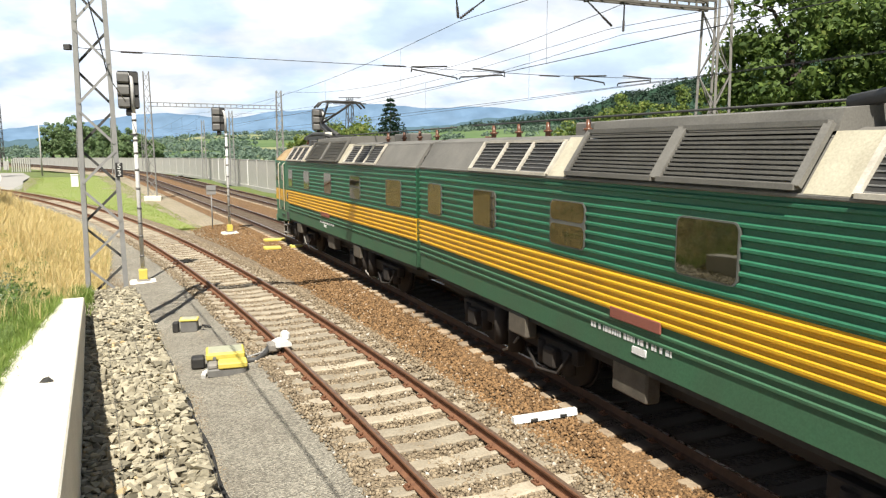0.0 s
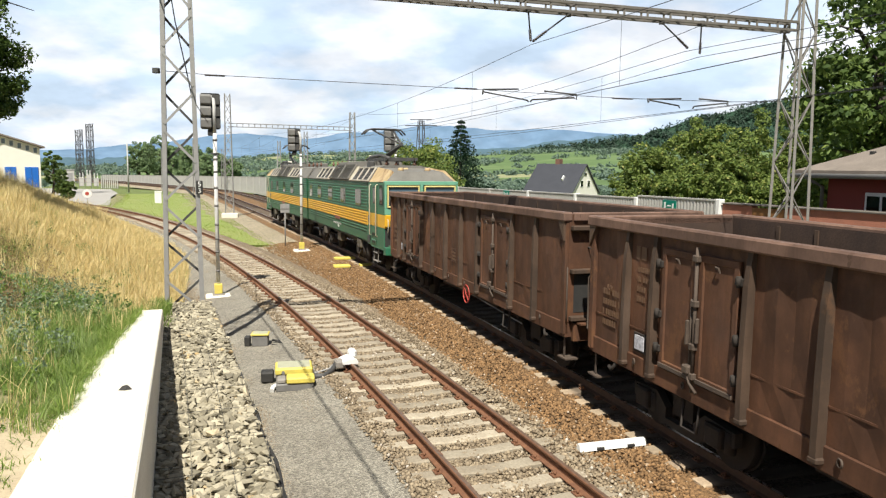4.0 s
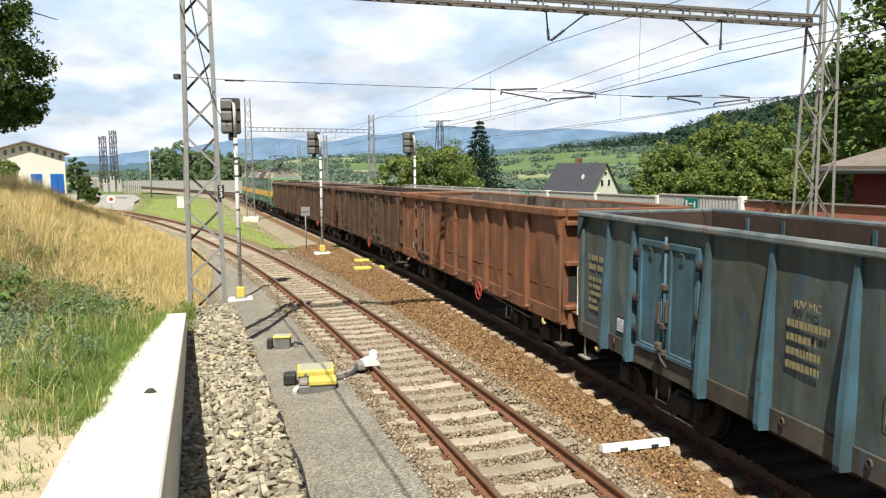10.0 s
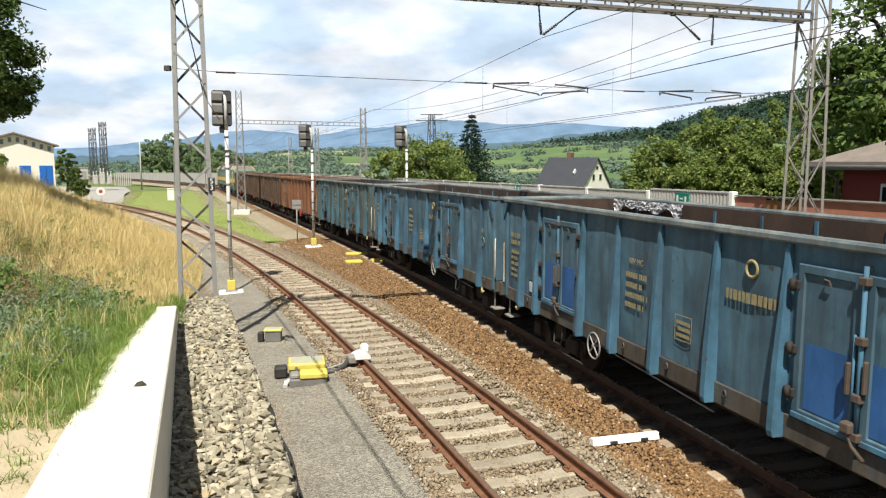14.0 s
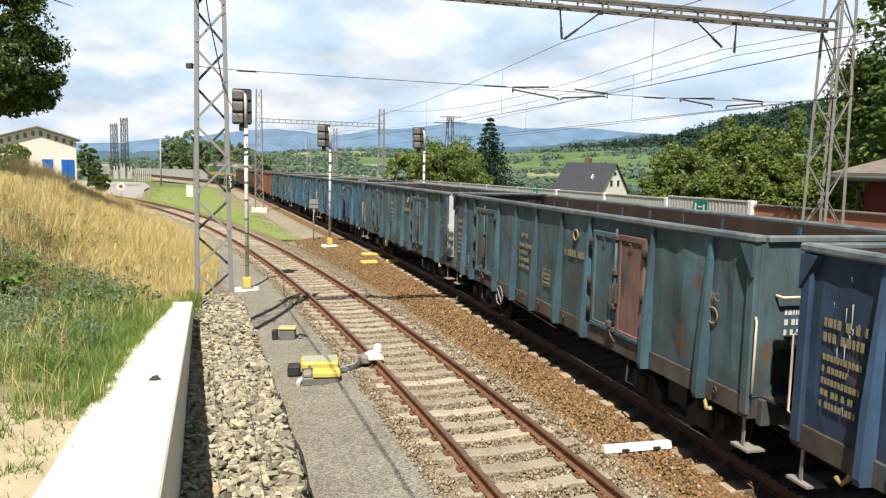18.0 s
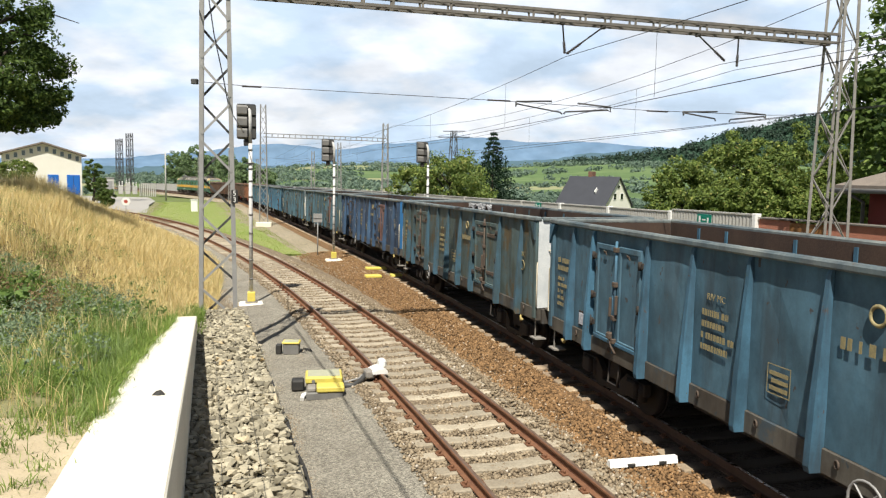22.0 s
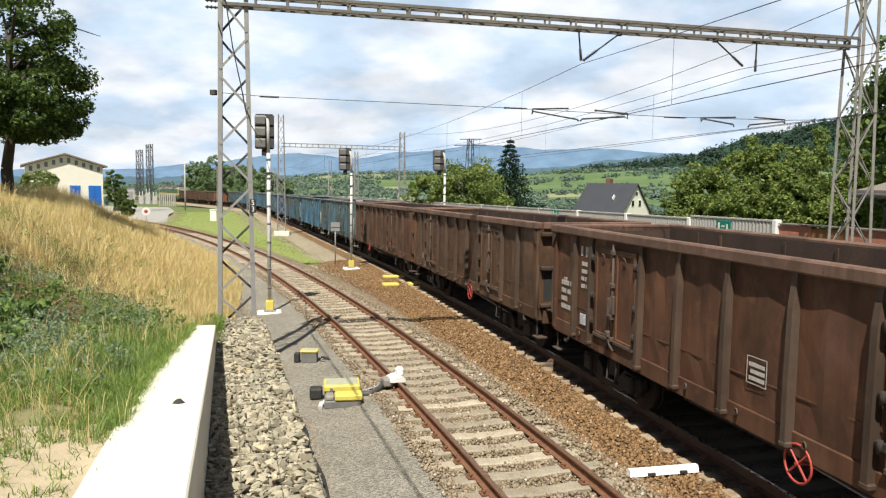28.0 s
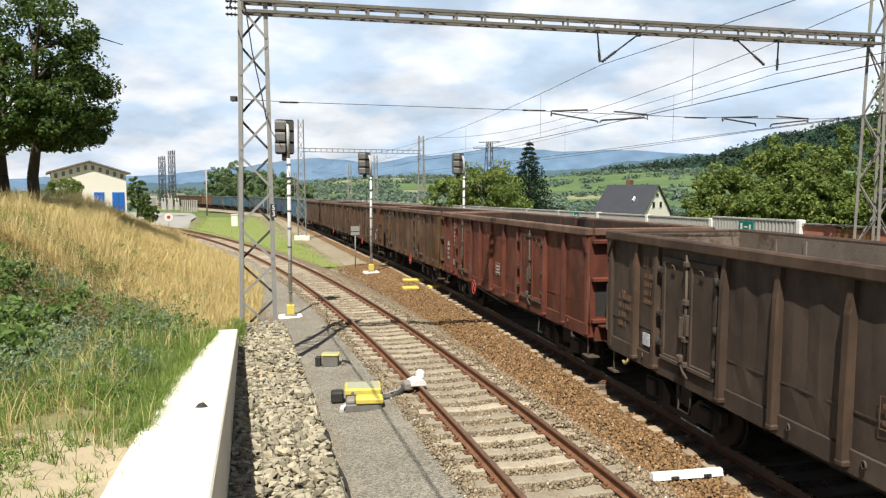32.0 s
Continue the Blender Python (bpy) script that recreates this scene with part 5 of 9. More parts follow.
WHEELS = []
M_RUSTFLOOR = material("rusty wagon floor", (0.078, 0.048, 0.034), 0.9, 0, (0.036, 0.024, 0.02), 1.4, 0.9, 30, 0.2, streak=0.5)
M_RAILING = material("worn cream handrail paint", (0.62, 0.58, 0.46), 0.6, 0, (0.4, 0.3, 0.2), 9, 0.7, 60, 0.05)
M_HOOK = material("worn yellow hook paint", (0.42, 0.34, 0.12), 0.7, 0, (0.25, 0.18, 0.09), 12, 0.8, 60, 0.05)
M_STEPS = material("dusty steel step", (0.30, 0.28, 0.25), 0.8, 0.1, (0.18, 0.16, 0.14), 6, 0.7, 60, 0.1)
WHEELSET = wheelset_mesh().data("wheelset", M_UNDER)


def paint_of(name, base, dark, rust, rust_at=0.64, wear=0.5, dent=0.032):
    """Old wagon paint: broad fading, dirt runs, rust in ragged patches and chips, and shallow dents."""
    mt = bpy.data.materials.new(name)
    mt.use_nodes = True
    n, l = mt.node_tree.nodes, mt.node_tree.links
    b = n["Principled BSDF"]
    tx, oi, ad, ml = n.new("ShaderNodeTexCoord"), n.new("ShaderNodeObjectInfo"), n.new("ShaderNodeVectorMath"), n.new("ShaderNodeMath")
    ml.operation, ml.inputs[1].default_value = "MULTIPLY", 41.0
    l.new(oi.outputs["Random"], ml.inputs[0])
    l.new(tx.outputs["Object"], ad.inputs[0]); l.new(ml.outputs[0], ad.inputs[1])

    def field(scale, detail, stretch=(1, 1, 1), shift=0.0, rough=0.6):
        mp, no = n.new("ShaderNodeMapping"), n.new("ShaderNodeTexNoise")
        mp.inputs["Scale"].default_value, mp.inputs["Location"].default_value = stretch, (shift, shift * 1.7, shift * 0.6)
        no.inputs["Scale"].default_value, no.inputs["Detail"].default_value, no.inputs["Roughness"].default_value = scale, detail, rough
        l.new(ad.outputs[0], mp.inputs[0]); l.new(mp.outputs[0], no.inputs["Vector"])
        return no.outputs[0]

    def ramp(src, lo, hi, a=0.0, z=1.0):
        mr = n.new("ShaderNodeMapRange")
        mr.inputs["From Min"].default_value, mr.inputs["From Max"].default_value = lo, hi
        mr.inputs["To Min"].default_value, mr.inputs["To Max"].default_value = a, z
        l.new(src, mr.inputs[0])
        return mr.outputs[0]

    def blend(fac, one, two, mode="MIX"):
        mx = n.new("ShaderNodeMixRGB")
        mx.blend_type = mode
        l.new(fac, mx.inputs[0])
        for sock, v in ((mx.inputs[1], one), (mx.inputs[2], two)):
            if isinstance(v, tuple):
                sock.default_value = (*v, 1)
            else:
                l.new(v, sock)
        return mx.outputs[0]

    broad = field(1.1, 8, (1, 1, 0.7), 0.0, 0.66)
    col = blend(ramp(broad, 0.38, 0.62), tuple(0.88 * v for v in dark), tuple(1.15 * v for v in base))
    runs = field(2.4, 6, (1.6, 1.6, 0.16), 3.0, 0.65)
    col = blend(ramp(runs, 0.47, 0.68, 0, 0.72), col, tuple(0.45 * d + 0.2 * r for d, r in zip(dark, rust)))
    pale = field(1.3, 7, (1, 1, 0.45), 9.0)
    col = blend(ramp(pale, 0.55, 0.75, 0, 0.3), col, tuple(0.75 * v + 0.07 for v in base))
    patch = field(1.7, 10, (1, 1, 0.7), 5.0, 0.72)
    col = blend(ramp(patch, rust_at - 0.03, rust_at + 0.035, 0, 0.9), col, rust)
    chips = field(8.0, 5, (1, 1, 0.6), 7.0, 0.55)
    col = blend(ramp(chips, 0.69 - 0.03 * wear, 0.72 - 0.03 * wear, 0, 0.85), col, tuple(0.7 * v for v in rust))
    grain = field(38, 3)
    col = blend(ramp(grain, 0.2, 0.8, 0.25, 0.0), col, tuple(0.6 * d for d in dark))
    l.new(col, b.inputs["Base Color"])
    l.new(ramp(broad, 0.3, 0.7, 0.78, 0.55), b.inputs["Roughness"])
    b.inputs["Specular IOR Level"].default_value = 0.22
    b1, b2 = n.new("ShaderNodeBump"), n.new("ShaderNodeBump")
    b1.inputs["Strength"].default_value, b1.inputs["Distance"].default_value = 0.55, dent
    b2.inputs["Strength"].default_value, b2.inputs["Distance"].default_value = 0.12, 0.01
    l.new(field(1.5, 1.2, (1, 1, 0.7), 2.0, 0.4), b1.inputs["Height"])
    l.new(chips, b2.inputs["Height"]); l.new(b1.outputs[0], b2.inputs["Normal"]); l.new(b2.outputs[0], b.inputs["Normal"])
    return mt


RUST = (0.13, 0.065, 0.04)
P_BROWN = paint_of("dark red brown wagon paint", (0.128, 0.060, 0.034), (0.082, 0.042, 0.027), (0.15, 0.072, 0.036), 0.60)
P_DARK = paint_of("sooty brown wagon paint", (0.118, 0.064, 0.036), (0.068, 0.042, 0.028), (0.14, 0.072, 0.038), 0.58)
P_ORANGE = paint_of("sun-bleached red brown wagon paint", (0.225, 0.100, 0.052), (0.17, 0.077, 0.042), (0.14, 0.07, 0.042), 0.66)
P_RED = paint_of("oxide red wagon paint", (0.155, 0.046, 0.028), (0.105, 0.036, 0.024), (0.12, 0.058, 0.038), 0.62)
P_OCHRE = paint_of("faded ochre brown wagon paint", (0.145, 0.078, 0.036), (0.10, 0.054, 0.029), (0.095, 0.05, 0.032), 0.60)
P_GREY = paint_of("sooty grey brown wagon paint", (0.080, 0.058, 0.045), (0.056, 0.042, 0.034), (0.10, 0.06, 0.04), 0.64)
P_BLUE = paint_of("faded blue wagon paint", (0.075, 0.150, 0.205), (0.056, 0.105, 0.140), (0.10, 0.06, 0.038), 0.66)
P_BLUE2 = paint_of("grey blue wagon paint with rust", (0.086, 0.140, 0.165), (0.066, 0.094, 0.098), (0.13, 0.085, 0.055), 0.61)
P_BLUE3 = paint_of("deep blue wagon paint", (0.036, 0.068, 0.125), (0.032, 0.048, 0.078), (0.095, 0.062, 0.05), 0.60)
P_BLUE4 = paint_of("rust-eaten blue wagon paint", (0.078, 0.125, 0.138), (0.074, 0.092, 0.080), (0.105, 0.07, 0.03), 0.55)
P_DIRTY = paint_of("blue paint under brown grime", (0.090, 0.118, 0.120), (0.082, 0.088, 0.070), (0.045, 0.10, 0.15), 0.60)
P_PINK = paint_of("brown primer on a door", (0.22, 0.13, 0.12), (0.16, 0.09, 0.08), (0.12, 0.07, 0.05), 0.66)
P_BRIGHT = paint_of("fresh blue paint", (0.035, 0.12, 0.32), (0.03, 0.10, 0.26), (0.06, 0.12, 0.22), 0.7)
M_WHITEWASH = material("white lime wash", (0.66, 0.68, 0.68), 0.8, 0, (0.45, 0.48, 0.50), 3, 0.7, 40, 0.05)
M_LABEL = material("white paper label", (0.72, 0.72, 0.76), 0.7, 0, (0.22, 0.22, 0.26), 22, 1.0, 90, 0.0)
INK_Y = material("faded yellow lettering", (0.34, 0.27, 0.12), 0.7, 0, (0.14, 0.14, 0.10), 12, 0.8, 60, 0)
INK_W = material("faded white lettering", (0.55, 0.52, 0.48), 0.7, 0, (0.36, 0.33, 0.30), 12, 0.8, 60, 0)
INK_O = material("worn ochre lettering", (0.17, 0.095, 0.05), 0.7, 0, (0.11, 0.06, 0.038), 12, 0.8, 60, 0)
P_STAKE = {P_BLUE4.name: paint_of("scuffed blue stake paint", (0.05, 0.115, 0.17), (0.05, 0.08, 0.085), (0.12, 0.085, 0.05), 0.62), P_DIRTY.name: paint_of("blue stake paint", (0.06, 0.14, 0.19), (0.055, 0.095, 0.11), (0.12, 0.09, 0.06), 0.64), P_BLUE.name: paint_of("sunlit blue stake paint", (0.068, 0.165, 0.25), (0.042, 0.095, 0.14), (0.13, 0.085, 0.06), 0.66), P_BLUE2.name: paint_of("grey blue stake paint", (0.066, 0.13, 0.168), (0.05, 0.08, 0.095), (0.13, 0.085, 0.055), 0.64), P_BLUE3.name: paint_of("worn blue stake paint", (0.05, 0.105, 0.19), (0.04, 0.065, 0.11), (0.13, 0.08, 0.06), 0.66)}
for dull in (P_BROWN, P_DARK, P_OCHRE, P_GREY):
    P_STAKE[dull.name] = paint_of("dull grey brown frame paint", (0.092, 0.060, 0.042), (0.062, 0.043, 0.032), (0.12, 0.066, 0.038), 0.62, dent=0.01)
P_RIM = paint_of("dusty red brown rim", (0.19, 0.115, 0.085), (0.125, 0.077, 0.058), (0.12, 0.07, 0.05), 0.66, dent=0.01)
M_LINING = material("pale worn inner plates", (0.24, 0.20, 0.165), 0.85, 0, (0.14, 0.105, 0.08), 1.2, 0.9, 30, 0.2, rust=(0.10, 0.06, 0.04), rust_at=0.58)
M_CRUST = material("crumpled pale foil", (0.62, 0.62, 0.62), 0.35, 0.3, (0.36, 0.36, 0.37), 5, 0.8, 30, 0.1)
M_LOCK = material("dusty grey brown lock steel", (0.105, 0.078, 0.060), 0.8, 0.1, (0.06, 0.043, 0.033), 6, 0.8, 60, 0.1)
M_FRESH = material("fresh bright blue end paint", (0.035, 0.15, 0.34), 0.5, 0, (0.03, 0.12, 0.27), 1.5, 0.6, 40, 0.04)
M_INKEND = material("white stencilled figures", (0.62, 0.66, 0.70), 0.7, 0, (0.45, 0.48, 0.5), 12, 0.5, 60, 0)
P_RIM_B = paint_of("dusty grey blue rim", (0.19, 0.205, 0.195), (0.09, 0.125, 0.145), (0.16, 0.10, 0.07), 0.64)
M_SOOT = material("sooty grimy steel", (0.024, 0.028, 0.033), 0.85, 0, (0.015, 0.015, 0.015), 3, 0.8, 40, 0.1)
P_SOLE = paint_of("grimy blue-brown sole bar", (0.10, 0.092, 0.078), (0.066, 0.052, 0.040), (0.06, 0.085, 0.105), 0.58, dent=0.01)

BROWN, BLUE = "dark brown steel open goods wagon with ribbed sides", "blue steel open goods wagon with ribbed sides"
CONSIST = [
    ("brown", P_BROWN, M_RED), ("brown", P_BROWN, M_RED), ("brown", P_DARK, M_RED), ("brown_one", P_ORANGE, M_RED),
    ("blue", P_DIRTY, M_STEEL), ("blue", P_BLUE, M_STEEL), ("blue", P_BLUE, M_STEEL), ("blue", P_BLUE2, M_STEEL),
    ("blue", P_BLUE2, M_STEEL), ("blue", P_BLUE3, M_STEEL), ("blue", P_BLUE4, M_STEEL), ("blue", P_BLUE, M_STEEL),
    ("blue", P_BLUE2, M_STEEL), ("brown", P_BROWN, M_RED), ("brown", P_DARK, M_RED), ("brown", P_BROWN, M_RED),
    ("brown", P_OCHRE, M_RED), ("brown", P_RED, M_RED), ("brown", P_GREY, M_RED)]
WAGON_LABELS = [
    "dark brown steel open goods wagon coupled behind the locomotive", "dark brown open goods wagon with faded yellow lettering", "sooty brown open goods wagon with closed doors",
    "sun-bleached red brown open goods wagon with a red brake wheel", "grey-blue open goods wagon with yellow lettering and rust", "faded blue open goods wagon with dented sides", "bright blue open goods wagon with bulged plates",
    "grey-blue open goods wagon with a white end wall", "grey-blue open goods wagon with one brown primed door", "deep blue open goods wagon streaked with white", "rust-eaten blue open goods wagon with a whitish end",
    "faded blue open goods wagon with yellow markings", "grey-blue open goods wagon with rust spots", "dark brown open goods wagon with closed doors", "sooty brown open goods wagon with a worn top rim",
    "red brown open goods wagon with white lettering", "faded ochre brown open goods wagon", "oxide red open goods wagon with white lettering", "sooty grey brown open goods wagon at the end of the view"]


def text_part(words, size, parent, m, mat, name="lettering", extrude=0.002, scale_x=1.0):
    """Writing in the built-in font, turned into a mesh."""
    cu = bpy.data.curves.new(name, "FONT")
    cu.body, cu.size, cu.extrude = words, size, extrude
    cu.align_x, cu.align_y = "CENTER", "CENTER"
    tmp = bpy.data.objects.new(name, cu)
    scene.collection.objects.link(tmp)
    bpy.context.view_layer.update()
    me = bpy.data.meshes.new_from_object(tmp.evaluated_get(bpy.context.evaluated_depsgraph_get()))
    bpy.data.objects.remove(tmp)
    bpy.data.curves.remove(cu)
    me.materials.clear()
    me.materials.append(mat)
    ob = new(name, me)
    ob.parent = parent
    ob.matrix_basis = m @ Matrix.Diagonal((scale_x, 1, 1, 1))
    return ob


def on_left(x, y, z, turn=0):
    """Pose of flat writing on a wall that faces +y."""
    return Matrix.Translation((x, y, z)) @ Euler((radians(90), 0, radians(180))).to_matrix().to_4x4() @ Euler((0, 0, radians(turn))).to_matrix().to_4x4()


def bars_part(rows, parent, m, mat, name="markings", seed=1):
    """Unreadable writing: rows of small bars. rows: (x, z, length, height)."""
    ms = Mesh()
    r = random.Random(seed)
    for x, z, ln, hh in rows:
        q = x
        while q < x + ln:
            w = min(r.uniform(0.3, 0.75) * hh, x + ln - q)
            if w > 0.15 * hh:
                ms.box(q, q + w, z - hh / 2, z + hh / 2, 0, 0.003)
            q += w + hh * (0.2 if r.random() < 0.8 else 0.7)
    return tagged(part(name, ms, mat, parent, m=m), kind="stuff")


WHEEL_AT = [8.36, 8.59, 8.58, 8.82, 8.9, 8.71, 4.66, 5.0, 4.39, 4.15, 4.22, 8.67, 3.8, 4.3, 8.3, 8.13, 8.29, 4.57, 8.3]
INKS = [INK_O, INK_O, INK_O, None, INK_Y, INK_Y, INK_Y, INK_Y, INK_Y, INK_Y, INK_Y, INK_Y, INK_Y, INK_O, INK_O, INK_W, INK_O, INK_W, INK_O]
WAGONS = []
for k, ((kind, paint, wheel), lab) in enumerate(zip(CONSIST, WAGON_LABELS)):
    WAGONS.append(build_wagon(kind, paint, P_SOLE if kind == "blue" else paint, M_UNDER, lab, wheel, WHEEL_AT[k], k in (7, 10), P_PINK if k in (8, 9) else None, INKS[k], 30 + 3 * k, k == 9, k == 6, M_LINING if k in (3, 18) else None, k in (6, 10, 12), k == 10, k == 9, k == 15, k == 15))


# ---- locomotive ----
SECTION_L = 18.05
P_GREEN = material("green locomotive paint", (0.032, 0.175, 0.095), 0.45, 0, (0.03, 0.115, 0.066), 0.8, 0.9, 40, 0.04, 0.45, streak=0.4, rust=(0.10, 0.12, 0.09), rust_at=0.70)
P_GREEN2 = material("dusty green skirt paint", (0.05, 0.145, 0.075), 0.6, 0, (0.055, 0.10, 0.06), 1.2, 0.7, 40, 0.04, 0.35, streak=0.4)
P_YELLOW = material("yellow locomotive paint", (0.74, 0.41, 0.02), 0.42, 0, (0.55, 0.30, 0.03), 0.8, 0.6, 40, 0.04, 0.45, streak=0.4)
P_ROOF = material("grey sooty roof", (0.20, 0.19, 0.17), 0.75, 0, (0.10, 0.095, 0.085), 1.2, 0.8, 40, 0.1)
P_CREAM = material("cream paint with rust runs", (0.52, 0.41, 0.24), 0.7, 0, (0.34, 0.21, 0.09), 1.3, 0.9, 40, 0.06, streak=0.6, rust=(0.20, 0.11, 0.05), rust_at=0.55)
P_FRAME = material("dirty white louvre frame", (0.62, 0.58, 0.50), 0.6, 0, (0.40, 0.36, 0.30), 4, 0.8, 50, 0.06)
M_BOXES = material("grimy equipment box", (0.15, 0.13, 0.10), 0.8, 0.1, (0.07, 0.06, 0.05), 4, 0.8, 60, 0.1)
P_PALE = material("pale green cab front", (0.17, 0.40, 0.28), 0.42, 0, (0.13, 0.33, 0.23), 1.2, 0.5, 40, 0.04, 0.45)
P_CREAM2 = material("pale cream roof panel", (0.56, 0.52, 0.40), 0.6, 0, (0.36, 0.32, 0.24), 3, 0.8, 40, 0.06, streak=0.6)
P_WFRAME = material("pale yellow window frame", (0.72, 0.62, 0.26), 0.5, 0, (0.6, 0.5, 0.2), 5, 0.5, 60, 0.03)
P_RIMW = material("grey window rim", (0.15, 0.155, 0.14), 0.5, 0.2, (0.09, 0.09, 0.085), 8, 0.5, 60, 0.03)
G_DARK = glass_material("dark window glass", (0.012, 0.014, 0.012))
# dark glass; its olive cast paints in the reflected grass bank
G_OLIVE = glass_material("dark window glass with olive reflection tone", (0.022, 0.019, 0.008), 0.03, 1.85)
# pale blue base stands in for the sky's reflection
G_SKY = glass_material("windscreen glass with painted sky reflection", (0.08, 0.13, 0.17), 0.03)
M_PLATE = material("red brown cast plate", (0.30, 0.10, 0.07), 0.6, 0, (0.22, 0.08, 0.06), 12, 0.6, 90, 0.3)
M_INS = material("brown glazed insulator", (0.16, 0.07, 0.04), 0.3, 0, bump=0)


def build_section(d):
    """One half of the locomotive. d: +1 cab at the front, -1 cab at the rear."""
    root = thing("locomotive", "two-tone green and yellow electric locomotive half with ribbed sides" if d > 0 else "green electric locomotive half with a yellow band, cab towards the wagons", "locomotive", group="halves of the locomotive")
    X = lambda u: d * (8.875 - u)
    bx = lambda m, ua, ub, y0, y1, z0, z1, b=0.012: m.bevel_box(min(X(ua), X(ub)), max(X(ua), X(ub)), min(y0, y1), max(y0, y1), z0, z1, b)
    W = 1.46
    for sg in (1, -1):
        def ribbed(za, zb, step, y, bump=0.028):
            prof = [(sg * (y - 0.12), za), (sg * y, za)]
            z = za + step * 0.45
            while z < zb - step * 0.4:
                prof += [(sg * y, z - 0.035), (sg * (y + bump), z - 0.015), (sg * (y + bump), z + 0.015), (sg * y, z + 0.035)]
                z += step
            prof += [(sg * y, zb), (sg * (y - 0.12), zb)]
            return prof
        ua, ub = 3.55, 17.9
        # upper green, split at the windows
        part("side_panel", Mesh().prism(ribbed(2.36, 3.56, 0.132, W), X(ua), X(ub)), P_GREEN, root)
        part("side_band", Mesh().prism(ribbed(1.80, 2.357, 0.112, W + 0.002), X(ua), X(ub)), P_YELLOW, root)
        part("side_skirt", Mesh().prism([(sg * (W - 0.12), 1.16), (sg * W, 1.16), (sg * W, 1.53), (sg * (W + 0.02), 1.545), (sg * (W + 0.02), 1.575), (sg * W, 1.59), (sg * W, 1.65), (sg * (W + 0.02), 1.665), (sg * (W + 0.02), 1.695), (sg * W, 1.71), (sg * W, 1.797), (sg * (W - 0.12), 1.797)], X(ua), X(ub)), P_GREEN2, root)
        # windows
        rear = ((4.63, 5.6, 0), (7.68, 8.66, 0), (10.72, 11.68, 1), (13.74, 14.7, 0), (16.47, 17.27, 0))
        front = ((3.75, 4.4, 0), (6.45, 7.25, 0), (9.45, 10.3, 0), (12.5, 13.5, 1), (15.8, 16.9, 0))
        def rounded(a, b, y0, y1, z0, z1, r):
            """An upright plate with rounded corners, between two distances from the side."""
            prof = []
            for cx, cz, q0 in ((b - r, z1 - r, 0), (a + r, z1 - r, 1), (a + r, z0 + r, 2), (b - r, z0 + r, 3)):
                prof += [(X(cx + r * math.cos((q0 + k / 4) * math.pi / 2)), cz + r * math.sin((q0 + k / 4) * math.pi / 2)) for k in range(5)]
            return Mesh().sweep([[(px, y, pz) for px, pz in prof] for y in (y0, y1)])
        for k, (a, b, split) in enumerate(rear if d < 0 else front):
            win = part("side_window", rounded(a - 0.025, b + 0.025, sg * (W - 0.03), sg * (W + 0.036), 2.53, 3.24, 0.10), P_RIMW, root)
            if split:
                part("upper_pane", rounded(a, b, sg * W, sg * (W + 0.040), 2.93, 3.22, 0.09), G_OLIVE, win)
                part("lower_pane", rounded(a, b, sg * W, sg * (W + 0.040), 2.55, 2.87, 0.08), G_OLIVE, win)
            else:
                part("pane", rounded(a, b, sg * W, sg * (W + 0.040), 2.55, 3.22, 0.085), G_OLIVE, win)
        # roof slope with louvres
        def slope(u0, u1, y0, z0, y1, z1, t=0.05):
            m = Mesh()
            vs = []
            for u in (u0, u1):
                vs += [(X(u), sg * y0, z0), (X(u), sg * y1, z1), (X(u), sg * (y1 - t), z1 - t), (X(u), sg * (y0 - t), z0 - t)]
            return m.add(vs, [(0, 1, 2, 3), (7, 6, 5, 4), (0, 4, 5, 1), (1, 5, 6, 2), (2, 6, 7, 3), (3, 7, 4, 0)])
        part("roof_slope", slope(3.3, 17.9, W + 0.01, 3.57, 1.08, 4.16), P_ROOF, root)
        part("gutter", bx(Mesh(), 3.3, 17.9, sg * (W - 0.02), sg * (W + 0.04), 3.55, 3.60), P_ROOF, root)
        for u0, u1, n in ((3.4, 6.3, 3), (11.85, 14.9, 3)):
            pt = lambda u, q, off: (X(u), sg * (W + 0.01 - q * 0.36 + off * 0.85), 3.60 + q * 0.53 + off * 0.5)
            fr = Mesh()
            for q in (0.0, 1.0):
                fr.bar(pt(u0, q, 0.03), pt(u1, q, 0.03), 0.07, 0.05)
            for k in range(n + 1):
                u = u0 + (u1 - u0) * k / n
                fr.bar(pt(u, 0, 0.03), pt(u, 1, 0.03), 0.07, 0.05)
            lv = part("louvre", fr, P_FRAME, root)
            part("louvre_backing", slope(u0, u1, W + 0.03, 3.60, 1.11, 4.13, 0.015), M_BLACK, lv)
            for k in range(8):
                q = (k + 0.6) / 8.5
                part("louvre_slat", Mesh().bar(pt(u0 + 0.05, q, 0.02), pt(u1 - 0.05, q, 0.02), 0.018, 0.014), M_STEEL, lv)
        for u0, u1 in ((6.95, 9.05), (9.15, 11.2)):
            pt = lambda u, q, off: (X(u), sg * (W + 0.02 - q * 0.40 + off * 0.85), 3.64 + q * 0.62 + off * 0.5)
            m = Mesh().bar(pt(u0, 0, 0.04), pt(u1, 0, 0.04), 0.08, 0.06).bar(pt(u0, 1, 0.04), pt(u1, 1, 0.04), 0.08, 0.06).bar(pt(u0, 0, 0.04), pt(u0, 1, 0.04), 0.1, 0.06).bar(pt(u1, 0, 0.04), pt(u1, 1, 0.04), 0.1, 0.06)
            gr = part("roof_grille", m, P_ROOF, root)
            for k in range(12):
                q = (k + 0.5) / 12
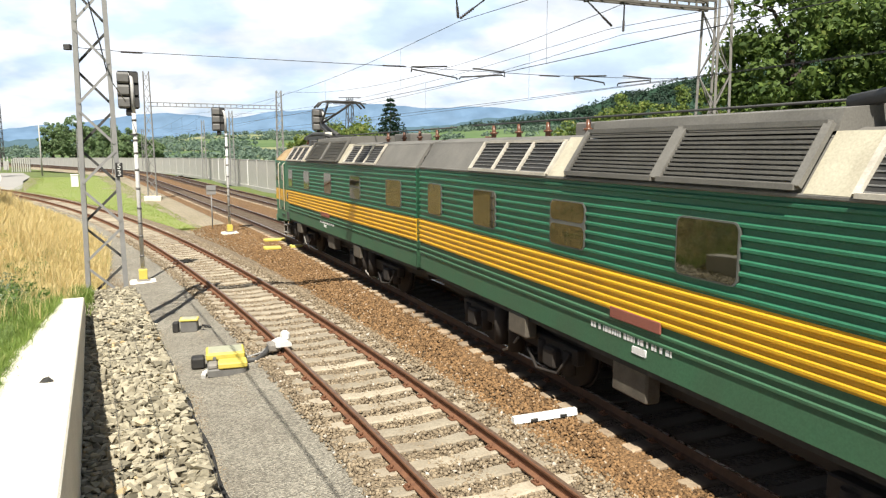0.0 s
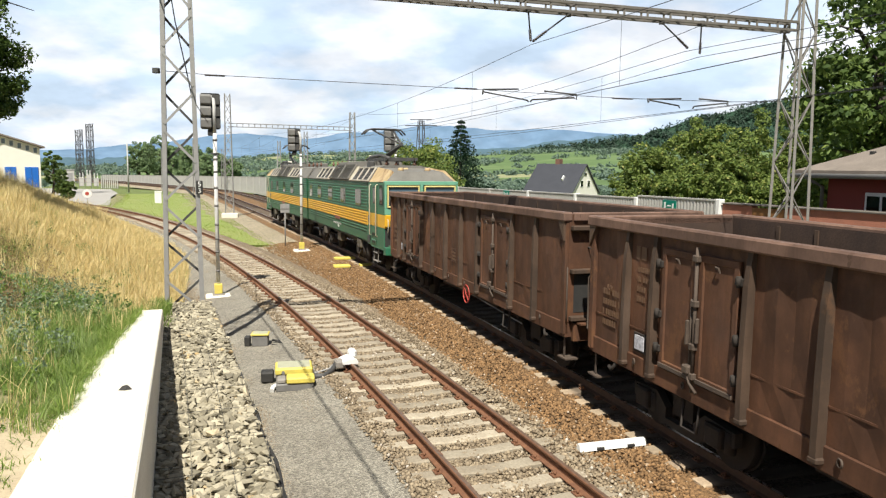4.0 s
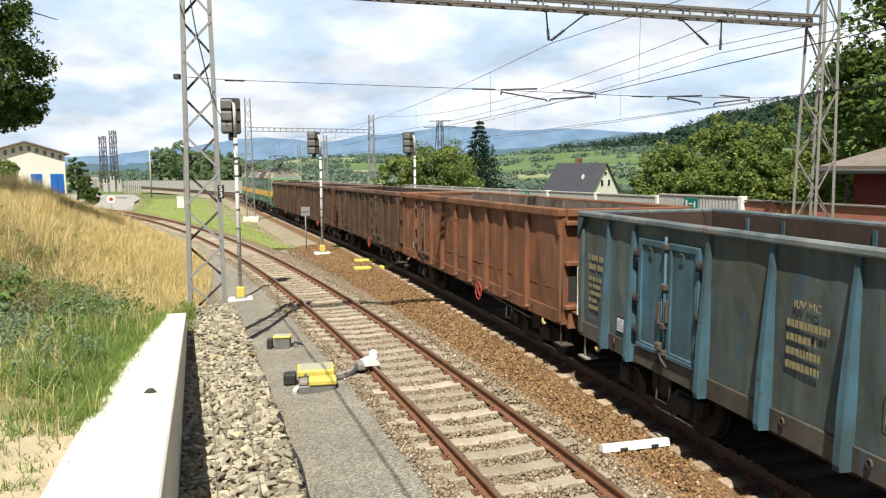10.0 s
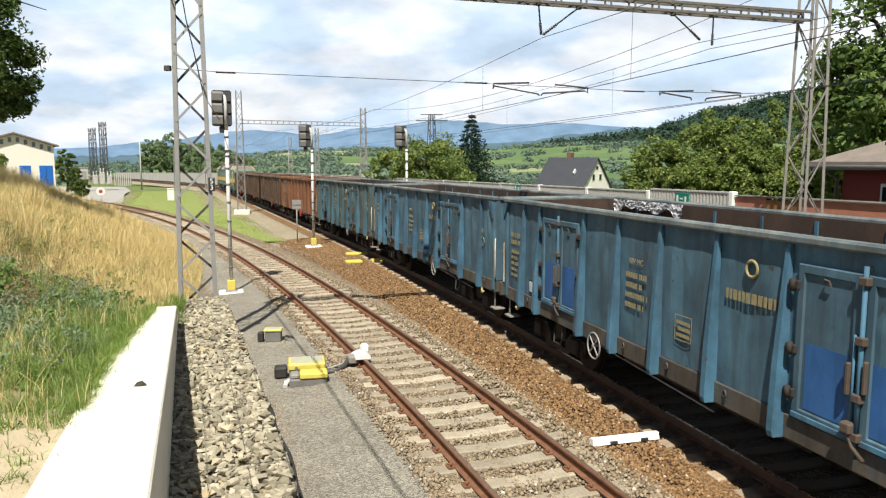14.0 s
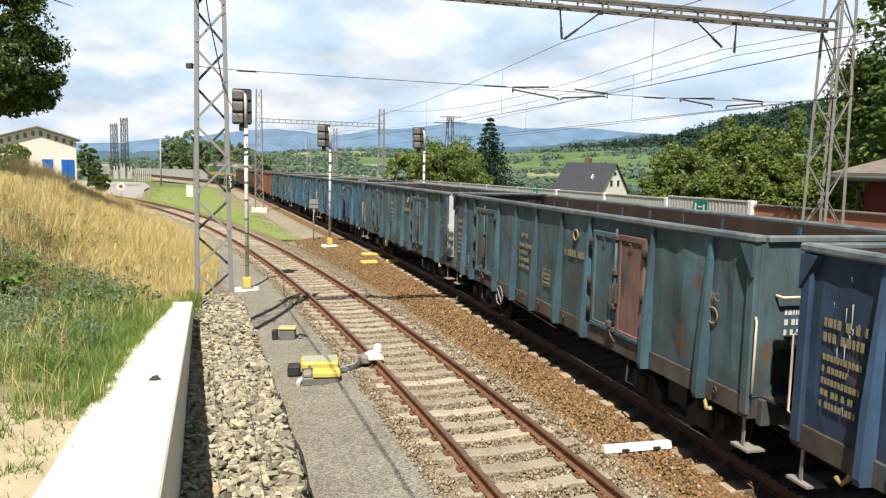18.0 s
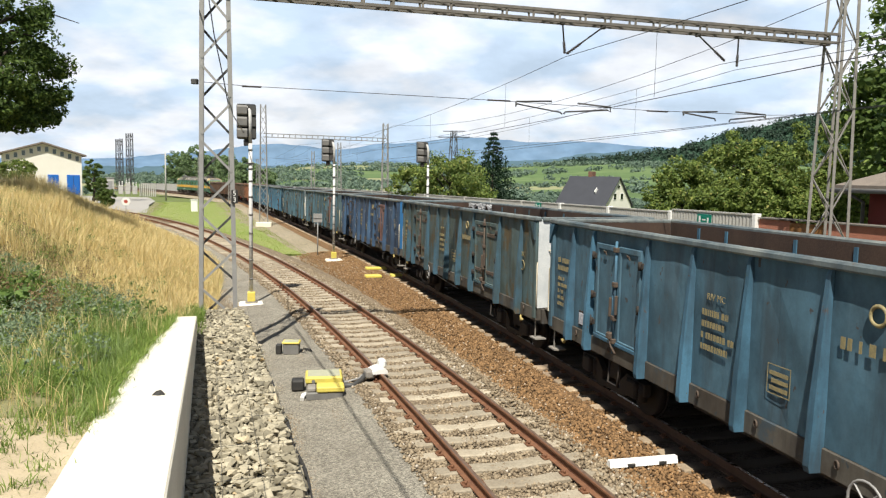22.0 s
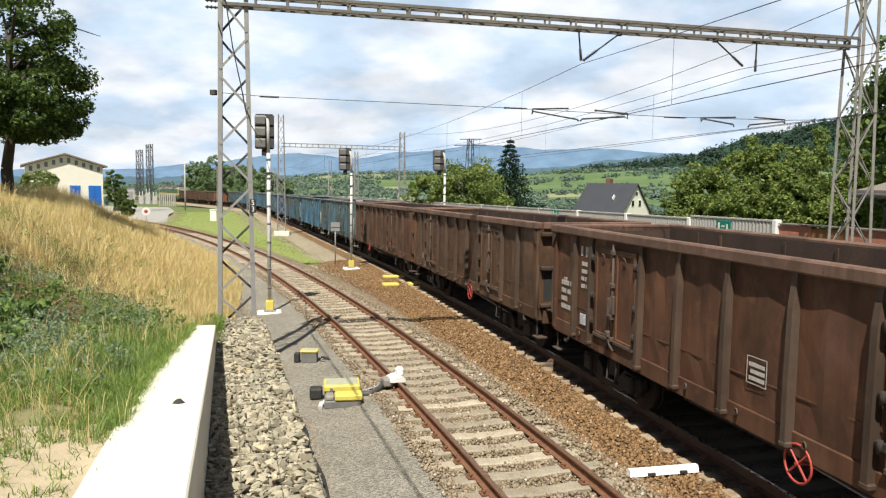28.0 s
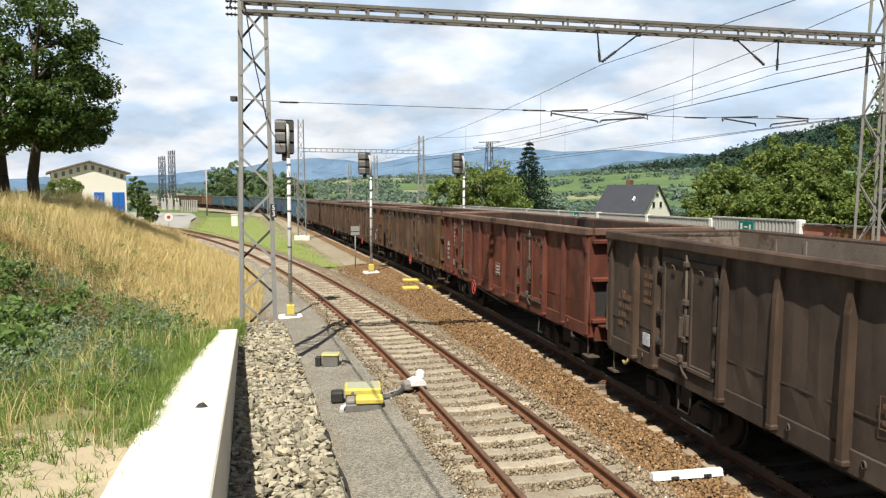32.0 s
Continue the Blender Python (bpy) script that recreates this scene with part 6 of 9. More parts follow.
                part("grille_slat", Mesh().bar(pt(u0 + 0.06, q, 0.03), pt(u1 - 0.06, q, 0.03), 0.045, 0.03), P_ROOF, gr)
        for u0, u1 in ((6.36, 6.88), (11.26, 11.78)):
            part("roof_end_panel", slope(u0, u1, W + 0.035, 3.60, 1.10, 4.20, 0.04), P_CREAM2, root, "cream sloping panel")
        # cream corner piece over the cab
        part("cab_cornice", Mesh().add([(X(3.55), sg * W, 3.565), (X(1.05), sg * W, 3.6), (X(1.3), sg * 1.07, 4.03), (X(3.3), sg * 1.07, 4.16), (X(3.55), sg * (W - 0.1), 3.5), (X(1.05), sg * (W - 0.1), 3.5), (X(1.3), sg * 0.95, 3.9), (X(3.3), sg * 0.95, 4.0)],
             [(0, 1, 2, 3), (7, 6, 5, 4), (0, 4, 5, 1), (1, 5, 6, 2), (2, 6, 7, 3), (3, 7, 4, 0)]), P_CREAM, root)
        # cab side
        m = Mesh()
        bx(m, 0.95, 3.54, sg * (W - 0.1), sg * W, 2.343, 3.56)
        part("cab_side", m, P_GREEN, root)
        part("cab_band", bx(Mesh(), 0.95, 3.54, sg * (W - 0.1), sg * (W + 0.002), 1.85, 2.34), P_YELLOW, root)
        part("cab_skirt", bx(Mesh(), 1.0, 3.54, sg * (W - 0.1), sg * W, 1.05, 1.847), P_GREEN, root)
        dr = part("cab_door", bx(Mesh(), 2.05, 2.85, sg * (W - 0.02), sg * (W + 0.018), 2.35, 3.48), P_GREEN, root)
        part("door_lower", bx(Mesh(), 2.05, 2.85, sg * (W - 0.02), sg * (W + 0.018), 1.85, 2.345), P_YELLOW, dr)
        part("door_foot", bx(Mesh(), 2.05, 2.85, sg * (W - 0.02), sg * (W + 0.018), 1.46, 1.845), P_GREEN, dr)
        part("door_glass", bx(Mesh(), 2.2, 2.62, sg * W, sg * (W + 0.028), 2.72, 3.4, 0.02), G_DARK, dr)
        part("door_recess", bx(Mesh(), 2.0, 2.9, sg * (W - 0.02), sg * (W + 0.008), 1.44, 3.52), P_GREEN2, dr)
        part("door_handle", Mesh().rod((X(2.15), sg * (W + 0.05), 2.02), (X(2.32), sg * (W + 0.05), 2.02), 0.015), M_RAILING, dr)
        for u in (1.96, 2.94):
            part("hand_rail", Mesh().tube([(X(u), sg * W, 1.46), (X(u), sg * (W + 0.08), 1.5), (X(u), sg * (W + 0.08), 3.44), (X(u), sg * W, 3.48)], 0.02), M_RAILING, root)
        sw = part("cab_window", Mesh().add([(X(1.62), sg * (W - 0.01), 2.72), (X(1.12), sg * (W - 0.01), 2.72), (X(1.22), sg * (W - 0.01), 3.46), (X(1.62), sg * (W - 0.01), 3.46), (X(1.62), sg * (W + 0.02), 2.72), (X(1.12), sg * (W + 0.02), 2.72), (X(1.22), sg * (W + 0.02), 3.46), (X(1.62), sg * (W + 0.02), 3.46)], [(0, 1, 2, 3), (7, 6, 5, 4), (0, 4, 5, 1), (1, 5, 6, 2), (2, 6, 7, 3), (3, 7, 4, 0)]), M_BLACK, root)
        part("pane", Mesh().add([(X(1.58), sg * (W + 0.026), 2.77), (X(1.18), sg * (W + 0.026), 2.77), (X(1.26), sg * (W + 0.026), 3.41), (X(1.58), sg * (W + 0.026), 3.41)], [(0, 1, 2, 3)]), G_DARK, sw)
        # steps let into the skirt, ladder, signs, boxes
        for z in (1.52, 1.22):
            st = part("step_recess", bx(Mesh(), 2.1, 2.8, sg * (W - 0.05), sg * (W + 0.022), z - 0.09, z + 0.1, 0.03), P_GREEN2, root)
            part("recess_opening", bx(Mesh(), 2.2, 2.7, sg * (W - 0.05), sg * (W + 0.028), z - 0.045, z + 0.06, 0.02), M_BLACK, st)
        m = Mesh()
        for u in (2.1, 2.75):
            m.bar((X(u), sg * (W - 0.1), 1.1), (X(u), sg * (W - 0.05), 0.42), 0.05, 0.02)
        for z in (0.45, 0.78):
            bx(m, 2.1, 2.75, sg * (W - 0.22), sg * (W - 0.02), z, z + 0.03)
        part("ladder", m, M_STEPS, root, "dusty steel cab ladder")
        em = part("cast_emblem", bx(Mesh(), 3.22, 3.44, sg * W, sg * (W + 0.02), 1.96, 2.24), M_DARKSTEEL, root, "dark square cast plate with a ring")
        part("emblem_ring", Mesh().ring((X(3.33), sg * (W + 0.02), 2.1), (0, 1, 0), 0.075, 0.012, 18, 5), M_STEEL, em)
        part("data_panel", bx(Mesh(), 3.1, 3.55, sg * W, sg * (W + 0.012), 1.1, 1.42), M_DARKSTEEL, root)
        part("number_plate", bx(Mesh(), 8.9, 10.0, sg * (W + 0.01), sg * (W + 0.04), 1.70, 1.86), M_PLATE, root, "red brown cast plate")
        part("white_label", bx(Mesh(), 9.2, 9.5, sg * W, sg * (W + 0.012), 1.32, 1.42), M_WHITE, root)
        part("cab_step_board", bx(Mesh(), 1.0, 3.0, sg * (W - 0.15), sg * (W + 0.01), 1.0, 1.048), P_GREEN2, root)
        # boxes under the frame
        part("equipment_box", bx(Mesh(), 9.3, 10.1, sg * 1.12, sg * 1.36, 0.62, 1.1, 0.03), M_BOXES, root)
        for u in (5.2, 12.9):
            part("sand_box", bx(Mesh(), u - 0.35, u + 0.35, sg * 1.2, sg * 1.44, 0.72, 1.12, 0.04), M_BOXES, root)
            part("sander_pipe", Mesh().tube([(X(u + 0.2), sg * 1.3, 0.62), (X(u + 0.5), sg * 1.3, 0.35), (X(u + 0.9), sg * 1.25, 0.2)], 0.025), M_STEPS, root)
        bars_part([(-0.9, 0, 1.8, 0.09)], root, on_left(X(9.6), sg * (W + 0.005), 1.5), M_WHITE, "markings", 5)
    # roof
    part("roof", Mesh().prism([(-1.1, 3.9), (-1.1, 4.14), (-0.7, 4.24), (0.7, 4.24), (1.1, 4.14), (1.1, 3.9)], X(3.3), X(17.9)), P_ROOF, root)
    part("roof_monitor", Mesh().prism([(-1.06, 4.2), (-1.0, 4.42), (-0.5, 4.47), (0.5, 4.47), (1.0, 4.42), (1.06, 4.2)], X(6.9), X(11.25)), P_ROOF, root)
    part("cab_roof", Mesh().add([(X(1.0), -1.36, 3.6), (X(1.0), 1.36, 3.6), (X(1.25), 0.96, 3.98), (X(3.32), 0.96, 4.13), (X(3.32), -0.96, 4.13), (X(1.25), -0.96, 3.98), (X(3.32), -1.36, 3.6), (X(3.32), 1.36, 3.6)],
         [(0, 1, 2, 5), (5, 2, 3, 4), (0, 5, 4, 6), (1, 7, 3, 2), (0, 6, 7, 1), (6, 4, 3, 7)]), P_ROOF, root)
    for u, y in ((1.9, 0.55), (1.9, -0.55), (2.7, 0.1)):
        part("roof_fan_cap", Mesh().rod((X(u), y, 3.98), (X(u), y, 4.14), 0.13, 0.09, 12), P_CREAM, root)
    # core, end walls, cab front
    part("body_core", Mesh().box(min(X(1.1), X(17.7)), max(X(1.1), X(17.7)), -1.38, 1.38, 1.05, 3.5), M_BLACK, root)
    part("inner_end", Mesh().bevel_box(min(X(17.84), X(17.9)), max(X(17.84), X(17.9)), -W, W, 1.16, 3.56, 0.01), P_GREEN2, root)
    part("gangway_bellows", Mesh().bevel_box(min(X(17.8), X(18.02)), max(X(17.8), X(18.02)), -1.25, 1.25, 1.2, 3.85, 0.03), M_BLACK, root)
    bx(cf := Mesh(), 0.9, 1.1, -W, W, 2.36, 2.60)
    bx(cf, 0.9, 1.1, -W, W, 3.48, 3.62)
    for y0, y1 in ((-W, -W + 0.08), (-0.06, 0.06), (W - 0.08, W)):
        bx(cf, 0.9, 1.1, y0, y1, 2.6, 3.48)
    part("cab_front", cf, P_PALE, root)
    part("front_band", bx(Mesh(), 0.88, 1.1, -W, W, 1.9, 2.357, 0.03), P_YELLOW, root)
    part("front_skirt", bx(Mesh(), 0.98, 1.15, -W + 0.02, W - 0.02, 1.05, 1.897, 0.03), M_BLACK, root)
    part("front_grate", bx(Mesh(), 0.88, 0.98, -1.2, 1.2, 1.3, 1.36, 0.01), M_BOXES, root)
    for sg in (1, -1):
        y0, y1 = sg * 0.1, sg * (W - 0.1)
        fr = Mesh()
        bx(fr, 0.86, 0.95, y0, y1, 2.63, 2.685)
        bx(fr, 0.86, 0.95, y0, y1, 3.4, 3.455)
        bx(fr, 0.86, 0.95, y0, y0 + sg * 0.05, 2.685, 3.4)
        bx(fr, 0.86, 0.95, y1 - sg * 0.05, y1, 2.685, 3.4)
        ws = part("windscreen", fr, P_WFRAME, root, "pale yellow framed windscreen")
        part("pane", bx(Mesh(), 0.92, 0.96, y0 + sg * 0.06, y1 - sg * 0.06, 2.66, 3.42, 0.005), G_SKY, ws)
        part("wiper", Mesh().rod((X(0.84), sg * 0.75, 2.55), (X(0.84), sg * 0.5, 3.1), 0.012, seg=5), M_BLACK, ws)
        part("head_lamp", Mesh().rod((X(1.0), sg * 1.05, 1.62), (X(0.93), sg * 1.05, 1.62), 0.11, seg=14), M_STEEL, root)
        part("front_rail", Mesh().tube([(X(0.9), sg * 1.35, 1.7), (X(0.82), sg * 1.35, 1.75), (X(0.82), sg * 1.35, 2.15), (X(0.9), sg * 1.35, 2.2)], 0.018), M_RAILING, root)
        part("front_step_rail", Mesh().tube([(X(0.9), sg * 0.5, 2.5), (X(0.83), sg * 0.5, 2.47), (X(0.83), sg * 1.1, 2.47), (X(0.9), sg * 1.1, 2.5)], 0.018), M_BLACK, root)
        bf = part("buffer", Mesh().rod((X(0.9), sg * 0.875, 1.05), (X(0.35), sg * 0.875, 1.05), 0.1, seg=12), M_BLACK, root)
        part("buffer_head", Mesh().rod((X(0.35), sg * 0.875, 1.05), (X(0.31), sg * 0.875, 1.05), 0.24, seg=16), M_BLACK, bf)
        part("corner_box", bx(Mesh(), 0.75, 1.12, sg * 1.1, sg * W, 0.84, 1.14, 0.02), P_GREEN, root)
        part("rail_guard", bx(Mesh(), 0.9, 0.98, sg * 0.98, sg * 1.12, 0.2, 0.85, 0.02), M_UNDER, root)
    bxm = Mesh()
    part("buffer_beam", bx(bxm, 0.85, 1.05, -1.3, 1.3, 0.8, 1.2, 0.02), P_GREEN2, root)
    part("emblem", Mesh().rod((X(0.875), 0, 2.13), (X(0.87), 0, 2.13), 0.14, seg=20), glass_material("blue enamel", (0.03, 0.04, 0.22), 0.3), root)
    # pantograph, raised
    pg = part("pantograph", Mesh().bar((X(3.5), 0.6, 4.5), (X(6.6), 0.6, 4.5), 0.13, 0.13).bar((X(3.5), -0.6, 4.5), (X(6.6), -0.6, 4.5), 0.13, 0.13).bar((X(6.4), -0.7, 4.5), (X(6.4), 0.7, 4.5), 0.13, 0.13).bar((X(3.7), -0.7, 4.5), (X(3.7), 0.7, 4.5), 0.13, 0.13), M_DARKSTEEL, root, "dark steel pantograph raised to the wire")
    part("lower_arm", Mesh().rod((X(6.2), 0, 4.55), (X(3.65), 0, 5.12), 0.11, 0.08).rod((X(6.3), 0.25, 4.5), (X(3.7), 0.05, 5.05), 0.04), M_DARKSTEEL, pg)
    part("upper_arm", Mesh().rod((X(3.65), 0, 5.12), (X(6.35), 0.45, 5.78), 0.045).rod((X(3.65), 0, 5.12), (X(6.35), -0.45, 5.78), 0.045).rod((X(5.1), 0.25, 5.47), (X(5.1), -0.25, 5.47), 0.03).rod((X(4.4), 0.12, 5.3), (X(5.1), -0.25, 5.47), 0.02), M_DARKSTEEL, pg)
    hd = Mesh()
    for u in (6.2, 6.65):
        hd.tube([(X(u), -0.95, 5.62), (X(u), -0.75, 5.82), (X(u), -0.55, 5.86), (X(u), 0.55, 5.86), (X(u), 0.75, 5.82), (X(u), 0.95, 5.62)], 0.038)
    hd.rod((X(6.2), 0.45, 5.8), (X(6.65), 0.45, 5.8), 0.02).rod((X(6.2), -0.45, 5.8), (X(6.65), -0.45, 5.8), 0.02)
    part("collector_head", hd, M_DARKSTEEL, pg)
    for u, y in ((3.7, 0.6), (3.7, -0.6), (6.4, 0.6), (6.4, -0.6)):
        part("insulator", Mesh().rod((X(u), y, 4.15), (X(u), y, 4.47), 0.07, 0.05, 10).rod((X(u), y, 4.28), (X(u), y, 4.32), 0.1, seg=10), M_INS, pg)
    for u in (12.6, 14.0, 15.2, 16.4):
        part("roof_insulator", Mesh().rod((X(u), 0.25, 4.2), (X(u), 0.25, 4.52), 0.06, 0.04, 10).rod((X(u), 0.25, 4.33), (X(u), 0.25, 4.37), 0.09, seg=10), M_INS, root)
    part("roof_bus_bar", Mesh().rod((X(5.5), 0.25, 4.55), (X(17.6), 0.25, 4.55), 0.018, seg=6), M_DARKSTEEL, root)
    part("roof_box", bx(Mesh(), 12.2, 13.6, -0.8, -0.1, 4.2, 4.5, 0.03), P_ROOF, root)
    part("roof_resistor", Mesh().rod((X(6.55), 0.5, 4.2), (X(6.55), 0.5, 4.7), 0.16, 0.13, 12), P_FRAME, root)
    part("roof_pipe", Mesh().tube([(X(7.2), 0.55, 4.5), (X(6.2), 0.6, 4.62), (X(4.6), 0.6, 4.66), (X(3.2), 0.6, 4.5)], 0.08, 8), M_DARKSTEEL, root)
    part("roof_valve", bx(Mesh(), 5.2, 5.7, 0.7, 0.95, 4.15, 4.42, 0.04), M_DARKSTEEL, root)
    # bogies and wheels
    for u in (4.35, 13.6):
        m = Mesh()
        for sg in (1, -1):
            m.bevel_box(-2.3, 2.3, sg * 1.1 - 0.08, sg * 1.1 + 0.08, 0.55, 0.82, 0.02)
            for ax in (-1.6, 1.6):
                m.bevel_box(ax - 0.2, ax + 0.2, sg * 1.1 - 0.05, sg * 1.1 + 0.22, 0.38, 0.72, 0.04)
                for o in (-0.42, 0.42):
                    m.rod((ax + o, sg * 1.15, 0.35), (ax + o, sg * 1.15, 0.75), 0.11, seg=10)
            m.rod((-0.25, sg * 1.2, 0.3), (-0.25, sg * 1.2, 1.0), 0.16, seg=12).rod((0.35, sg * 1.2, 0.3), (0.35, sg * 1.2, 1.0), 0.16, seg=12)
            m.tube([(-2.2, sg * 1.25, 0.75), (-1.9, sg * 1.3, 0.35), (-1.2, sg * 1.3, 0.25), (-0.8, sg * 1.25, 0.5)], 0.03)
        m.box(-0.4, 0.4, -1.05, 1.05, 0.4, 0.9)
        bg_ = part("bogie", m, M_UNDER, root, m=pose(X(u), 0, 0))
        for ax in (-1.6, 1.6):
            w = part("wheelset", LOCO_WHEELS, M_UNDER, bg_)
            w.matrix_parent_inverse = pose(ax, 0, 0.6) @ Matrix.Diagonal((1.3, 1, 1.3, 1))
            WHEELS.append(w)
    part("underframe", Mesh().box(min(X(1.2), X(17.5)), max(X(1.2), X(17.5)), -1.0, 1.0, 0.75, 1.08), M_UNDER, root)
    return root


LOCO_WHEELS = WHEELSET
LOCO = [build_section(1), build_section(-1)]


# ---- overhead line ----
PORTAL = 10.4


def portal_pt(lat, z, s=PORTAL, fore=0.0):
    """A place in the plane of a portal: lateral, height above the near rails, and a step along the track."""
    x, y = along(s + fore, MAIN, lat)
    return Vector((x, y, z))


def channel_mast(lat, s, z0, z1, w0, w1, label, bays, depth=0.24, leg=0.17):
    """Two channel legs laced together on both faces; the far lacing is coloured as shaded."""
    root = thing("portal_mast", label, "mast", group="masts of the overhead line")
    f = lambda sx, z, dy: portal_pt(lat + sx * (w0 + (w1 - w0) * (z - z0) / (z1 - z0)) / 2, z, s, dy)
    for sx in (-1, 1):
        m = Mesh()
        rings = []
        for z in (z0, z1):
            o = f(sx, z, 0)
            u = (portal_pt(lat + 1, z, s) - portal_pt(lat, z, s)) * sx
            w = portal_pt(lat, z, s, 1) - portal_pt(lat, z, s)
            prof = [(0.0, -depth / 2), (0.0, depth / 2), (-leg, depth / 2), (-leg, depth / 2 - 0.015), (-0.012, depth / 2 - 0.015), (-0.012, -depth / 2 + 0.015), (-leg, -depth / 2 + 0.015), (-leg, -depth / 2)]
            rings.append([o + u * a + w * b for a, b in prof])
        part("leg", m.sweep(rings), M_STEEL, root)
    for i in range(bays):
        za, zb = -0.27 + 0.87 * i, 0.44 + 0.87 * i
        for dy, flip in ((-depth / 2 - 0.008, 1 - i % 2), (depth / 2 + 0.008, i % 2)):
            a = f(-0.86 if flip else 0.86, za, dy)
            b = f(0.86 if flip else -0.86, zb, dy)
            # far-face bars take a darker material: their shaded side, put into the colour
            part("lacing_bar", Mesh().bar(a, b, 0.012, 0.055), M_DARKSTEEL if dy > 0 else M_STEEL, root)
    return root


channel_mast(-8.33, PORTAL, -0.5, 9.7, 0.92, 0.64, "grey painted steel lattice mast beside the siding", 11, leg=0.10)


def tower(x, y, z0, z1, a0, a1, turn, label, bays, leg=0.08, mat=None, name="lattice_mast", brace=0.045):
    mat = mat or M_STEEL
    root = thing(name, label, "mast", pose(x, y, z0, 0, 0, turn), group="masts of the overhead line")
    H = z1 - z0
    f = lambda sx, sy, z: Vector((sx * (a0 + (a1 - a0) * z / H) / 2, sy * (a0 + (a1 - a0) * z / H) / 2, z))
    for sx in (-1, 1):
        for sy in (-1, 1):
            part("leg", Mesh().bar(f(sx, sy, 0), f(sx, sy, H), leg, leg), mat, root)
    cor = [(-1, -1), (1, -1), (1, 1), (-1, 1)]
    for i in range(bays):
        za, zb = H * i / bays, H * (i + 1) / bays
        for k in range(4):
            pa, pb = cor[k], cor[(k + 1) % 4]
            if (i + k) % 2:
                pa, pb = pb, pa
            part("brace", Mesh().bar(f(*pa, za), f(*pb, zb), brace, brace), mat, root)
    return root


M_TOWER = material("weathered grey steel", (0.27, 0.26, 0.24), 0.65, 0.2, (0.17, 0.16, 0.145), 5, 0.8, 60, 0.1, rust=(0.16, 0.10, 0.065), rust_at=0.70)
rx, ry = along(PORTAL, MAIN, 9.25)
tower(rx, ry, -0.6, 13.0, 0.86, 0.46, 45 - 19 + 6, "grey steel lattice tower carrying the portal beam", 14, 0.075, M_TOWER, name="portal_tower", brace=0.032)


def portal_beam(s, lat0, lat1, zt, zb, n, label, chord=0.07, depth=0.32):
    root = thing("portal_beam", label, "beam", group="portal beams")
    for dy in (-depth / 2, depth / 2):
        for z in (zt, zb):
            part("chord", Mesh().bar(portal_pt(lat0, z, s, dy), portal_pt(lat1, z, s, dy), chord, chord), M_BEAM, root)
        for i in range(n + 1):
            lat = lat0 + (lat1 - lat0) * i / n
            part("strut", Mesh().bar(portal_pt(lat, zb, s, dy), portal_pt(lat, zt, s, dy), chord * 0.8, 0.03), M_BEAM, root)
    for i in range(n):
        la, lb = lat0 + (lat1 - lat0) * i / n, lat0 + (lat1 - lat0) * (i + 1) / n
        for z in (zt, zb):
            part("lacing_bar", Mesh().bar(portal_pt(la, z, s, -depth / 2 if i % 2 else depth / 2), portal_pt(lb, z, s, depth / 2 if i % 2 else -depth / 2), 0.04, 0.012), M_BEAM, root)
    return root


portal_beam(PORTAL, -8.55, 9.0, 8.41, 8.17, 24, "grey riveted steel lattice beam over the tracks")


def insulator(m, a, b, r=0.045, n=7):
    a, b = Vector(a), Vector(b)
    m.rod(a, b, 0.02, seg=6)
    for k in range(n):
        c = a + (b - a) * (k + 0.5) / n
        d = (b - a).normalized() * 0.018
        m.rod(c - d, c + d, r, r * 0.6, 8)
    return m


M_PORC = material("dark glazed porcelain", (0.05, 0.04, 0.036), 0.3, 0, bump=0)


def hanger(lat_a, za, lat_b, zb, label):
    a, b = portal_pt(lat_a, za), portal_pt(lat_b, zb)
    c = a + (b - a) * 0.62
    root = thing("hanger_rod", label, "hanger", group="hangers under the portal beam")
    part("rod", Mesh().rod(a, c, 0.022, seg=6).bevel_box(-0.07, 0.07, -0.07, 0.07, -0.05, 0.1, 0.01, Matrix.Translation(a)), M_DARKSTEEL, root)
    part("insulator", insulator(Mesh(), c, b), M_PORC, root)


for la, za, lb, zb in ((0.38, 8.15, 0.47, 7.36), (1.55, 8.12, 0.52, 7.36), (4.45, 8.12, 5.35, 7.46), (5.76, 8.15, 5.75, 7.33)):
    hanger(la, za, lb, zb, "steel hanger rod with a ribbed porcelain insulator")
# fixing rope with insulators and registration arms
rope = thing("cross_rope", "thin steel fixing rope with insulators between the masts", "wire")
part("rope", Mesh().tube([portal_pt(-8.6, 6.15), portal_pt(-7.7, 6.11), portal_pt(-1.6, 6.06), portal_pt(3.0, 5.99), portal_pt(6.8, 6.02), portal_pt(8.7, 6.1)], 0.008, 5), M_WIRE, rope)
for a, b, z in ((-7.75, -7.3, 6.1), (-1.64, -1.02, 6.06), (2.97, 3.62, 5.98)):
    part("insulator", insulator(Mesh(), portal_pt(a, z), portal_pt(b, z), 0.026, 6), M_PORC, rope)
part("rope_bracket", Mesh().bevel_box(-0.07, 0.07, -0.06, 0.06, -0.06, 0.06, 0.01, Matrix.Translation(portal_pt(-8.80, 6.15))), M_DARKSTEEL, rope)


def arm(pts, label):
    m = Mesh().tube([portal_pt(a, z, PORTAL, fo) for a, z, fo in pts], 0.022, 6)
    tagged(part("registration_arm", m, M_DARKSTEEL), label, "arm", group="registration arms")


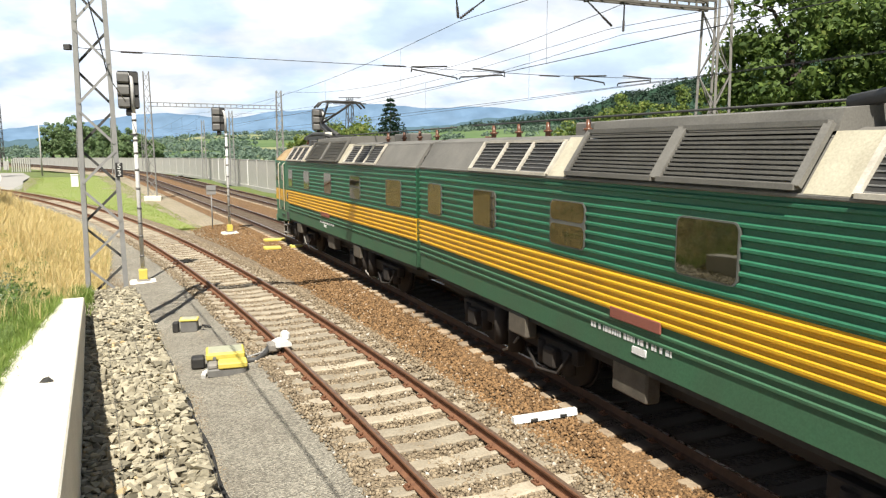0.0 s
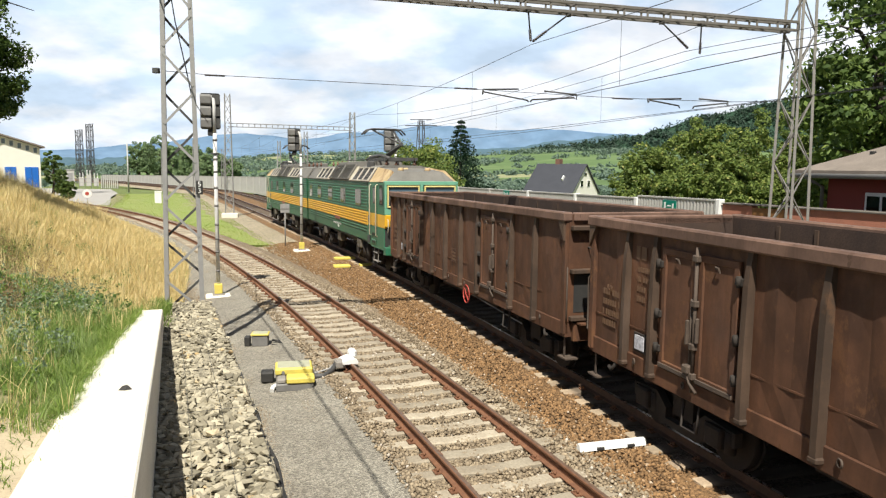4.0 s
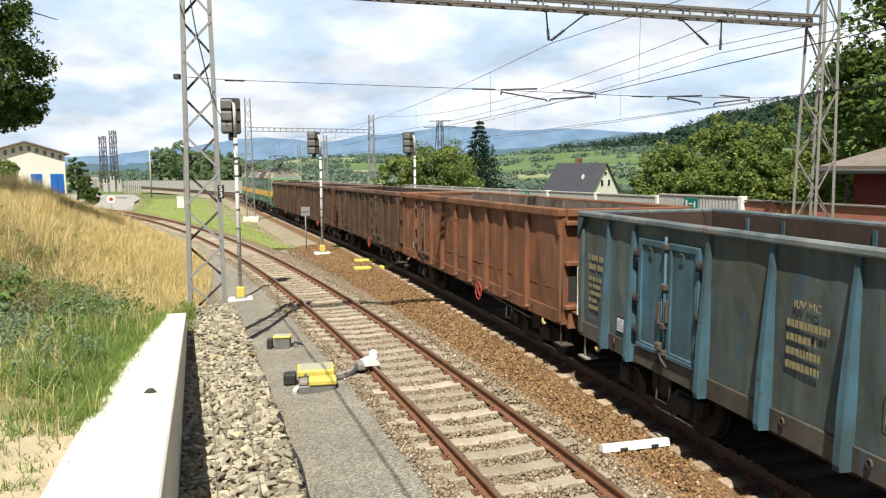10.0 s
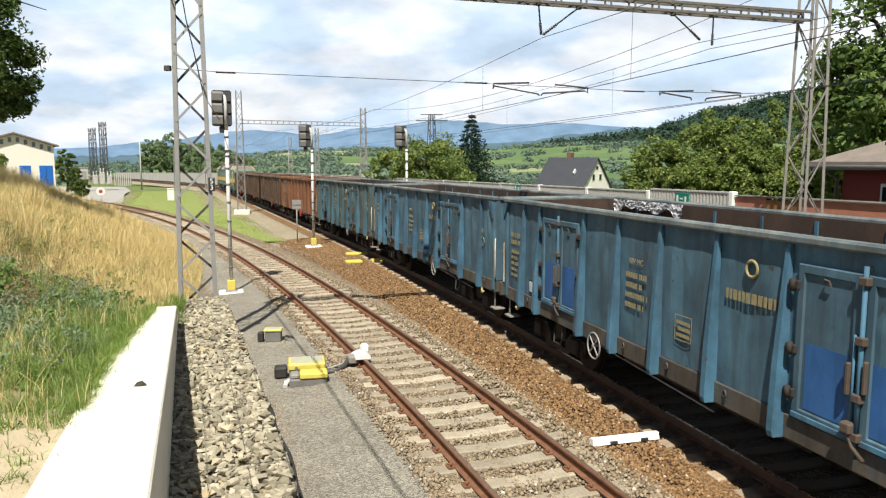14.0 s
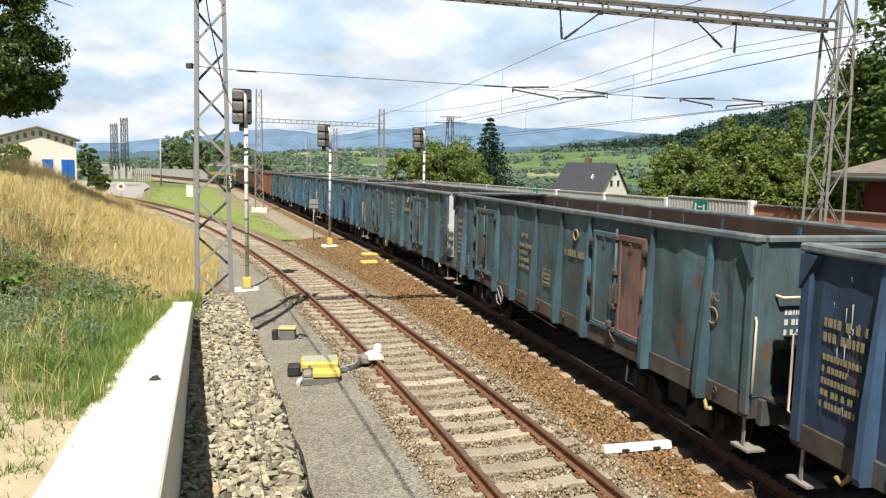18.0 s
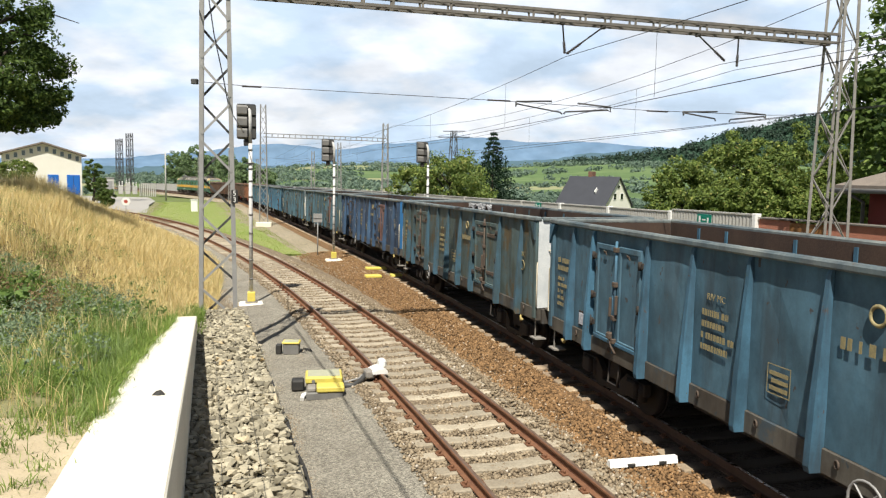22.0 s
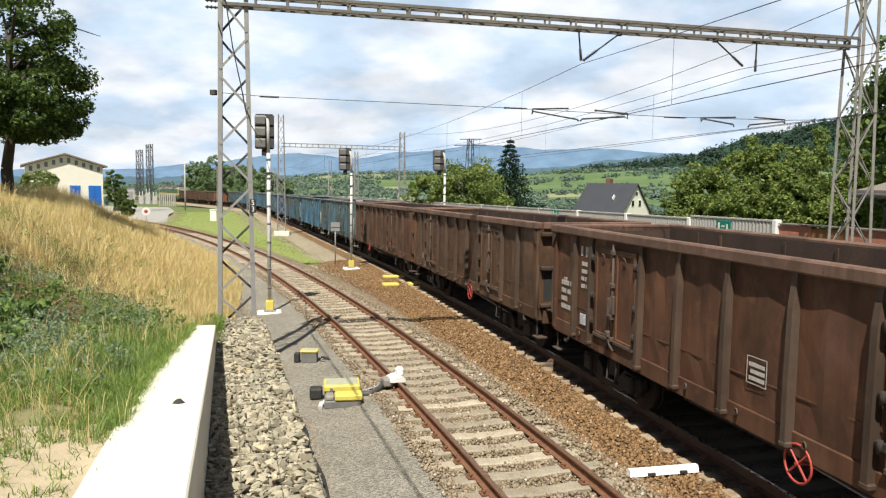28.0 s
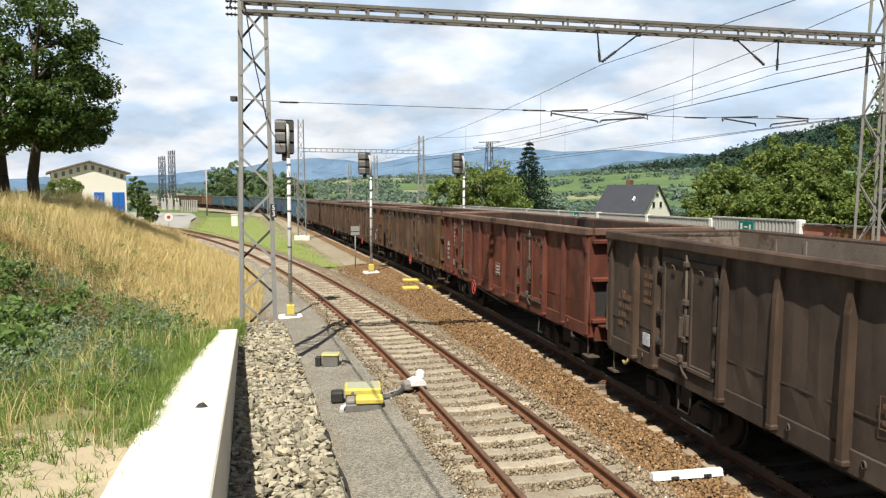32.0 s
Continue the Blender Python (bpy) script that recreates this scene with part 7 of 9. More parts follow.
arm([(-0.85, 6.06, 0), (-0.86, 5.93, 0), (-0.82, 6.0, 0.02), (0.45, 5.84, 0.1), (0.5, 5.80, 0.12)], "dark tubular arm holding the contact wire aside")
arm([(-0.85, 6.06, 0), (0.15, 6.11, 0)], "dark tubular stay of the fixing rope")
arm([(0.9, 6.09, 0), (1.86, 6.03, 0), (1.87, 5.9, 0), (1.8, 5.95, 0.03), (0.6, 5.86, 0.1), (0.55, 5.80, 0.12)], "dark tubular arm holding the contact wire aside")
arm([(4.1, 6.02, 0), (4.12, 5.9, 0), (4.17, 5.97, 0), (5.2, 5.86, 0.1), (5.24, 5.80, 0.12)], "dark tubular arm over the second track")
arm([(4.12, 6.0, 0), (5.2, 6.05, 0)], "dark tubular stay of the fixing rope")
arm([(6.8, 6.04, 0), (6.8, 5.92, 0), (6.74, 5.98, 0), (5.72, 5.86, 0.1), (5.69, 5.79, 0.12)], "dark tubular arm over the second track")
arm([(6.8, 6.03, 0), (5.8, 6.07, 0)], "dark tubular stay of the fixing rope")
# contact and carrying wires: near support behind the viewer, portal, far portal, beyond
SUPPORTS = [-44.0, PORTAL, 62.6, 115.0, 165.0]


def overhead(lats, zc, zm, sag, label, r=0.008, droppers=True):
    root = thing("overhead_wire", label, "wire", group="wires of the overhead line")
    con, car, drop = Mesh(), Mesh(), []
    cpts, mpts = [], []
    for i in range(len(SUPPORTS) - 1):
        a, b = SUPPORTS[i], SUPPORTS[i + 1]
        la, lb = lats[i % len(lats)], lats[(i + 1) % len(lats)]
        n = 12
        for k in range(n + (i == len(SUPPORTS) - 2)):
            q = k / n
            s, lat = a + (b - a) * q, la + (lb - la) * q
            cpts.append(at(s, MAIN, lat, zc))
            mpts.append(at(s, MAIN, lat, zm - sag * 4 * q * (1 - q)))
            if droppers and k % 2 == 1 and s < 90:
                drop.append((cpts[-1], mpts[-1]))
    part("contact_wire", con.tube(cpts, r, 5), M_WIRE, root)
    part("carrying_wire", car.tube(mpts, r, 5), M_WIRE, root)
    for a, b in drop:
        part("dropper", Mesh().rod(a, b, 0.005, seg=4, caps=False), M_WIRE, root)


overhead([0.25, 0.5, -0.2, 0.2], 5.79, 7.36, 0.55, "copper contact wire and carrying wire over the main track")
overhead([5.6, 5.24, 4.3, 4.7], 5.79, 7.46, 0.55, "copper contact wire and carrying wire over the second track")
overhead([6.0, 5.7, 7.4, 8.2], 5.83, 7.33, 0.5, "overlapping contact wire of the second track", droppers=False)
for lat, z, sag in ((9.0, 9.6, 1.2),):
    m = Mesh()
    pts = []
    for a, b in zip(SUPPORTS[:-1], SUPPORTS[1:]):
        for k in range(10):
            q = k / 10
            pts.append(at(a + (b - a) * q, MAIN, lat, z - sag * 4 * q * (1 - q)))
    tagged(part("feeder_wire", m.tube(pts, 0.012, 5), M_WIRE), "thin dark feeder wire strung along the masts", "wire", group="feeder wires")
tagged(part("mast_cable", Mesh().tube([portal_pt(-8.5, 8.3, PORTAL, -0.2), portal_pt(-8.35, 7.2, PORTAL, -0.2), portal_pt(-8.15, 6.2, PORTAL, -0.2), portal_pt(-8.05, 5.6, PORTAL, 0.5), Vector((-9.9, 23.2, 5.4))], 0.014, 5), M_WIRE), "dark cable hanging from the mast", "cable")
m = Mesh()
for z in (8.1, 8.25, 8.4):
    insulator(m, portal_pt(-8.6, z), portal_pt(-8.95, z), 0.05, 4)
tagged(part("mast_insulators", m, M_PORC), "dark insulators on the outer side of the mast", "insulator")
tagged(part("feeder_wire", Mesh().tube([portal_pt(-8.85, 8.25)] + [at(PORTAL - 54 * q, MAIN, -8.85 + 5.2 * q, 8.3 - 3.2 * q * (1 - q)) for q in [0.08 * k for k in range(1, 13)]], 0.02, 6), M_WIRE), "dark feeder cable strung from the mast", "wire", group="feeder wires")
# mast number plate: two figures
pl_ = portal_pt(-7.93, 3.50, PORTAL, -0.16)
npz = thing("mast_plate", "small black plate with two white figures on the mast", "plate", pose(pl_.x, pl_.y, pl_.z, 0, 0, 22))
part("plate", Mesh().bevel_box(-0.075, 0.075, -0.012, 0.012, -0.16, 0.16, 0.006), M_BLACK, npz)
for z, ch in ((0.075, "5"), (-0.075, "3")):
    text_part(ch, 0.17, npz, pose(0, -0.015, z, 90, 0, 0), M_WHITE)

# far portal
lm_ = tower(-25.8, 64.9, level(64.9) - 0.3, 10.4, 0.75, 0.45, 20, "grey lattice mast of the farther portal on a concrete foot", 12, 0.07)
part("concrete_foot", Mesh().bevel_box(-0.72, 0.72, -0.55, 0.55, -0.5, 0.34, 0.05), M_CONCRETE, lm_, "pale concrete foot")
x, y = -15.58, 70.81
tower(x, y, level(y) - 0.5, 9.2, 0.7, 0.45, 20, "grey lattice mast behind the second track", 12, 0.07)
fb = thing("portal_beam", "grey lattice beam of the farther portal", "beam", group="portal beams")
p0_, p1_ = Vector((-25.8, 64.9, 7.45)), Vector((x, y, 7.45))
for dz in (0, 0.32):
    part("chord", Mesh().bar(p0_ + Vector((0, 0, dz)), p1_ + Vector((0, 0, dz)), 0.12, 0.07), M_STEEL, fb)
for k in range(22):
    q = p0_ + (p1_ - p0_) * (k + 0.5) / 22
    part("strut", Mesh().bar(q, q + Vector((0, 0, 0.32)), 0.06, 0.06), M_STEEL, fb)
# masts farther along
for s, lat, h in ((92, 9.2, 9.5), (115, -4.0, 8.8), (115, 9.2, 9.0), (165, -4, 8.5), (165, 9, 8.5)):
    x, y = along(s, MAIN, lat)
    tower(x, y, level(y) - 0.4, h - 1.0, 0.65, 0.4, 20, "slender grey lattice mast far along the line", 9, 0.08)


# ---- signals and lineside things ----
M_SIGBACK = material("grey signal housing", (0.20, 0.195, 0.185), 0.65, 0.1, (0.12, 0.115, 0.11), 5, 0.7, 60, 0.08)
M_POSTW = material("white and grey chipped post paint", (0.72, 0.71, 0.69), 0.6, 0, (0.40, 0.40, 0.40), 7, 0.8, 50, 0.08)


def signal(x, y, z0, top, label, turn, off=0.12):
    """A light signal from behind: off is how far the post stands to the right of the head's middle."""
    root = thing("light_signal", label, "signal", pose(x, y, z0, 0, 0, turn), group="light signals")
    h = top - z0
    part("post", Mesh().rod((0, 0, 0.5), (0, 0, h - 1.3), 0.068, 0.064, 12).tube([(0, 0, h - 1.3), (0, 0, h - 0.45), (-off * 0.2, 0.02, h - 0.2), (-off * 0.5, 0.1, h - 0.08)], 0.06, 10), M_POSTW, root)
    rnd = random.Random(int(abs(x) * 10))
    for k in range(9):
        z = 0.9 + (h - 1.9) * (k + rnd.uniform(-0.2, 0.2)) / 9
        part("post_band", Mesh().rod((0, 0, z), (0, 0, z + 0.07), 0.073, seg=10), M_SIGBACK, root)
    c = -off
    hd = part("signal_head", Mesh().bevel_box(c - 0.32, c + 0.32, 0.12, 0.17, h - 1.16, h + 0.02, 0.05), M_BLACK, root)
    for k in range(3):
        z = h - 0.37 - 0.385 * k
        part("lamp_housing", Mesh().prism([(0.12, z), (0.12, z + 0.36), (-0.06, z + 0.34), (-0.12, z + 0.27), (-0.12, z + 0.05), (-0.08, z)], c - 0.31, c + 0.02), M_SIGBACK, hd)
        part("housing_lid", Mesh().prism([(0.12, z + 0.02), (0.12, z + 0.35), (0.0, z + 0.33), (0.0, z + 0.03)], c + 0.05, c + 0.31), M_DARKSTEEL, hd)
        part("lamp_hood", Mesh().rod((c, 0.17, z + 0.17), (c, 0.4, z + 0.17), 0.12, 0.12, 12), M_BLACK, hd)
    part("head_bracket", Mesh().bar((0, 0, h - 0.5), (c, 0.12, h - 0.5), 0.06, 0.05).bar((0, 0, h - 1.05), (c, 0.12, h - 1.05), 0.06, 0.05), M_POSTW, root)
    part("cable_box", Mesh().bevel_box(c - 0.10, c + 0.10, -0.02, 0.14, h - 1.38, h - 1.16, 0.03), M_BLACK, root)
    part("ladder_clamp", Mesh().bevel_box(-0.13, 0.13, -0.09, 0.09, h - 2.0, h - 1.94, 0.01), M_DARKSTEEL, root)
    part("yellow_base", Mesh().bevel_box(-0.13, 0.13, -0.13, 0.13, 0.12, 0.46, 0.02), M_YELLOW, root, "yellow painted base")
    part("base_plate", Mesh().bevel_box(-0.2, 0.2, -0.2, 0.2, 0.08, 0.13, 0.01), M_STEPS, root)
    part("white_foot", Mesh().bevel_box(-0.42, 0.42, -0.36, 0.36, -0.35, 0.08, 0.05), M_CONCRETE, root, "whitewashed concrete foot")
    return root


signal(-9.84, 23.6, -0.45, 6.36, "light signal seen from behind on a white banded post", 24)
signal(-10.94, 37.3, level(37.3) - 0.24, 5.92, "light signal seen from behind beside the main track", 26, 0.32)
signal(-6.45, 40.5, level(40.5) - 0.24, 6.0, "light signal between the main tracks", 26, 0.32)


def post_sign(x, y, z0, z1, w, h, label):
    root = thing("post_sign", label, "sign", pose(x, y, z0, 0, 0, 18))
    part("post", Mesh().rod((0, 0, -0.3), (0, 0, z1 - z0), 0.035), M_STEEL, root)
    part("plate", Mesh().bevel_box(-w / 2, w / 2, -0.05, -0.03, z1 - z0 - h, z1 - z0, 0.006), M_STEEL, root, "grey back of the sign plate")
    part("plate_rib", Mesh().bar((-w / 2, -0.06, z1 - z0 - h / 2), (w / 2, -0.06, z1 - z0 - h / 2), 0.04, 0.03), M_STEEL, root)


post_sign(-12.68, 40.0, level(40) - 0.3, 1.86, 0.5, 0.5, "small grey sign plate on a thin post")
wb = thing("equipment_cabinet", "white painted lineside cabinet on the grass", "cabinet", pose(-45.6, 90.65, level(90) - 0.6, 0, 0, 25))
part("body", Mesh().bevel_box(-0.42, 0.42, -0.3, 0.3, 0.1, 1.7, 0.03), M_WHITE, wb)
part("lid", Mesh().bevel_box(-0.47, 0.47, -0.35, 0.35, 1.7, 1.78, 0.02), M_WHITE, wb)
part("plinth", Mesh().bevel_box(-0.45, 0.45, -0.33, 0.33, -0.2, 0.1, 0.02), M_CONCRETE, wb)

M_LIDPANEL = material("dull olive grey panel", (0.42, 0.42, 0.30), 0.6, 0, (0.30, 0.30, 0.22), 6, 0.6, 50, 0.05)
# derailer drive beside the siding
dr = thing("derailer_drive", "yellow topped derailer drive with grey casings on the gravel", "machine", pose(-4.25, 13.75, -0.33, 0, 0, 18) @ Matrix.Diagonal((1, 1.25, 1.15, 1)))
part("main_casing", Mesh().bevel_box(-0.32, 0.42, 0.02, 0.46, 0.0, 0.25, 0.03), M_STEPS, dr)
part("yellow_cover", Mesh().bevel_box(-0.34, 0.40, 0.0, 0.48, 0.19, 0.31, 0.025), M_YELLOW, dr, "worn yellow lid with a grey panel")
part("cover_panel", Mesh().bevel_box(-0.29, 0.35, 0.06, 0.44, 0.308, 0.317, 0.003), M_LIDPANEL, dr)
part("lid_lock", Mesh().rod((-0.18, -0.012, 0.235), (-0.18, 0.01, 0.235), 0.035, seg=12), M_SIGBACK, dr)
part("front_cover", Mesh().bevel_box(-0.12, 0.42, -0.34, -0.06, 0.14, 0.24, 0.02), M_YELLOW, dr)
part("front_casing", Mesh().bevel_box(-0.32, 0.40, -0.32, -0.05, 0.0, 0.14, 0.02), M_SIGBACK, dr)
part("motor_cap", Mesh().bevel_box(-0.3, -0.13, -0.3, -0.06, 0.14, 0.22, 0.02), M_STEPS, dr)
part("cable_gland", Mesh().tube([(-0.3, -0.18, 0.08), (-0.38, -0.2, 0.06), (-0.4, -0.3, 0.03)], 0.045, 8), M_WHITE, dr)
part("rear_box", Mesh().bevel_box(-0.62, -0.36, 0.2, 0.42, 0.0, 0.2, 0.03), M_BLACK, dr)
part("drive_arm", Mesh().tube([(0.42, 0.1, 0.12), (0.62, 0.14, 0.1), (0.80, 0.30, 0.14), (0.95, 0.52, 0.25)], 0.05, 8), M_DARKSTEEL, dr)
part("arm_link", Mesh().tube([(0.4, 0.3, 0.1), (0.75, 0.42, 0.14), (0.95, 0.6, 0.22)], 0.02, 6), M_STEEL, dr)
dt_ = at(5.55, SIDING, -0.75)
de = thing("derailer_shoe", "white painted derailer shoe on the siding rail", "derailer", pose(dt_.x, dt_.y, dt_.z, 0, 0, 90 + math.degrees(heading(5.5, SIDING))))
part("shoe", Mesh().prism([(-0.12, 0.0), (0.2, 0.0), (0.2, 0.05), (0.08, 0.10), (-0.05, 0.11), (-0.12, 0.06)], -0.22, 0.2), M_WHITE, de)
part("flap", Mesh().bevel_box(-0.06, 0.16, -0.14, 0.02, 0.08, 0.26, 0.04), M_WHITE, de)
part("hinge", Mesh().bevel_box(-0.16, 0.16, 0.12, 0.32, -0.1, 0.06, 0.03), M_STEPS, de)
jb = thing("junction_box", "dark junction box with a yellow lid and cables", "box", pose(-6.05, 16.95, -0.36, 0, 0, 12))
part("body", Mesh().bevel_box(-0.17, 0.21, -0.15, 0.15, 0.0, 0.27, 0.02), M_SIGBACK, jb)
part("lid", Mesh().bevel_box(-0.2, 0.23, -0.17, 0.17, 0.27, 0.32, 0.015), M_YELLOW, jb)
part("lid_panel", Mesh().bevel_box(-0.16, 0.19, -0.13, 0.13, 0.319, 0.325, 0.002), M_LIDPANEL, jb)
part("side_box", Mesh().bevel_box(-0.36, -0.22, -0.1, 0.08, 0.0, 0.24, 0.02), M_BLACK, jb)
part("gland", Mesh().tube([(0.3, 0.05, 0.12), (0.45, 0.0, 0.1), (0.6, -0.1, 0.0)], 0.03), M_BLACK, jb)
for pts in ([(0.6, -0.1, 0.02), (1.1, 0.1, 0.02), (1.7, 0.05, 0.04), (2.4, 0.35, 0.1)], [(0.3, -0.1, 0.05), (0.9, -0.4, 0.02), (1.6, -0.35, 0.02), (2.2, 0.1, 0.05)], [(0.35, 0.12, 0.05), (0.8, 0.5, 0.02), (1.0, 1.4, 0.02)]):
    part("cable", Mesh().tube([Vector(p) for p in pts], 0.016, 5), M_BLACK, jb)
b0, b1 = Vector((1.10, 10.72)), Vector((2.14, 11.13))
mb = (b0 + b1) / 2
ba = thing("marker_board", "white painted marker board lying on the ballast", "marker", pose(mb.x, mb.y, -0.2, 0, 0, math.degrees(math.atan2((b1 - b0).y, (b1 - b0).x))))
part("board", Mesh().prism([(-0.07, 0), (0.07, 0), (0.035, 0.1), (-0.035, 0.1)], -0.56, 0.56), M_WHITE, ba)
for xx in (-0.22, 0.3):
    part("foot_slot", Mesh().bevel_box(xx - 0.06, xx + 0.06, -0.085, -0.04, 0.0, 0.045, 0.005), M_BLACK, ba)
for k, (x, y, sx, sy) in enumerate(((-7.85, 33.9, 0.5, 0.22), (-7.3, 31.0, 0.36, 0.25), (-6.3, 31.6, 0.34, 0.25))):
    yb = thing("point_machine", "yellow point machine cover beside the main track", "machine", pose(x, y, level(y) - 0.3, 0, 0, 22), group="yellow trackside covers")
    part("cover", Mesh().bevel_box(-sx, sx, -sy, sy, 0.08, 0.2, 0.03), M_YELLOW, yb)
    part("casing", Mesh().bevel_box(-sx * 0.9, sx * 0.9, -sy * 0.9, sy * 0.9, -0.05, 0.08, 0.02), M_SIGBACK, yb)

# ---- noise wall ----
M_GREENSIGN = material("green sign face", (0.0, 0.19, 0.13), 0.4, 0, (0.0, 0.16, 0.11), 3, 0.3, 50, 0.0)


def build_noise_wall():
    root = thing("noise_wall", "grey concrete noise wall with pale posts", "wall", kind="structure")
    s, k = 15.0, 0
    while s < 325:
        a = at(s, MAIN, 10.5)
        b = at(s + 5.25, MAIN, 10.5)
        top = 3.02 if k < 1 else 2.91 - 0.006 * max(0, s - 110)
        d = (b - a)
        u = Vector((d.x, d.y, 0)).normalized()
        w = Vector((u.y, -u.x, 0))
        zg = min(a.z, b.z) - 0.7
        # panel with shallow upright flutes
        n = 26 if s < 60 else 8
        ln = d.length - 0.22
        m = Mesh()
        rows = []
        for i in range(n * 2 + 1):
            q = a + u * (0.11 + ln * i / (2 * n))
            off = 0.025 if i % 2 else 0.0
            rows.append([q - w * (0.06 + off) + Vector((0, 0, zg - q.z)), q - w * (0.06 + off) + Vector((0, 0, top)), q + w * 0.08 + Vector((0, 0, top)), q + w * 0.08 + Vector((0, 0, zg - q.z))])
        part("panel", m.sweep(rows), M_BARRIER, root)
        part("capping", Mesh().bar(a + u * 0.11 + Vector((0, 0, top + 0.03)), b - u * 0.11 + Vector((0, 0, top + 0.03)), 0.2, 0.06), M_BARRIER, root)
        part("post", Mesh().bevel_box(-0.11, 0.11, -0.13, 0.13, -0.9, top + 0.08, 0.02, Matrix.Translation(a) @ pose(0, 0, 0, 0, 0, math.degrees(math.atan2(u.y, u.x)))), M_WHITE if k in (0, 1, 2, 3, 14, 17, 18) else M_BARRIER, root)
        part("base_plinth", Mesh().bar(a - w * 0.12 + Vector((0, 0, -0.55)), b - w * 0.12 + Vector((0, 0, -0.55)), 0.12, 0.5), M_BARRIER, root)
        s += 5.25
        k += 1


build_noise_wall()
for s, sz in ((17.85, 1.0), (33.5, 0.9)):
    q = at(s, MAIN, 10.38, 2.72)
    es = thing("escape_sign", "green and white emergency exit sign on the noise wall", "sign", pose(q.x, q.y, q.z, 0, 0, math.degrees(heading(s, MAIN)) + 90), group="escape signs")
    part("plate", Mesh().bevel_box(-0.45 * sz, 0.45 * sz, -0.01, 0.02, -0.22 * sz, 0.22 * sz, 0.005), M_GREENSIGN, es)
    part("door_symbol", Mesh().box(0.22 * sz, 0.34 * sz, 0.021, 0.025, -0.14 * sz, 0.14 * sz), M_WHITE, es)
    part("arrow_symbol", Mesh().box(-0.1 * sz, 0.12 * sz, 0.021, 0.025, -0.03 * sz, 0.03 * sz).box(-0.3 * sz, -0.2 * sz, 0.021, 0.025, -0.14 * sz, 0.1 * sz), M_WHITE, es)


# ---- trees ----
L_LINDEN = leaf_material("linden leaves", (0.105, 0.165, 0.035), (0.028, 0.055, 0.014), (0.21, 0.28, 0.06))
L_WALNUT = leaf_material("broad green leaves", (0.23, 0.29, 0.07), (0.075, 0.125, 0.032), (0.42, 0.40, 0.13))
# paler leaf colour for far trees, with the haze painted in
L_HAZY = leaf_material("far leaves with painted haze", (0.24, 0.33, 0.15), (0.13, 0.20, 0.10), (0.30, 0.36, 0.15))
L_DARK = leaf_material("dark green leaves", (0.16, 0.23, 0.055), (0.05, 0.09, 0.028), (0.28, 0.33, 0.09))
L_SPRUCE = leaf_material("spruce needles", (0.03, 0.065, 0.032), (0.012, 0.028, 0.016))
M_BARK = material("dark bark", (0.075, 0.06, 0.048), 0.95, 0, (0.04, 0.033, 0.028), 6, 0.7, 30, 0.6)


def leaf_cloud(centres, size, per, rng, spread=1.0):
    """Leaves as small bent quads round clump centres (x, y, z, radius)."""
    C = np.array(centres)
    n = len(C) * per
    idx = np.repeat(np.arange(len(C)), per)
    d = rng.normal(size=(n, 3))
    d /= np.linalg.norm(d, axis=1)[:, None]
    rad = C[idx, 3] * rng.uniform(0.35, 1.0, n) ** 0.5 * spread
    P = C[idx, :3] + d * rad[:, None] * np.array([1, 1, 0.72])
    nn = d * 0.7 + rng.normal(size=(n, 3)) * 0.6 + np.array([0, 0, 0.35])
    nn /= np.linalg.norm(nn, axis=1)[:, None]
    u = np.cross(nn, rng.normal(size=(n, 3)))
    u /= np.linalg.norm(u, axis=1)[:, None] + 1e-9
    w = np.cross(nn, u)
    s = size * rng.uniform(0.6, 1.35, n)[:, None]
    V = np.stack([P - u * s, P - w * s * 0.5, P + u * s, P + w * s * 0.5], 1)
    V[:, 0] -= nn * s * 0.25
    V[:, 2] -= nn * s * 0.25
    F = np.array([[0, 1, 3], [1, 2, 3]])[None] + 4 * np.arange(n)[:, None, None]
    return V.reshape(-1, 3), F.reshape(-1, 3)


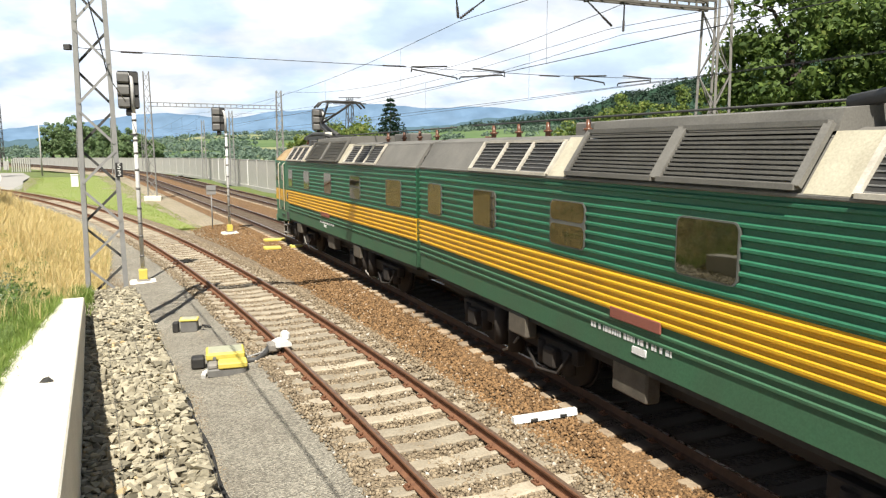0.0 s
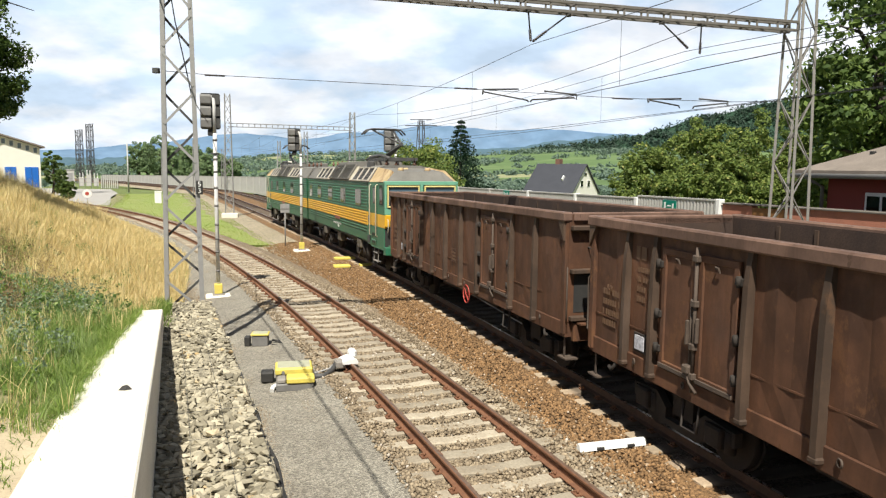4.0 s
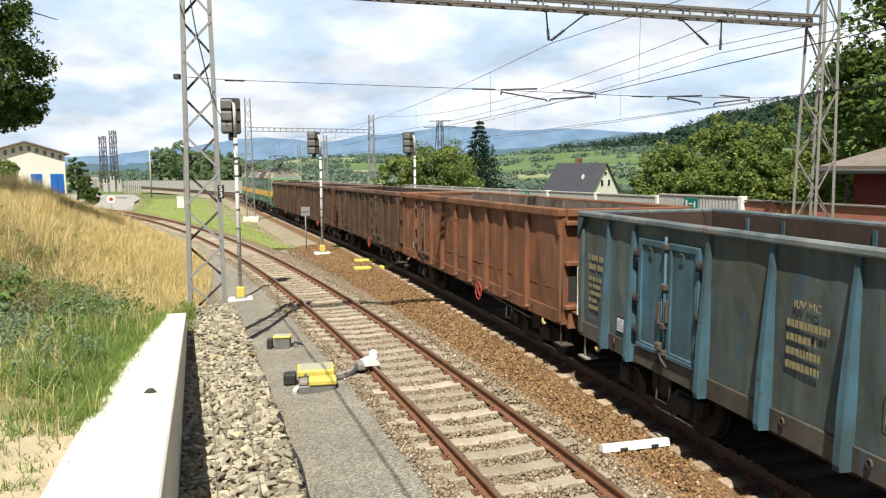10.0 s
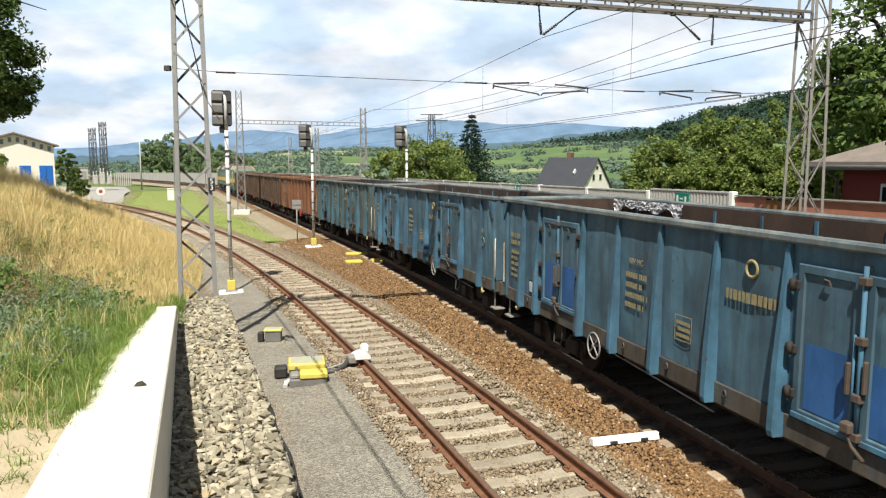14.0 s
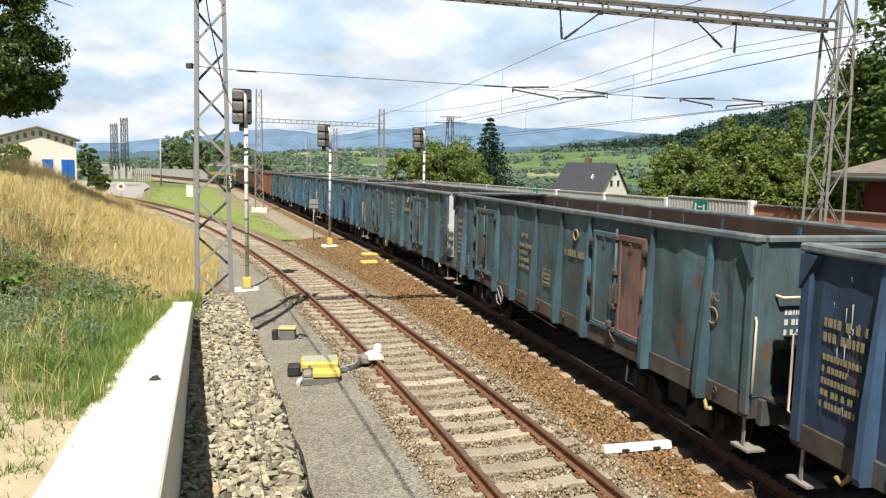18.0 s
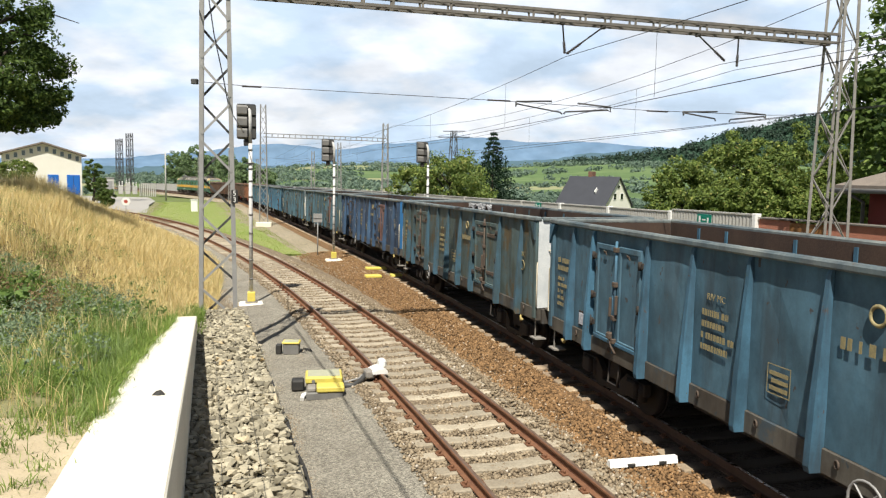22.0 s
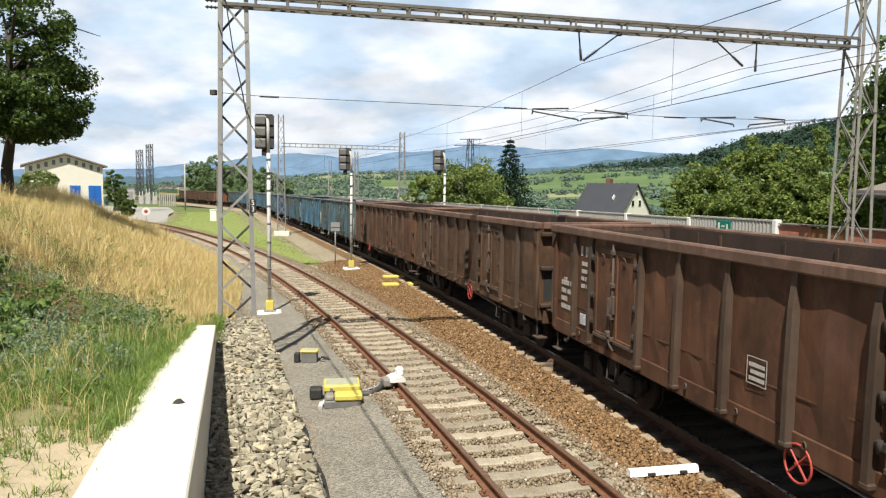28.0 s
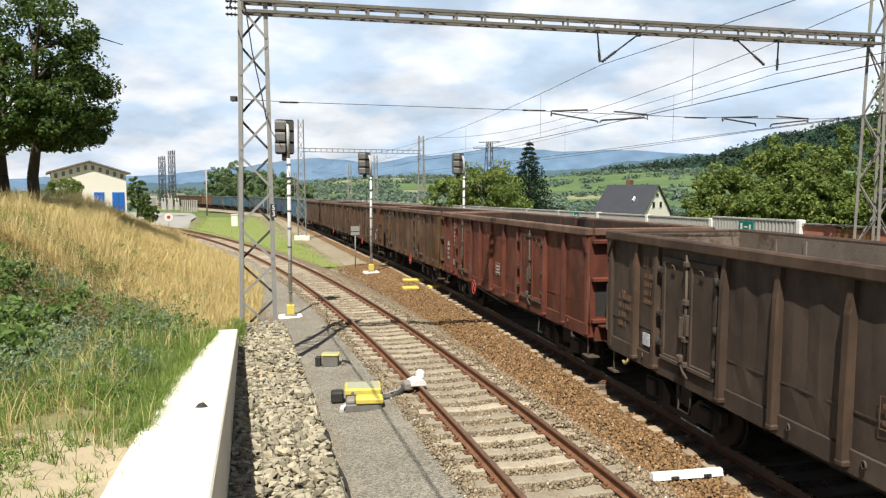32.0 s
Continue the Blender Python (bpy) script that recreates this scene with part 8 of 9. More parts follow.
def broad_tree(x, y, z0, height, radius, crown_low, leaf, label, seed, leaves=9000, size=0.16, trunks=1, clumps=90, name="tree", dome=0.0, thin=1.0):
    root = thing(name, label, "tree", pose(x, y, z0))
    rng = np.random.default_rng(seed)
    rnd = random.Random(seed)
    cz, hz = (crown_low + height) / 2, (height - crown_low) / 2
    tr = Mesh()
    ends = []
    for k in range(trunks):
        bx, by = (rnd.uniform(-0.5, 0.5) * (trunks > 1) * 2.2, rnd.uniform(-0.4, 0.4) * (trunks > 1))
        p, r = Vector((bx, by, -0.6)), 0.05 * height / (1 + 0.3 * (trunks - 1)) * 0.75
        n = 6
        for i in range(n):
            q = p + Vector((rnd.uniform(-0.18, 0.18), rnd.uniform(-0.18, 0.18), (crown_low + hz * 1.1 + 0.6) / n))
            tr.rod(p, q, r, r * 0.85, 9, caps=False)
            if i >= 2:
                for _ in range(3):
                    a = rnd.uniform(0, 6.28)
                    e = q + Vector((math.cos(a), math.sin(a), rnd.uniform(0.2, 0.8))) * radius * rnd.uniform(0.45, 0.8)
                    mid = (q + e) / 2 + Vector((0, 0, 0.15 * radius))
                    tr.rod(q, mid, r * 0.5, r * 0.32, 6, caps=False).rod(mid, e, r * 0.32, r * 0.12, 6, caps=False)
                    ends.append(e)
            p, r = q, r * 0.85
    part("trunk", tr, M_BARK, root)
    cen = []
    while len(cen) < clumps:
        v = Vector((rnd.gauss(0, 1), rnd.gauss(0, 1), rnd.gauss(0, 1))).normalized()
        k = rnd.uniform(0.45, 1.0) ** 0.6
        bump = 0.82 + 0.3 * noise.noise(v * 1.7 + Vector((seed, 0, 0)))
        c = Vector((v.x * radius * k * bump, v.y * radius * k * bump, cz + v.z * hz * k * bump))
        if dome:
            c.z = crown_low + dome + k * bump * v.z * (height - crown_low - dome if v.z > 0 else dome)
        if c.z < crown_low + 0.2 * noise.noise(c):
            continue
        cen.append((c.x, c.y, c.z, radius * rnd.uniform(0.12, 0.26) * thin))
    for e in ends[:20]:
        cen.append((e.x, e.y, max(e.z, crown_low), radius * 0.2))
    V, F = leaf_cloud(cen, size, max(8, leaves // len(cen)), rng)
    part("crown", fast_mesh("crown", V, F, leaf), leaf, root)
    return root


def spruce(x, y, z0, height, radius, label, seed):
    root = thing("spruce_tree", label, "tree", pose(x, y, z0))
    rng = np.random.default_rng(seed)
    part("trunk", Mesh().rod((0, 0, -0.4), (0, 0, height * 0.97), height * 0.018, 0.02, 8), M_BARK, root)
    cen = []
    k = 26
    for i in range(k):
        z = height * (0.06 + 0.92 * i / k)
        r = radius * (1 - i / k) ** 0.85
        m = max(4, int(11 * (1 - i / k)) + 3)
        for j in range(m):
            a = 6.283 * (j + rng.uniform(-0.3, 0.3)) / m + i
            for q in (0.35, 0.65, 0.95):
                cen.append((math.cos(a) * r * q, math.sin(a) * r * q, z - 0.25 * r * q, 0.035 * radius + 0.13 * r))
    V, F = leaf_cloud(cen, 0.13, 22, rng, 1.0)
    part("crown", fast_mesh("crown", V, F, L_SPRUCE), L_SPRUCE, root)
    return root


broad_tree(-25.3, 29.0, 2.4, 11.6, 5.3, 2.95, L_LINDEN, "tall dark green linden with two trunks on the bank", 3, 56000, 0.10, 2, 170, dome=2.3, thin=0.62)
broad_tree(-33.5, 30.5, 2.4, 12.5, 6.0, 3.2, L_LINDEN, "dark green linden behind on the bank", 4, 12000, 0.2, 1, 100)
for k, (x, y, top, r) in enumerate(((10.6, 57.5, 6.5, 3.2), (14.2, 56.0, 8.5, 3.8), (18.0, 54.0, 8.8, 3.9), (21.5, 51.0, 8.2, 3.6), (16.2, 51.5, 5.8, 3.4), (12.4, 53.0, 5.0, 2.8), (20.5, 47.0, 6.0, 3.0))):
    broad_tree(x, y, -4.5, top + 4.5, r, 3.0, L_WALNUT, "broad-crowned green walnut tree behind the noise wall", 20 + k, 16000, 0.14, 1, 120)
broad_tree(19.5, 41.0, -2.5, 17.5, 5.2, 5.0, L_DARK, "tall dark broadleaf tree beyond the red house", 40, 16000, 0.2, 1, 140)
broad_tree(25.0, 36.5, -2.5, 16.5, 5.6, 4.0, L_DARK, "tall dark broadleaf tree beyond the red house", 41, 12000, 0.2, 1, 120)
broad_tree(28.0, 44.0, -2.5, 18.5, 6.0, 4.0, L_DARK, "tall dark broadleaf tree beyond the red house", 42, 9000, 0.24, 1, 110)
broad_tree(-8.6, 69.0, -3.0, 10.3, 4.2, 1.5, L_WALNUT, "rounded green tree beyond the noise wall", 43, 14000, 0.15, 1, 110)
broad_tree(-12.6, 71.0, -3.0, 9.0, 3.2, 1.2, L_WALNUT, "small green tree beyond the noise wall", 44, 4000, 0.2, 1, 50)
spruce(-5.2, 74.9, -3.0, 12.3, 4.4, "dark green pointed spruce beside the round tree", 5)
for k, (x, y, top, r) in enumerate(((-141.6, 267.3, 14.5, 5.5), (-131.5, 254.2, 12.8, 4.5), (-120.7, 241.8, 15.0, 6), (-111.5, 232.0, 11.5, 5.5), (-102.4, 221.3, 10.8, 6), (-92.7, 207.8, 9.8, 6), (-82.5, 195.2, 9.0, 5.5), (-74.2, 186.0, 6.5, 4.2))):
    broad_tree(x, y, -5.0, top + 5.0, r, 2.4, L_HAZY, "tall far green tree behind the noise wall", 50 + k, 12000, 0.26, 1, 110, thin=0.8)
for k, (x, y, top, r, z0) in enumerate(((-47.0, 60.0, 4.6, 1.9, 1.7), (-36.4, 56.2, 3.3, 0.62, 1.0), (-55.6, 84.0, 5.6, 1.4, 0.8), (-35.2, 55.0, 2.2, 0.7, 0.9))):
    broad_tree(x, y, z0, top - z0 + 0.6, r, 0.1, L_DARK if k else L_WALNUT, "dense green shrub near the white building", 60 + k, 7000, 0.10, 1, 50, name="shrub")


# ---- buildings ----
M_RENDER = material("cream rendered wall", (0.82, 0.80, 0.72), 0.9, 0, (0.74, 0.71, 0.62), 1.2, 0.5, 30, 0.15)
M_REDWALL = material("dark red rendered wall", (0.27, 0.055, 0.04), 0.85, 0, (0.21, 0.045, 0.035), 1.5, 0.5, 40, 0.15)
M_BRICK = material("pale red brick", (0.46, 0.19, 0.125), 0.9, 0, (0.33, 0.14, 0.095), 3, 0.6, 30, 0.3)
M_ETERNIT = material("weathered fibre cement roof", (0.23, 0.195, 0.165), 0.9, 0, (0.15, 0.125, 0.105), 2.0, 0.7, 40, 0.3)
M_SLATE = material("dark grey metal roof", (0.055, 0.058, 0.07), 0.55, 0.1, (0.04, 0.042, 0.05), 1.0, 0.5, 30, 0.1)
M_BLUE = material("bright blue door paint", (0.02, 0.15, 0.55), 0.45, 0, (0.02, 0.12, 0.45), 2, 0.4, 50, 0.03)
M_BROWNDOOR = material("brown stained boards", (0.28, 0.13, 0.04), 0.7, 0, (0.20, 0.09, 0.03), 5, 0.6, 40, 0.1, streak=0.8)
M_WOODD = material("dark rafter ends", (0.16, 0.14, 0.12), 0.8, 0, (0.10, 0.09, 0.08), 5, 0.6, 40, 0.1)


def gable_house(name, label, m, w, dp, z_eave, z_ridge, wall, roof, over=0.4):
    """Gable towards -y, ridge along y. Origin at the ground under the middle of the front."""
    root = thing(name, label, "building", m)
    prof = [(-w / 2, -1.5), (w / 2, -1.5), (w / 2, z_eave), (0, z_ridge), (-w / 2, z_eave)]
    part("wall", Mesh().add([(x, y, z) for y in (0, dp) for x, z in prof], [(4, 3, 2, 1, 0), (5, 6, 7, 8, 9), (0, 1, 6, 5), (1, 2, 7, 6), (4, 9, 5, 0)]), wall, root)
    sl = (z_ridge - z_eave) / (w / 2)
    for sg in (-1, 1):
        e = (sg * (w / 2 + over), z_eave - sl * over + 0.05)
        part("roof", Mesh().add([(e[0], -over, e[1]), (0, -over, z_ridge + 0.05), (0, dp + over, z_ridge + 0.05), (e[0], dp + over, e[1]), (e[0], -over, e[1] + 0.16), (0, -over, z_ridge + 0.21), (0, dp + over, z_ridge + 0.21), (e[0], dp + over, e[1] + 0.16)],
             [(0, 1, 2, 3), (7, 6, 5, 4), (0, 4, 5, 1), (1, 5, 6, 2), (2, 6, 7, 3), (3, 7, 4, 0)]), roof, root)
    return root


# the white building with blue doors
wh = gable_house("service_building", "cream rendered building with bright blue doors and grey roof", pose(-50.4, 68.0, 1.6, 0, 0, 36.6 + 3), 7.0, 12.0, 3.95, 5.05, M_RENDER, M_ETERNIT, 0.45)
M_CLERE = material("dusty blue-grey window glass", (0.20, 0.25, 0.30), 0.25, 0, (0.13, 0.17, 0.21), 3, 0.5, 40, 0.02)
for k in range(10):
    xx = -3.1 + 6.2 * k / 9
    zz = 5.05 - abs(xx) * 1.1 / 3.5
    cw = part("clerestory_window", Mesh().bevel_box(xx - 0.20, xx + 0.20, -0.03, 0.02, zz - 0.72, zz - 0.16, 0.01), M_WHITE, wh)
    part("pane", Mesh().box(xx - 0.15, xx + 0.15, -0.037, -0.031, zz - 0.68, zz - 0.2), M_CLERE, cw)
for x0, x1 in ((0.35, 1.35), (2.1, 3.3)):
    d_ = part("blue_door", Mesh().bevel_box(x0, x1, -0.06, 0.02, -0.1, 1.95, 0.02), M_BLUE, wh)
    part("door_leaf_line", Mesh().box((x0 + x1) / 2 - 0.015, (x0 + x1) / 2 + 0.015, -0.07, -0.05, -0.05, 1.9), M_BLACK, d_)

# house with the dark roof, down in the valley
hs = gable_house("dwelling_house", "house with a dark grey roof, brick chimney and cream gable", Matrix.Translation((13.6, 136.2, -4.0)) @ Euler((0, 0, radians(54))).to_matrix().to_4x4(), 9.4, 10.2, 3.6, 8.6, M_RENDER, M_SLATE, 0.35)
part("chimney", Mesh().bevel_box(-0.1, 1.1, 5.6, 6.5, 7.4, 9.7, 0.03), material("sooty brick", (0.20, 0.10, 0.07), 0.9, 0, (0.12, 0.07, 0.055), 3, 0.7, 30, 0.2), hs)
for x, z in ((-1.2, 4.6), (1.2, 4.6), (0, 6.6)):
    wq = part("gable_window", Mesh().bevel_box(x - 0.5, x + 0.5, -0.06, 0.04, z, z + 1.2 if z < 6 else z + 0.7, 0.02), M_WHITE, hs)
    part("pane", Mesh().box(x - 0.42, x + 0.42, -0.075, -0.055, z + 0.08, (z + 1.12) if z < 6 else z + 0.62), G_DARK, wq)
part("roof_window", Mesh().bevel_box(-0.5, 0.5, -0.08, 0.08, -0.5, 0.5, 0.02, Matrix.Translation((-2.6, 3.0, 6.05)) @ Euler((0, radians(-47), 0)).to_matrix().to_4x4()), M_WHITE, hs)

# red house beside the line, hipped roof
rh = thing("red_house", "dark red rendered house with a brown hipped roof", "building", pose(10.75, 25.9, -0.6, 0, 0, math.degrees(heading(8, MAIN)) + 90))
# local: -x towards the viewer along the line, -y away from the track
part("wall", Mesh().add([(0, 0, -1), (-12, 0, -1), (-12, -8, -1), (0, -8, -1), (0, 0, 4.55), (-12, 0, 4.55), (-12, -8, 4.55), (0, -8, 4.55)], [(0, 1, 5, 4), (1, 2, 6, 5), (2, 3, 7, 6), (3, 0, 4, 7)]), M_REDWALL, rh)
e = [(0.75, 0.75, 4.5), (-12.75, 0.75, 4.5), (-12.75, -8.75, 4.5), (0.75, -8.75, 4.5)]
part("roof", Mesh().add(e + [(p[0], p[1], 4.66) for p in e] + [(-4.0, -4.0, 6.75), (-8.0, -4.0, 6.75)], [(3, 2, 1, 0), (0, 1, 5, 4), (1, 2, 6, 5), (2, 3, 7, 6), (3, 0, 4, 7), (4, 5, 9, 8), (6, 7, 8, 9), (5, 6, 9), (7, 4, 8)]), M_ETERNIT, rh)
for k in range(9):
    part("snow_guard", Mesh().bevel_box(-1.2 - k * 1.2 - 0.08, -1.2 - k * 1.2 + 0.08, -0.6, -0.45, 5.15, 5.3, 0.02), M_BLACK, rh)
part("gutter", Mesh().rod((0.8, 0.82, 4.48), (-12.8, 0.82, 4.48), 0.08, seg=8), M_SIGBACK, rh)
part("down_pipe", Mesh().tube([(0.3, 0.75, 4.45), (0.12, 0.12, 4.1), (0.12, 0.12, -0.8)], 0.06, 8), M_SIGBACK, rh)
for x in (-2.15, -6.0, -9.5):
    wq = part("window", Mesh().bevel_box(x - 0.62, x + 0.62, -0.05, 0.05, 2.47, 3.97, 0.02), M_WHITE, rh)
    part("pane", Mesh().box(x - 0.52, x - 0.05, 0.052, 0.06, 2.58, 3.86), G_DARK, wq)
    part("pane", Mesh().box(x + 0.05, x + 0.52, 0.052, 0.06, 2.58, 3.86), G_DARK, wq)
    part("window_sill", Mesh().bevel_box(x - 0.72, x + 0.72, 0.0, 0.16, 2.39, 2.46, 0.01), M_WHITE, wq)
# low brick outbuilding wall between the noise wall and the house
lw = thing("brick_wall", "low pale red brick wall with a brown boarded door", "wall", kind="structure")
for a, b, mt_, top in ((13.35, 14.85, M_BRICK, 2.92), (11.75, 13.35, M_BROWNDOOR, 2.86), (4.0, 11.75, M_BRICK, 2.92)):
    rows = []
    for k in range(9):
        s = a + (b - a) * k / 8
        rows.append([at(s, MAIN, 10.5, -0.7), at(s, MAIN, 10.5, top), at(s, MAIN, 10.75, top), at(s, MAIN, 10.75, -0.7)])
    part("boarded_door" if mt_ is M_BROWNDOOR else "brickwork", Mesh().sweep(rows), mt_, lw)
rows = [[at(s, MAIN, 10.44, 2.93), at(s, MAIN, 10.44, 2.97), at(s, MAIN, 10.85, 2.99), at(s, MAIN, 10.85, 2.93)] for s in (4.0, 8.0, 12.0, 14.85)]
part("coping", Mesh().sweep(rows), M_WOODD, lw)

# substation pylons, cabin and poles beyond the siding
for x, y, h in ((-79.3, 127.5, 8.4), (-78.65, 127.8, 8.5), (-77.7, 128.3, 9.5), (-77.05, 128.6, 9.6)):
    tower(x, y, 0.2, h + 1.6, 0.5, 0.4, 10, "dark lattice column of a small substation", 12, 0.07, M_DARKSTEEL, "substation_column", 0.04)
cb = thing("substation_cabin", "pale grey substation cabin at the foot of the columns", "cabin", pose(-77.5, 125.5, 0.4, 0, 0, 32))
part("body", Mesh().bevel_box(-2.5, -1.1, -0.7, 0.7, -0.6, 2.3, 0.03), M_BARRIER, cb)
part("roof", Mesh().bevel_box(-2.6, -1.0, -0.8, 0.8, 2.3, 2.42, 0.03), M_STEEL, cb)
part("door", Mesh().bevel_box(-2.2, -1.4, -0.76, -0.68, -0.3, 1.8, 0.02), M_STEEL, cb)
for xx, ht in ((0.0, 1.5), (1.2, 2.0), (2.4, 1.4)):
    tf = thing("transformer", "pale grey outdoor transformer with porcelain bushings", "transformer", pose(-77.5, 125.5, 0.4, 0, 0, 32) @ Matrix.Translation((xx, 0.4, 0)), group="transformers of the substation")
    part("tank", Mesh().bevel_box(-0.42, 0.42, -0.4, 0.4, -0.6, ht - 0.5, 0.04), M_BARRIER, tf)
    for bx in (-0.25, 0.25):
        bush = Mesh()
        for q in range(5):
            bush.rod((bx, 0, ht - 0.5 + q * 0.16), (bx, 0, ht - 0.38 + q * 0.16), 0.13, 0.07, 8)
        part("bushing", bush, M_WHITE, tf)
fe = thing("metal_fence", "low galvanised fence round the substation", "fence", pose(-77.5, 125.5, 0.4, 0, 0, 32) @ Matrix.Translation((0, -2.4, 0)))
for k in range(8):
    part("post", Mesh().rod((-3.2 + k * 0.95, 0, -0.9), (-3.2 + k * 0.95, 0, 0.9), 0.04, seg=6), M_STEEL, fe)
for z in (0.15, 0.85):
    part("rail", Mesh().rod((-3.2, 0, z), (3.45, 0, z), 0.03, seg=6), M_STEEL, fe)
for k, (x, y, h) in enumerate(((-70, 128, 8.5), (-90, 120, 6.0), (-50, 153, 7.0))):
    pl2 = thing("concrete_pole", "slender pale concrete pole", "pole", pose(x, y, -0.8), group="poles beyond the siding")
    part("pole", Mesh().rod((0, 0, -0.5), (0, 0, h), 0.16, 0.1, 8), M_BARRIER, pl2)
    part("cross_arm", Mesh().bar((-0.8, 0, h - 0.4), (0.8, 0, h - 0.4), 0.08, 0.08), M_STEEL, pl2)
# round red and white sign on the path
rs = thing("round_sign", "round white sign with a red centre on a post", "sign", pose(-30.2, 49.5, 0.6, 0, 0, 31))
part("post", Mesh().rod((0, 0, -1.5), (0, 0, 1.35), 0.03), M_STEEL, rs)
part("disc", Mesh().rod((0, -0.03, 1.25), (0, -0.05, 1.25), 0.3, seg=24), M_WHITE, rs)
part("red_centre", Mesh().rod((0, -0.05, 1.25), (0, -0.056, 1.25), 0.13, seg=20), M_RED, rs)

# high tension pylon far off
tower(-18.5, 148.9, -8, 13.6, 2.6, 0.9, 30, "dark far-off power line pylon", 8, 0.12, M_DARKSTEEL, "power_pylon", 0.08)
pyl = thing("pylon_arms", "cross arms of the far power pylon", "pylon", pose(-18.5, 148.9, 12.3, 0, 0, -10))
part("arm", Mesh().bar((-3.4, 0, 0), (3.4, 0, 0), 0.22, 0.18).bar((-2.3, 0, 1.2), (2.3, 0, 1.2), 0.2, 0.15), M_DARKSTEEL, pyl)


# ---- verge between the tracks ----
def build_verge():
    ms, green = Mesh(), Mesh()
    rows, strip_rows, pts = [], [], []
    rnd = random.Random(8)
    for i in range(60):
        s = 16 + i * 2.0
        row, grow = [], []
        last = -3.0
        while last > -60:
            x, y = along(s, MAIN, last)
            if s_lat(x, y)[1] < 2.0:
                break
            last -= 0.25
        last = max(last, -16.0)
        for j in range(9):
            x, y = along(s, MAIN, -3.0 + (last + 3.0) * j / 8)
            row.append((x, y, level(y) - 0.42 + 0.05 * math.sin(j * 0.9) + (0.05 * noise.noise(Vector((x, y, 0))))))
        edge = -3.5 - 0.5 * noise.noise(Vector((s * 0.15, 3.0, 0)))
        if s >= 36 and last < edge - 0.3:
            for j in range(6):
                x, y = along(s, MAIN, edge + (last - edge) * j / 5)
                grow.append((x, y, level(y) - 0.36 + 0.03 * noise.noise(Vector((x, y, 2))) - (0.14 if j in (0, 5) else 0)))
            strip_rows.append(grow)
            for _ in range(int((edge - last) * (170 if s < 60 else 80))):
                px, py = along(s + rnd.uniform(-1, 1), MAIN, rnd.uniform(last, edge))
                pts.append((px, py, level(py) - 0.4))
        rows.append(row)
    ms.sweep(rows, closed=False, smooth=True)
    tagged(part("verge", ms, M_VERGE), "gravelly verge between the siding and the main track", "verge", kind="structure")
    green.sweep(strip_rows, closed=False, smooth=True)
    tagged(part("grass_strip", green, M_GREENS), "bright green grassy strip between siding and main track", "verge", kind="structure")
    blades("grass", pts, 0.10, 0.022, L_MEADOW, "bright green grass between the tracks", 12)


M_GREENS = material("short meadow turf", (0.20, 0.27, 0.065), 0.95, 0, (0.27, 0.27, 0.10), 0.5, 0.8, 20, 0.6, depth=0.04)
M_YARD = material("worn pale asphalt", (0.36, 0.345, 0.32), 0.95, 0, (0.28, 0.265, 0.245), 0.4, 0.7, 20, 0.2)
M_VERGE = material("gravel and moss verge", (0.33, 0.28, 0.205), 0.95, 0, (0.235, 0.20, 0.125), 0.35, 0.8, 30, 0.6, cell=14, depth=0.03)
L_MEADOW = leaf_material("bright meadow grass", (0.31, 0.40, 0.085), (0.24, 0.32, 0.065), (0.44, 0.44, 0.15))
build_verge()
strip("lineside_path", MAIN, 25, 230, 1.0, [(-3.8, -0.64), (-3.4, -0.47), (-2.5, -0.245), (-2.05, -0.215), (-1.9, -0.29)], M_VERGE, "beige gravel path beside the main track", "path", rough=0.02)
# paved yard beyond the end of the bank
m = Mesh()
rows = []
for (xa, ya), (xb, yb) in zip(((-48.5, 84.0), (-54.0, 94.0), (-62.0, 108.0), (-71.0, 126.0), (-86.0, 150.0)), ((-55.0, 80.0), (-63.0, 92.0), (-76.0, 108.0), (-92.0, 126.0), (-108.0, 150.0))):
    rows.append([(xa + (xb - xa) * k / 4, ya + (yb - ya) * k / 4, level(ya) - 0.36) for k in range(5)])
tagged(part("paved_yard", m.sweep(rows, closed=False), M_YARD), "pale grey paved yard beyond the siding", "yard", kind="structure")
fp = thing("post_fence", "row of pale concrete fence posts at the yard", "fence")
for k in range(9):
    q = k / 8
    part("post", Mesh().bevel_box(-0.13, 0.13, -0.13, 0.13, -0.5, 2.75, 0.03), M_BARRIER, fp, m=pose(-102.8 + 3.2 * q, 175.1 + 1.8 * q, -1.9))


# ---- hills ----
# the blue of both ranges is distance haze put into the base colour
M_MOUNT = material("far mountains with painted blue haze", (0.15, 0.23, 0.335), 1.0, 0, (0.10, 0.17, 0.265), 0.007, 0.8, 0.01, 0.0, 0.0, detail=8)
M_MOUNT2 = material("mid ridges with painted blue haze", (0.085, 0.14, 0.175), 1.0, 0, (0.065, 0.11, 0.14), 0.008, 0.5, 0.03, 0.0, 0.0, detail=8)
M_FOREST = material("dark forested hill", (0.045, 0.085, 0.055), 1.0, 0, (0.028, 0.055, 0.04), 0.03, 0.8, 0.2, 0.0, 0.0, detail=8)


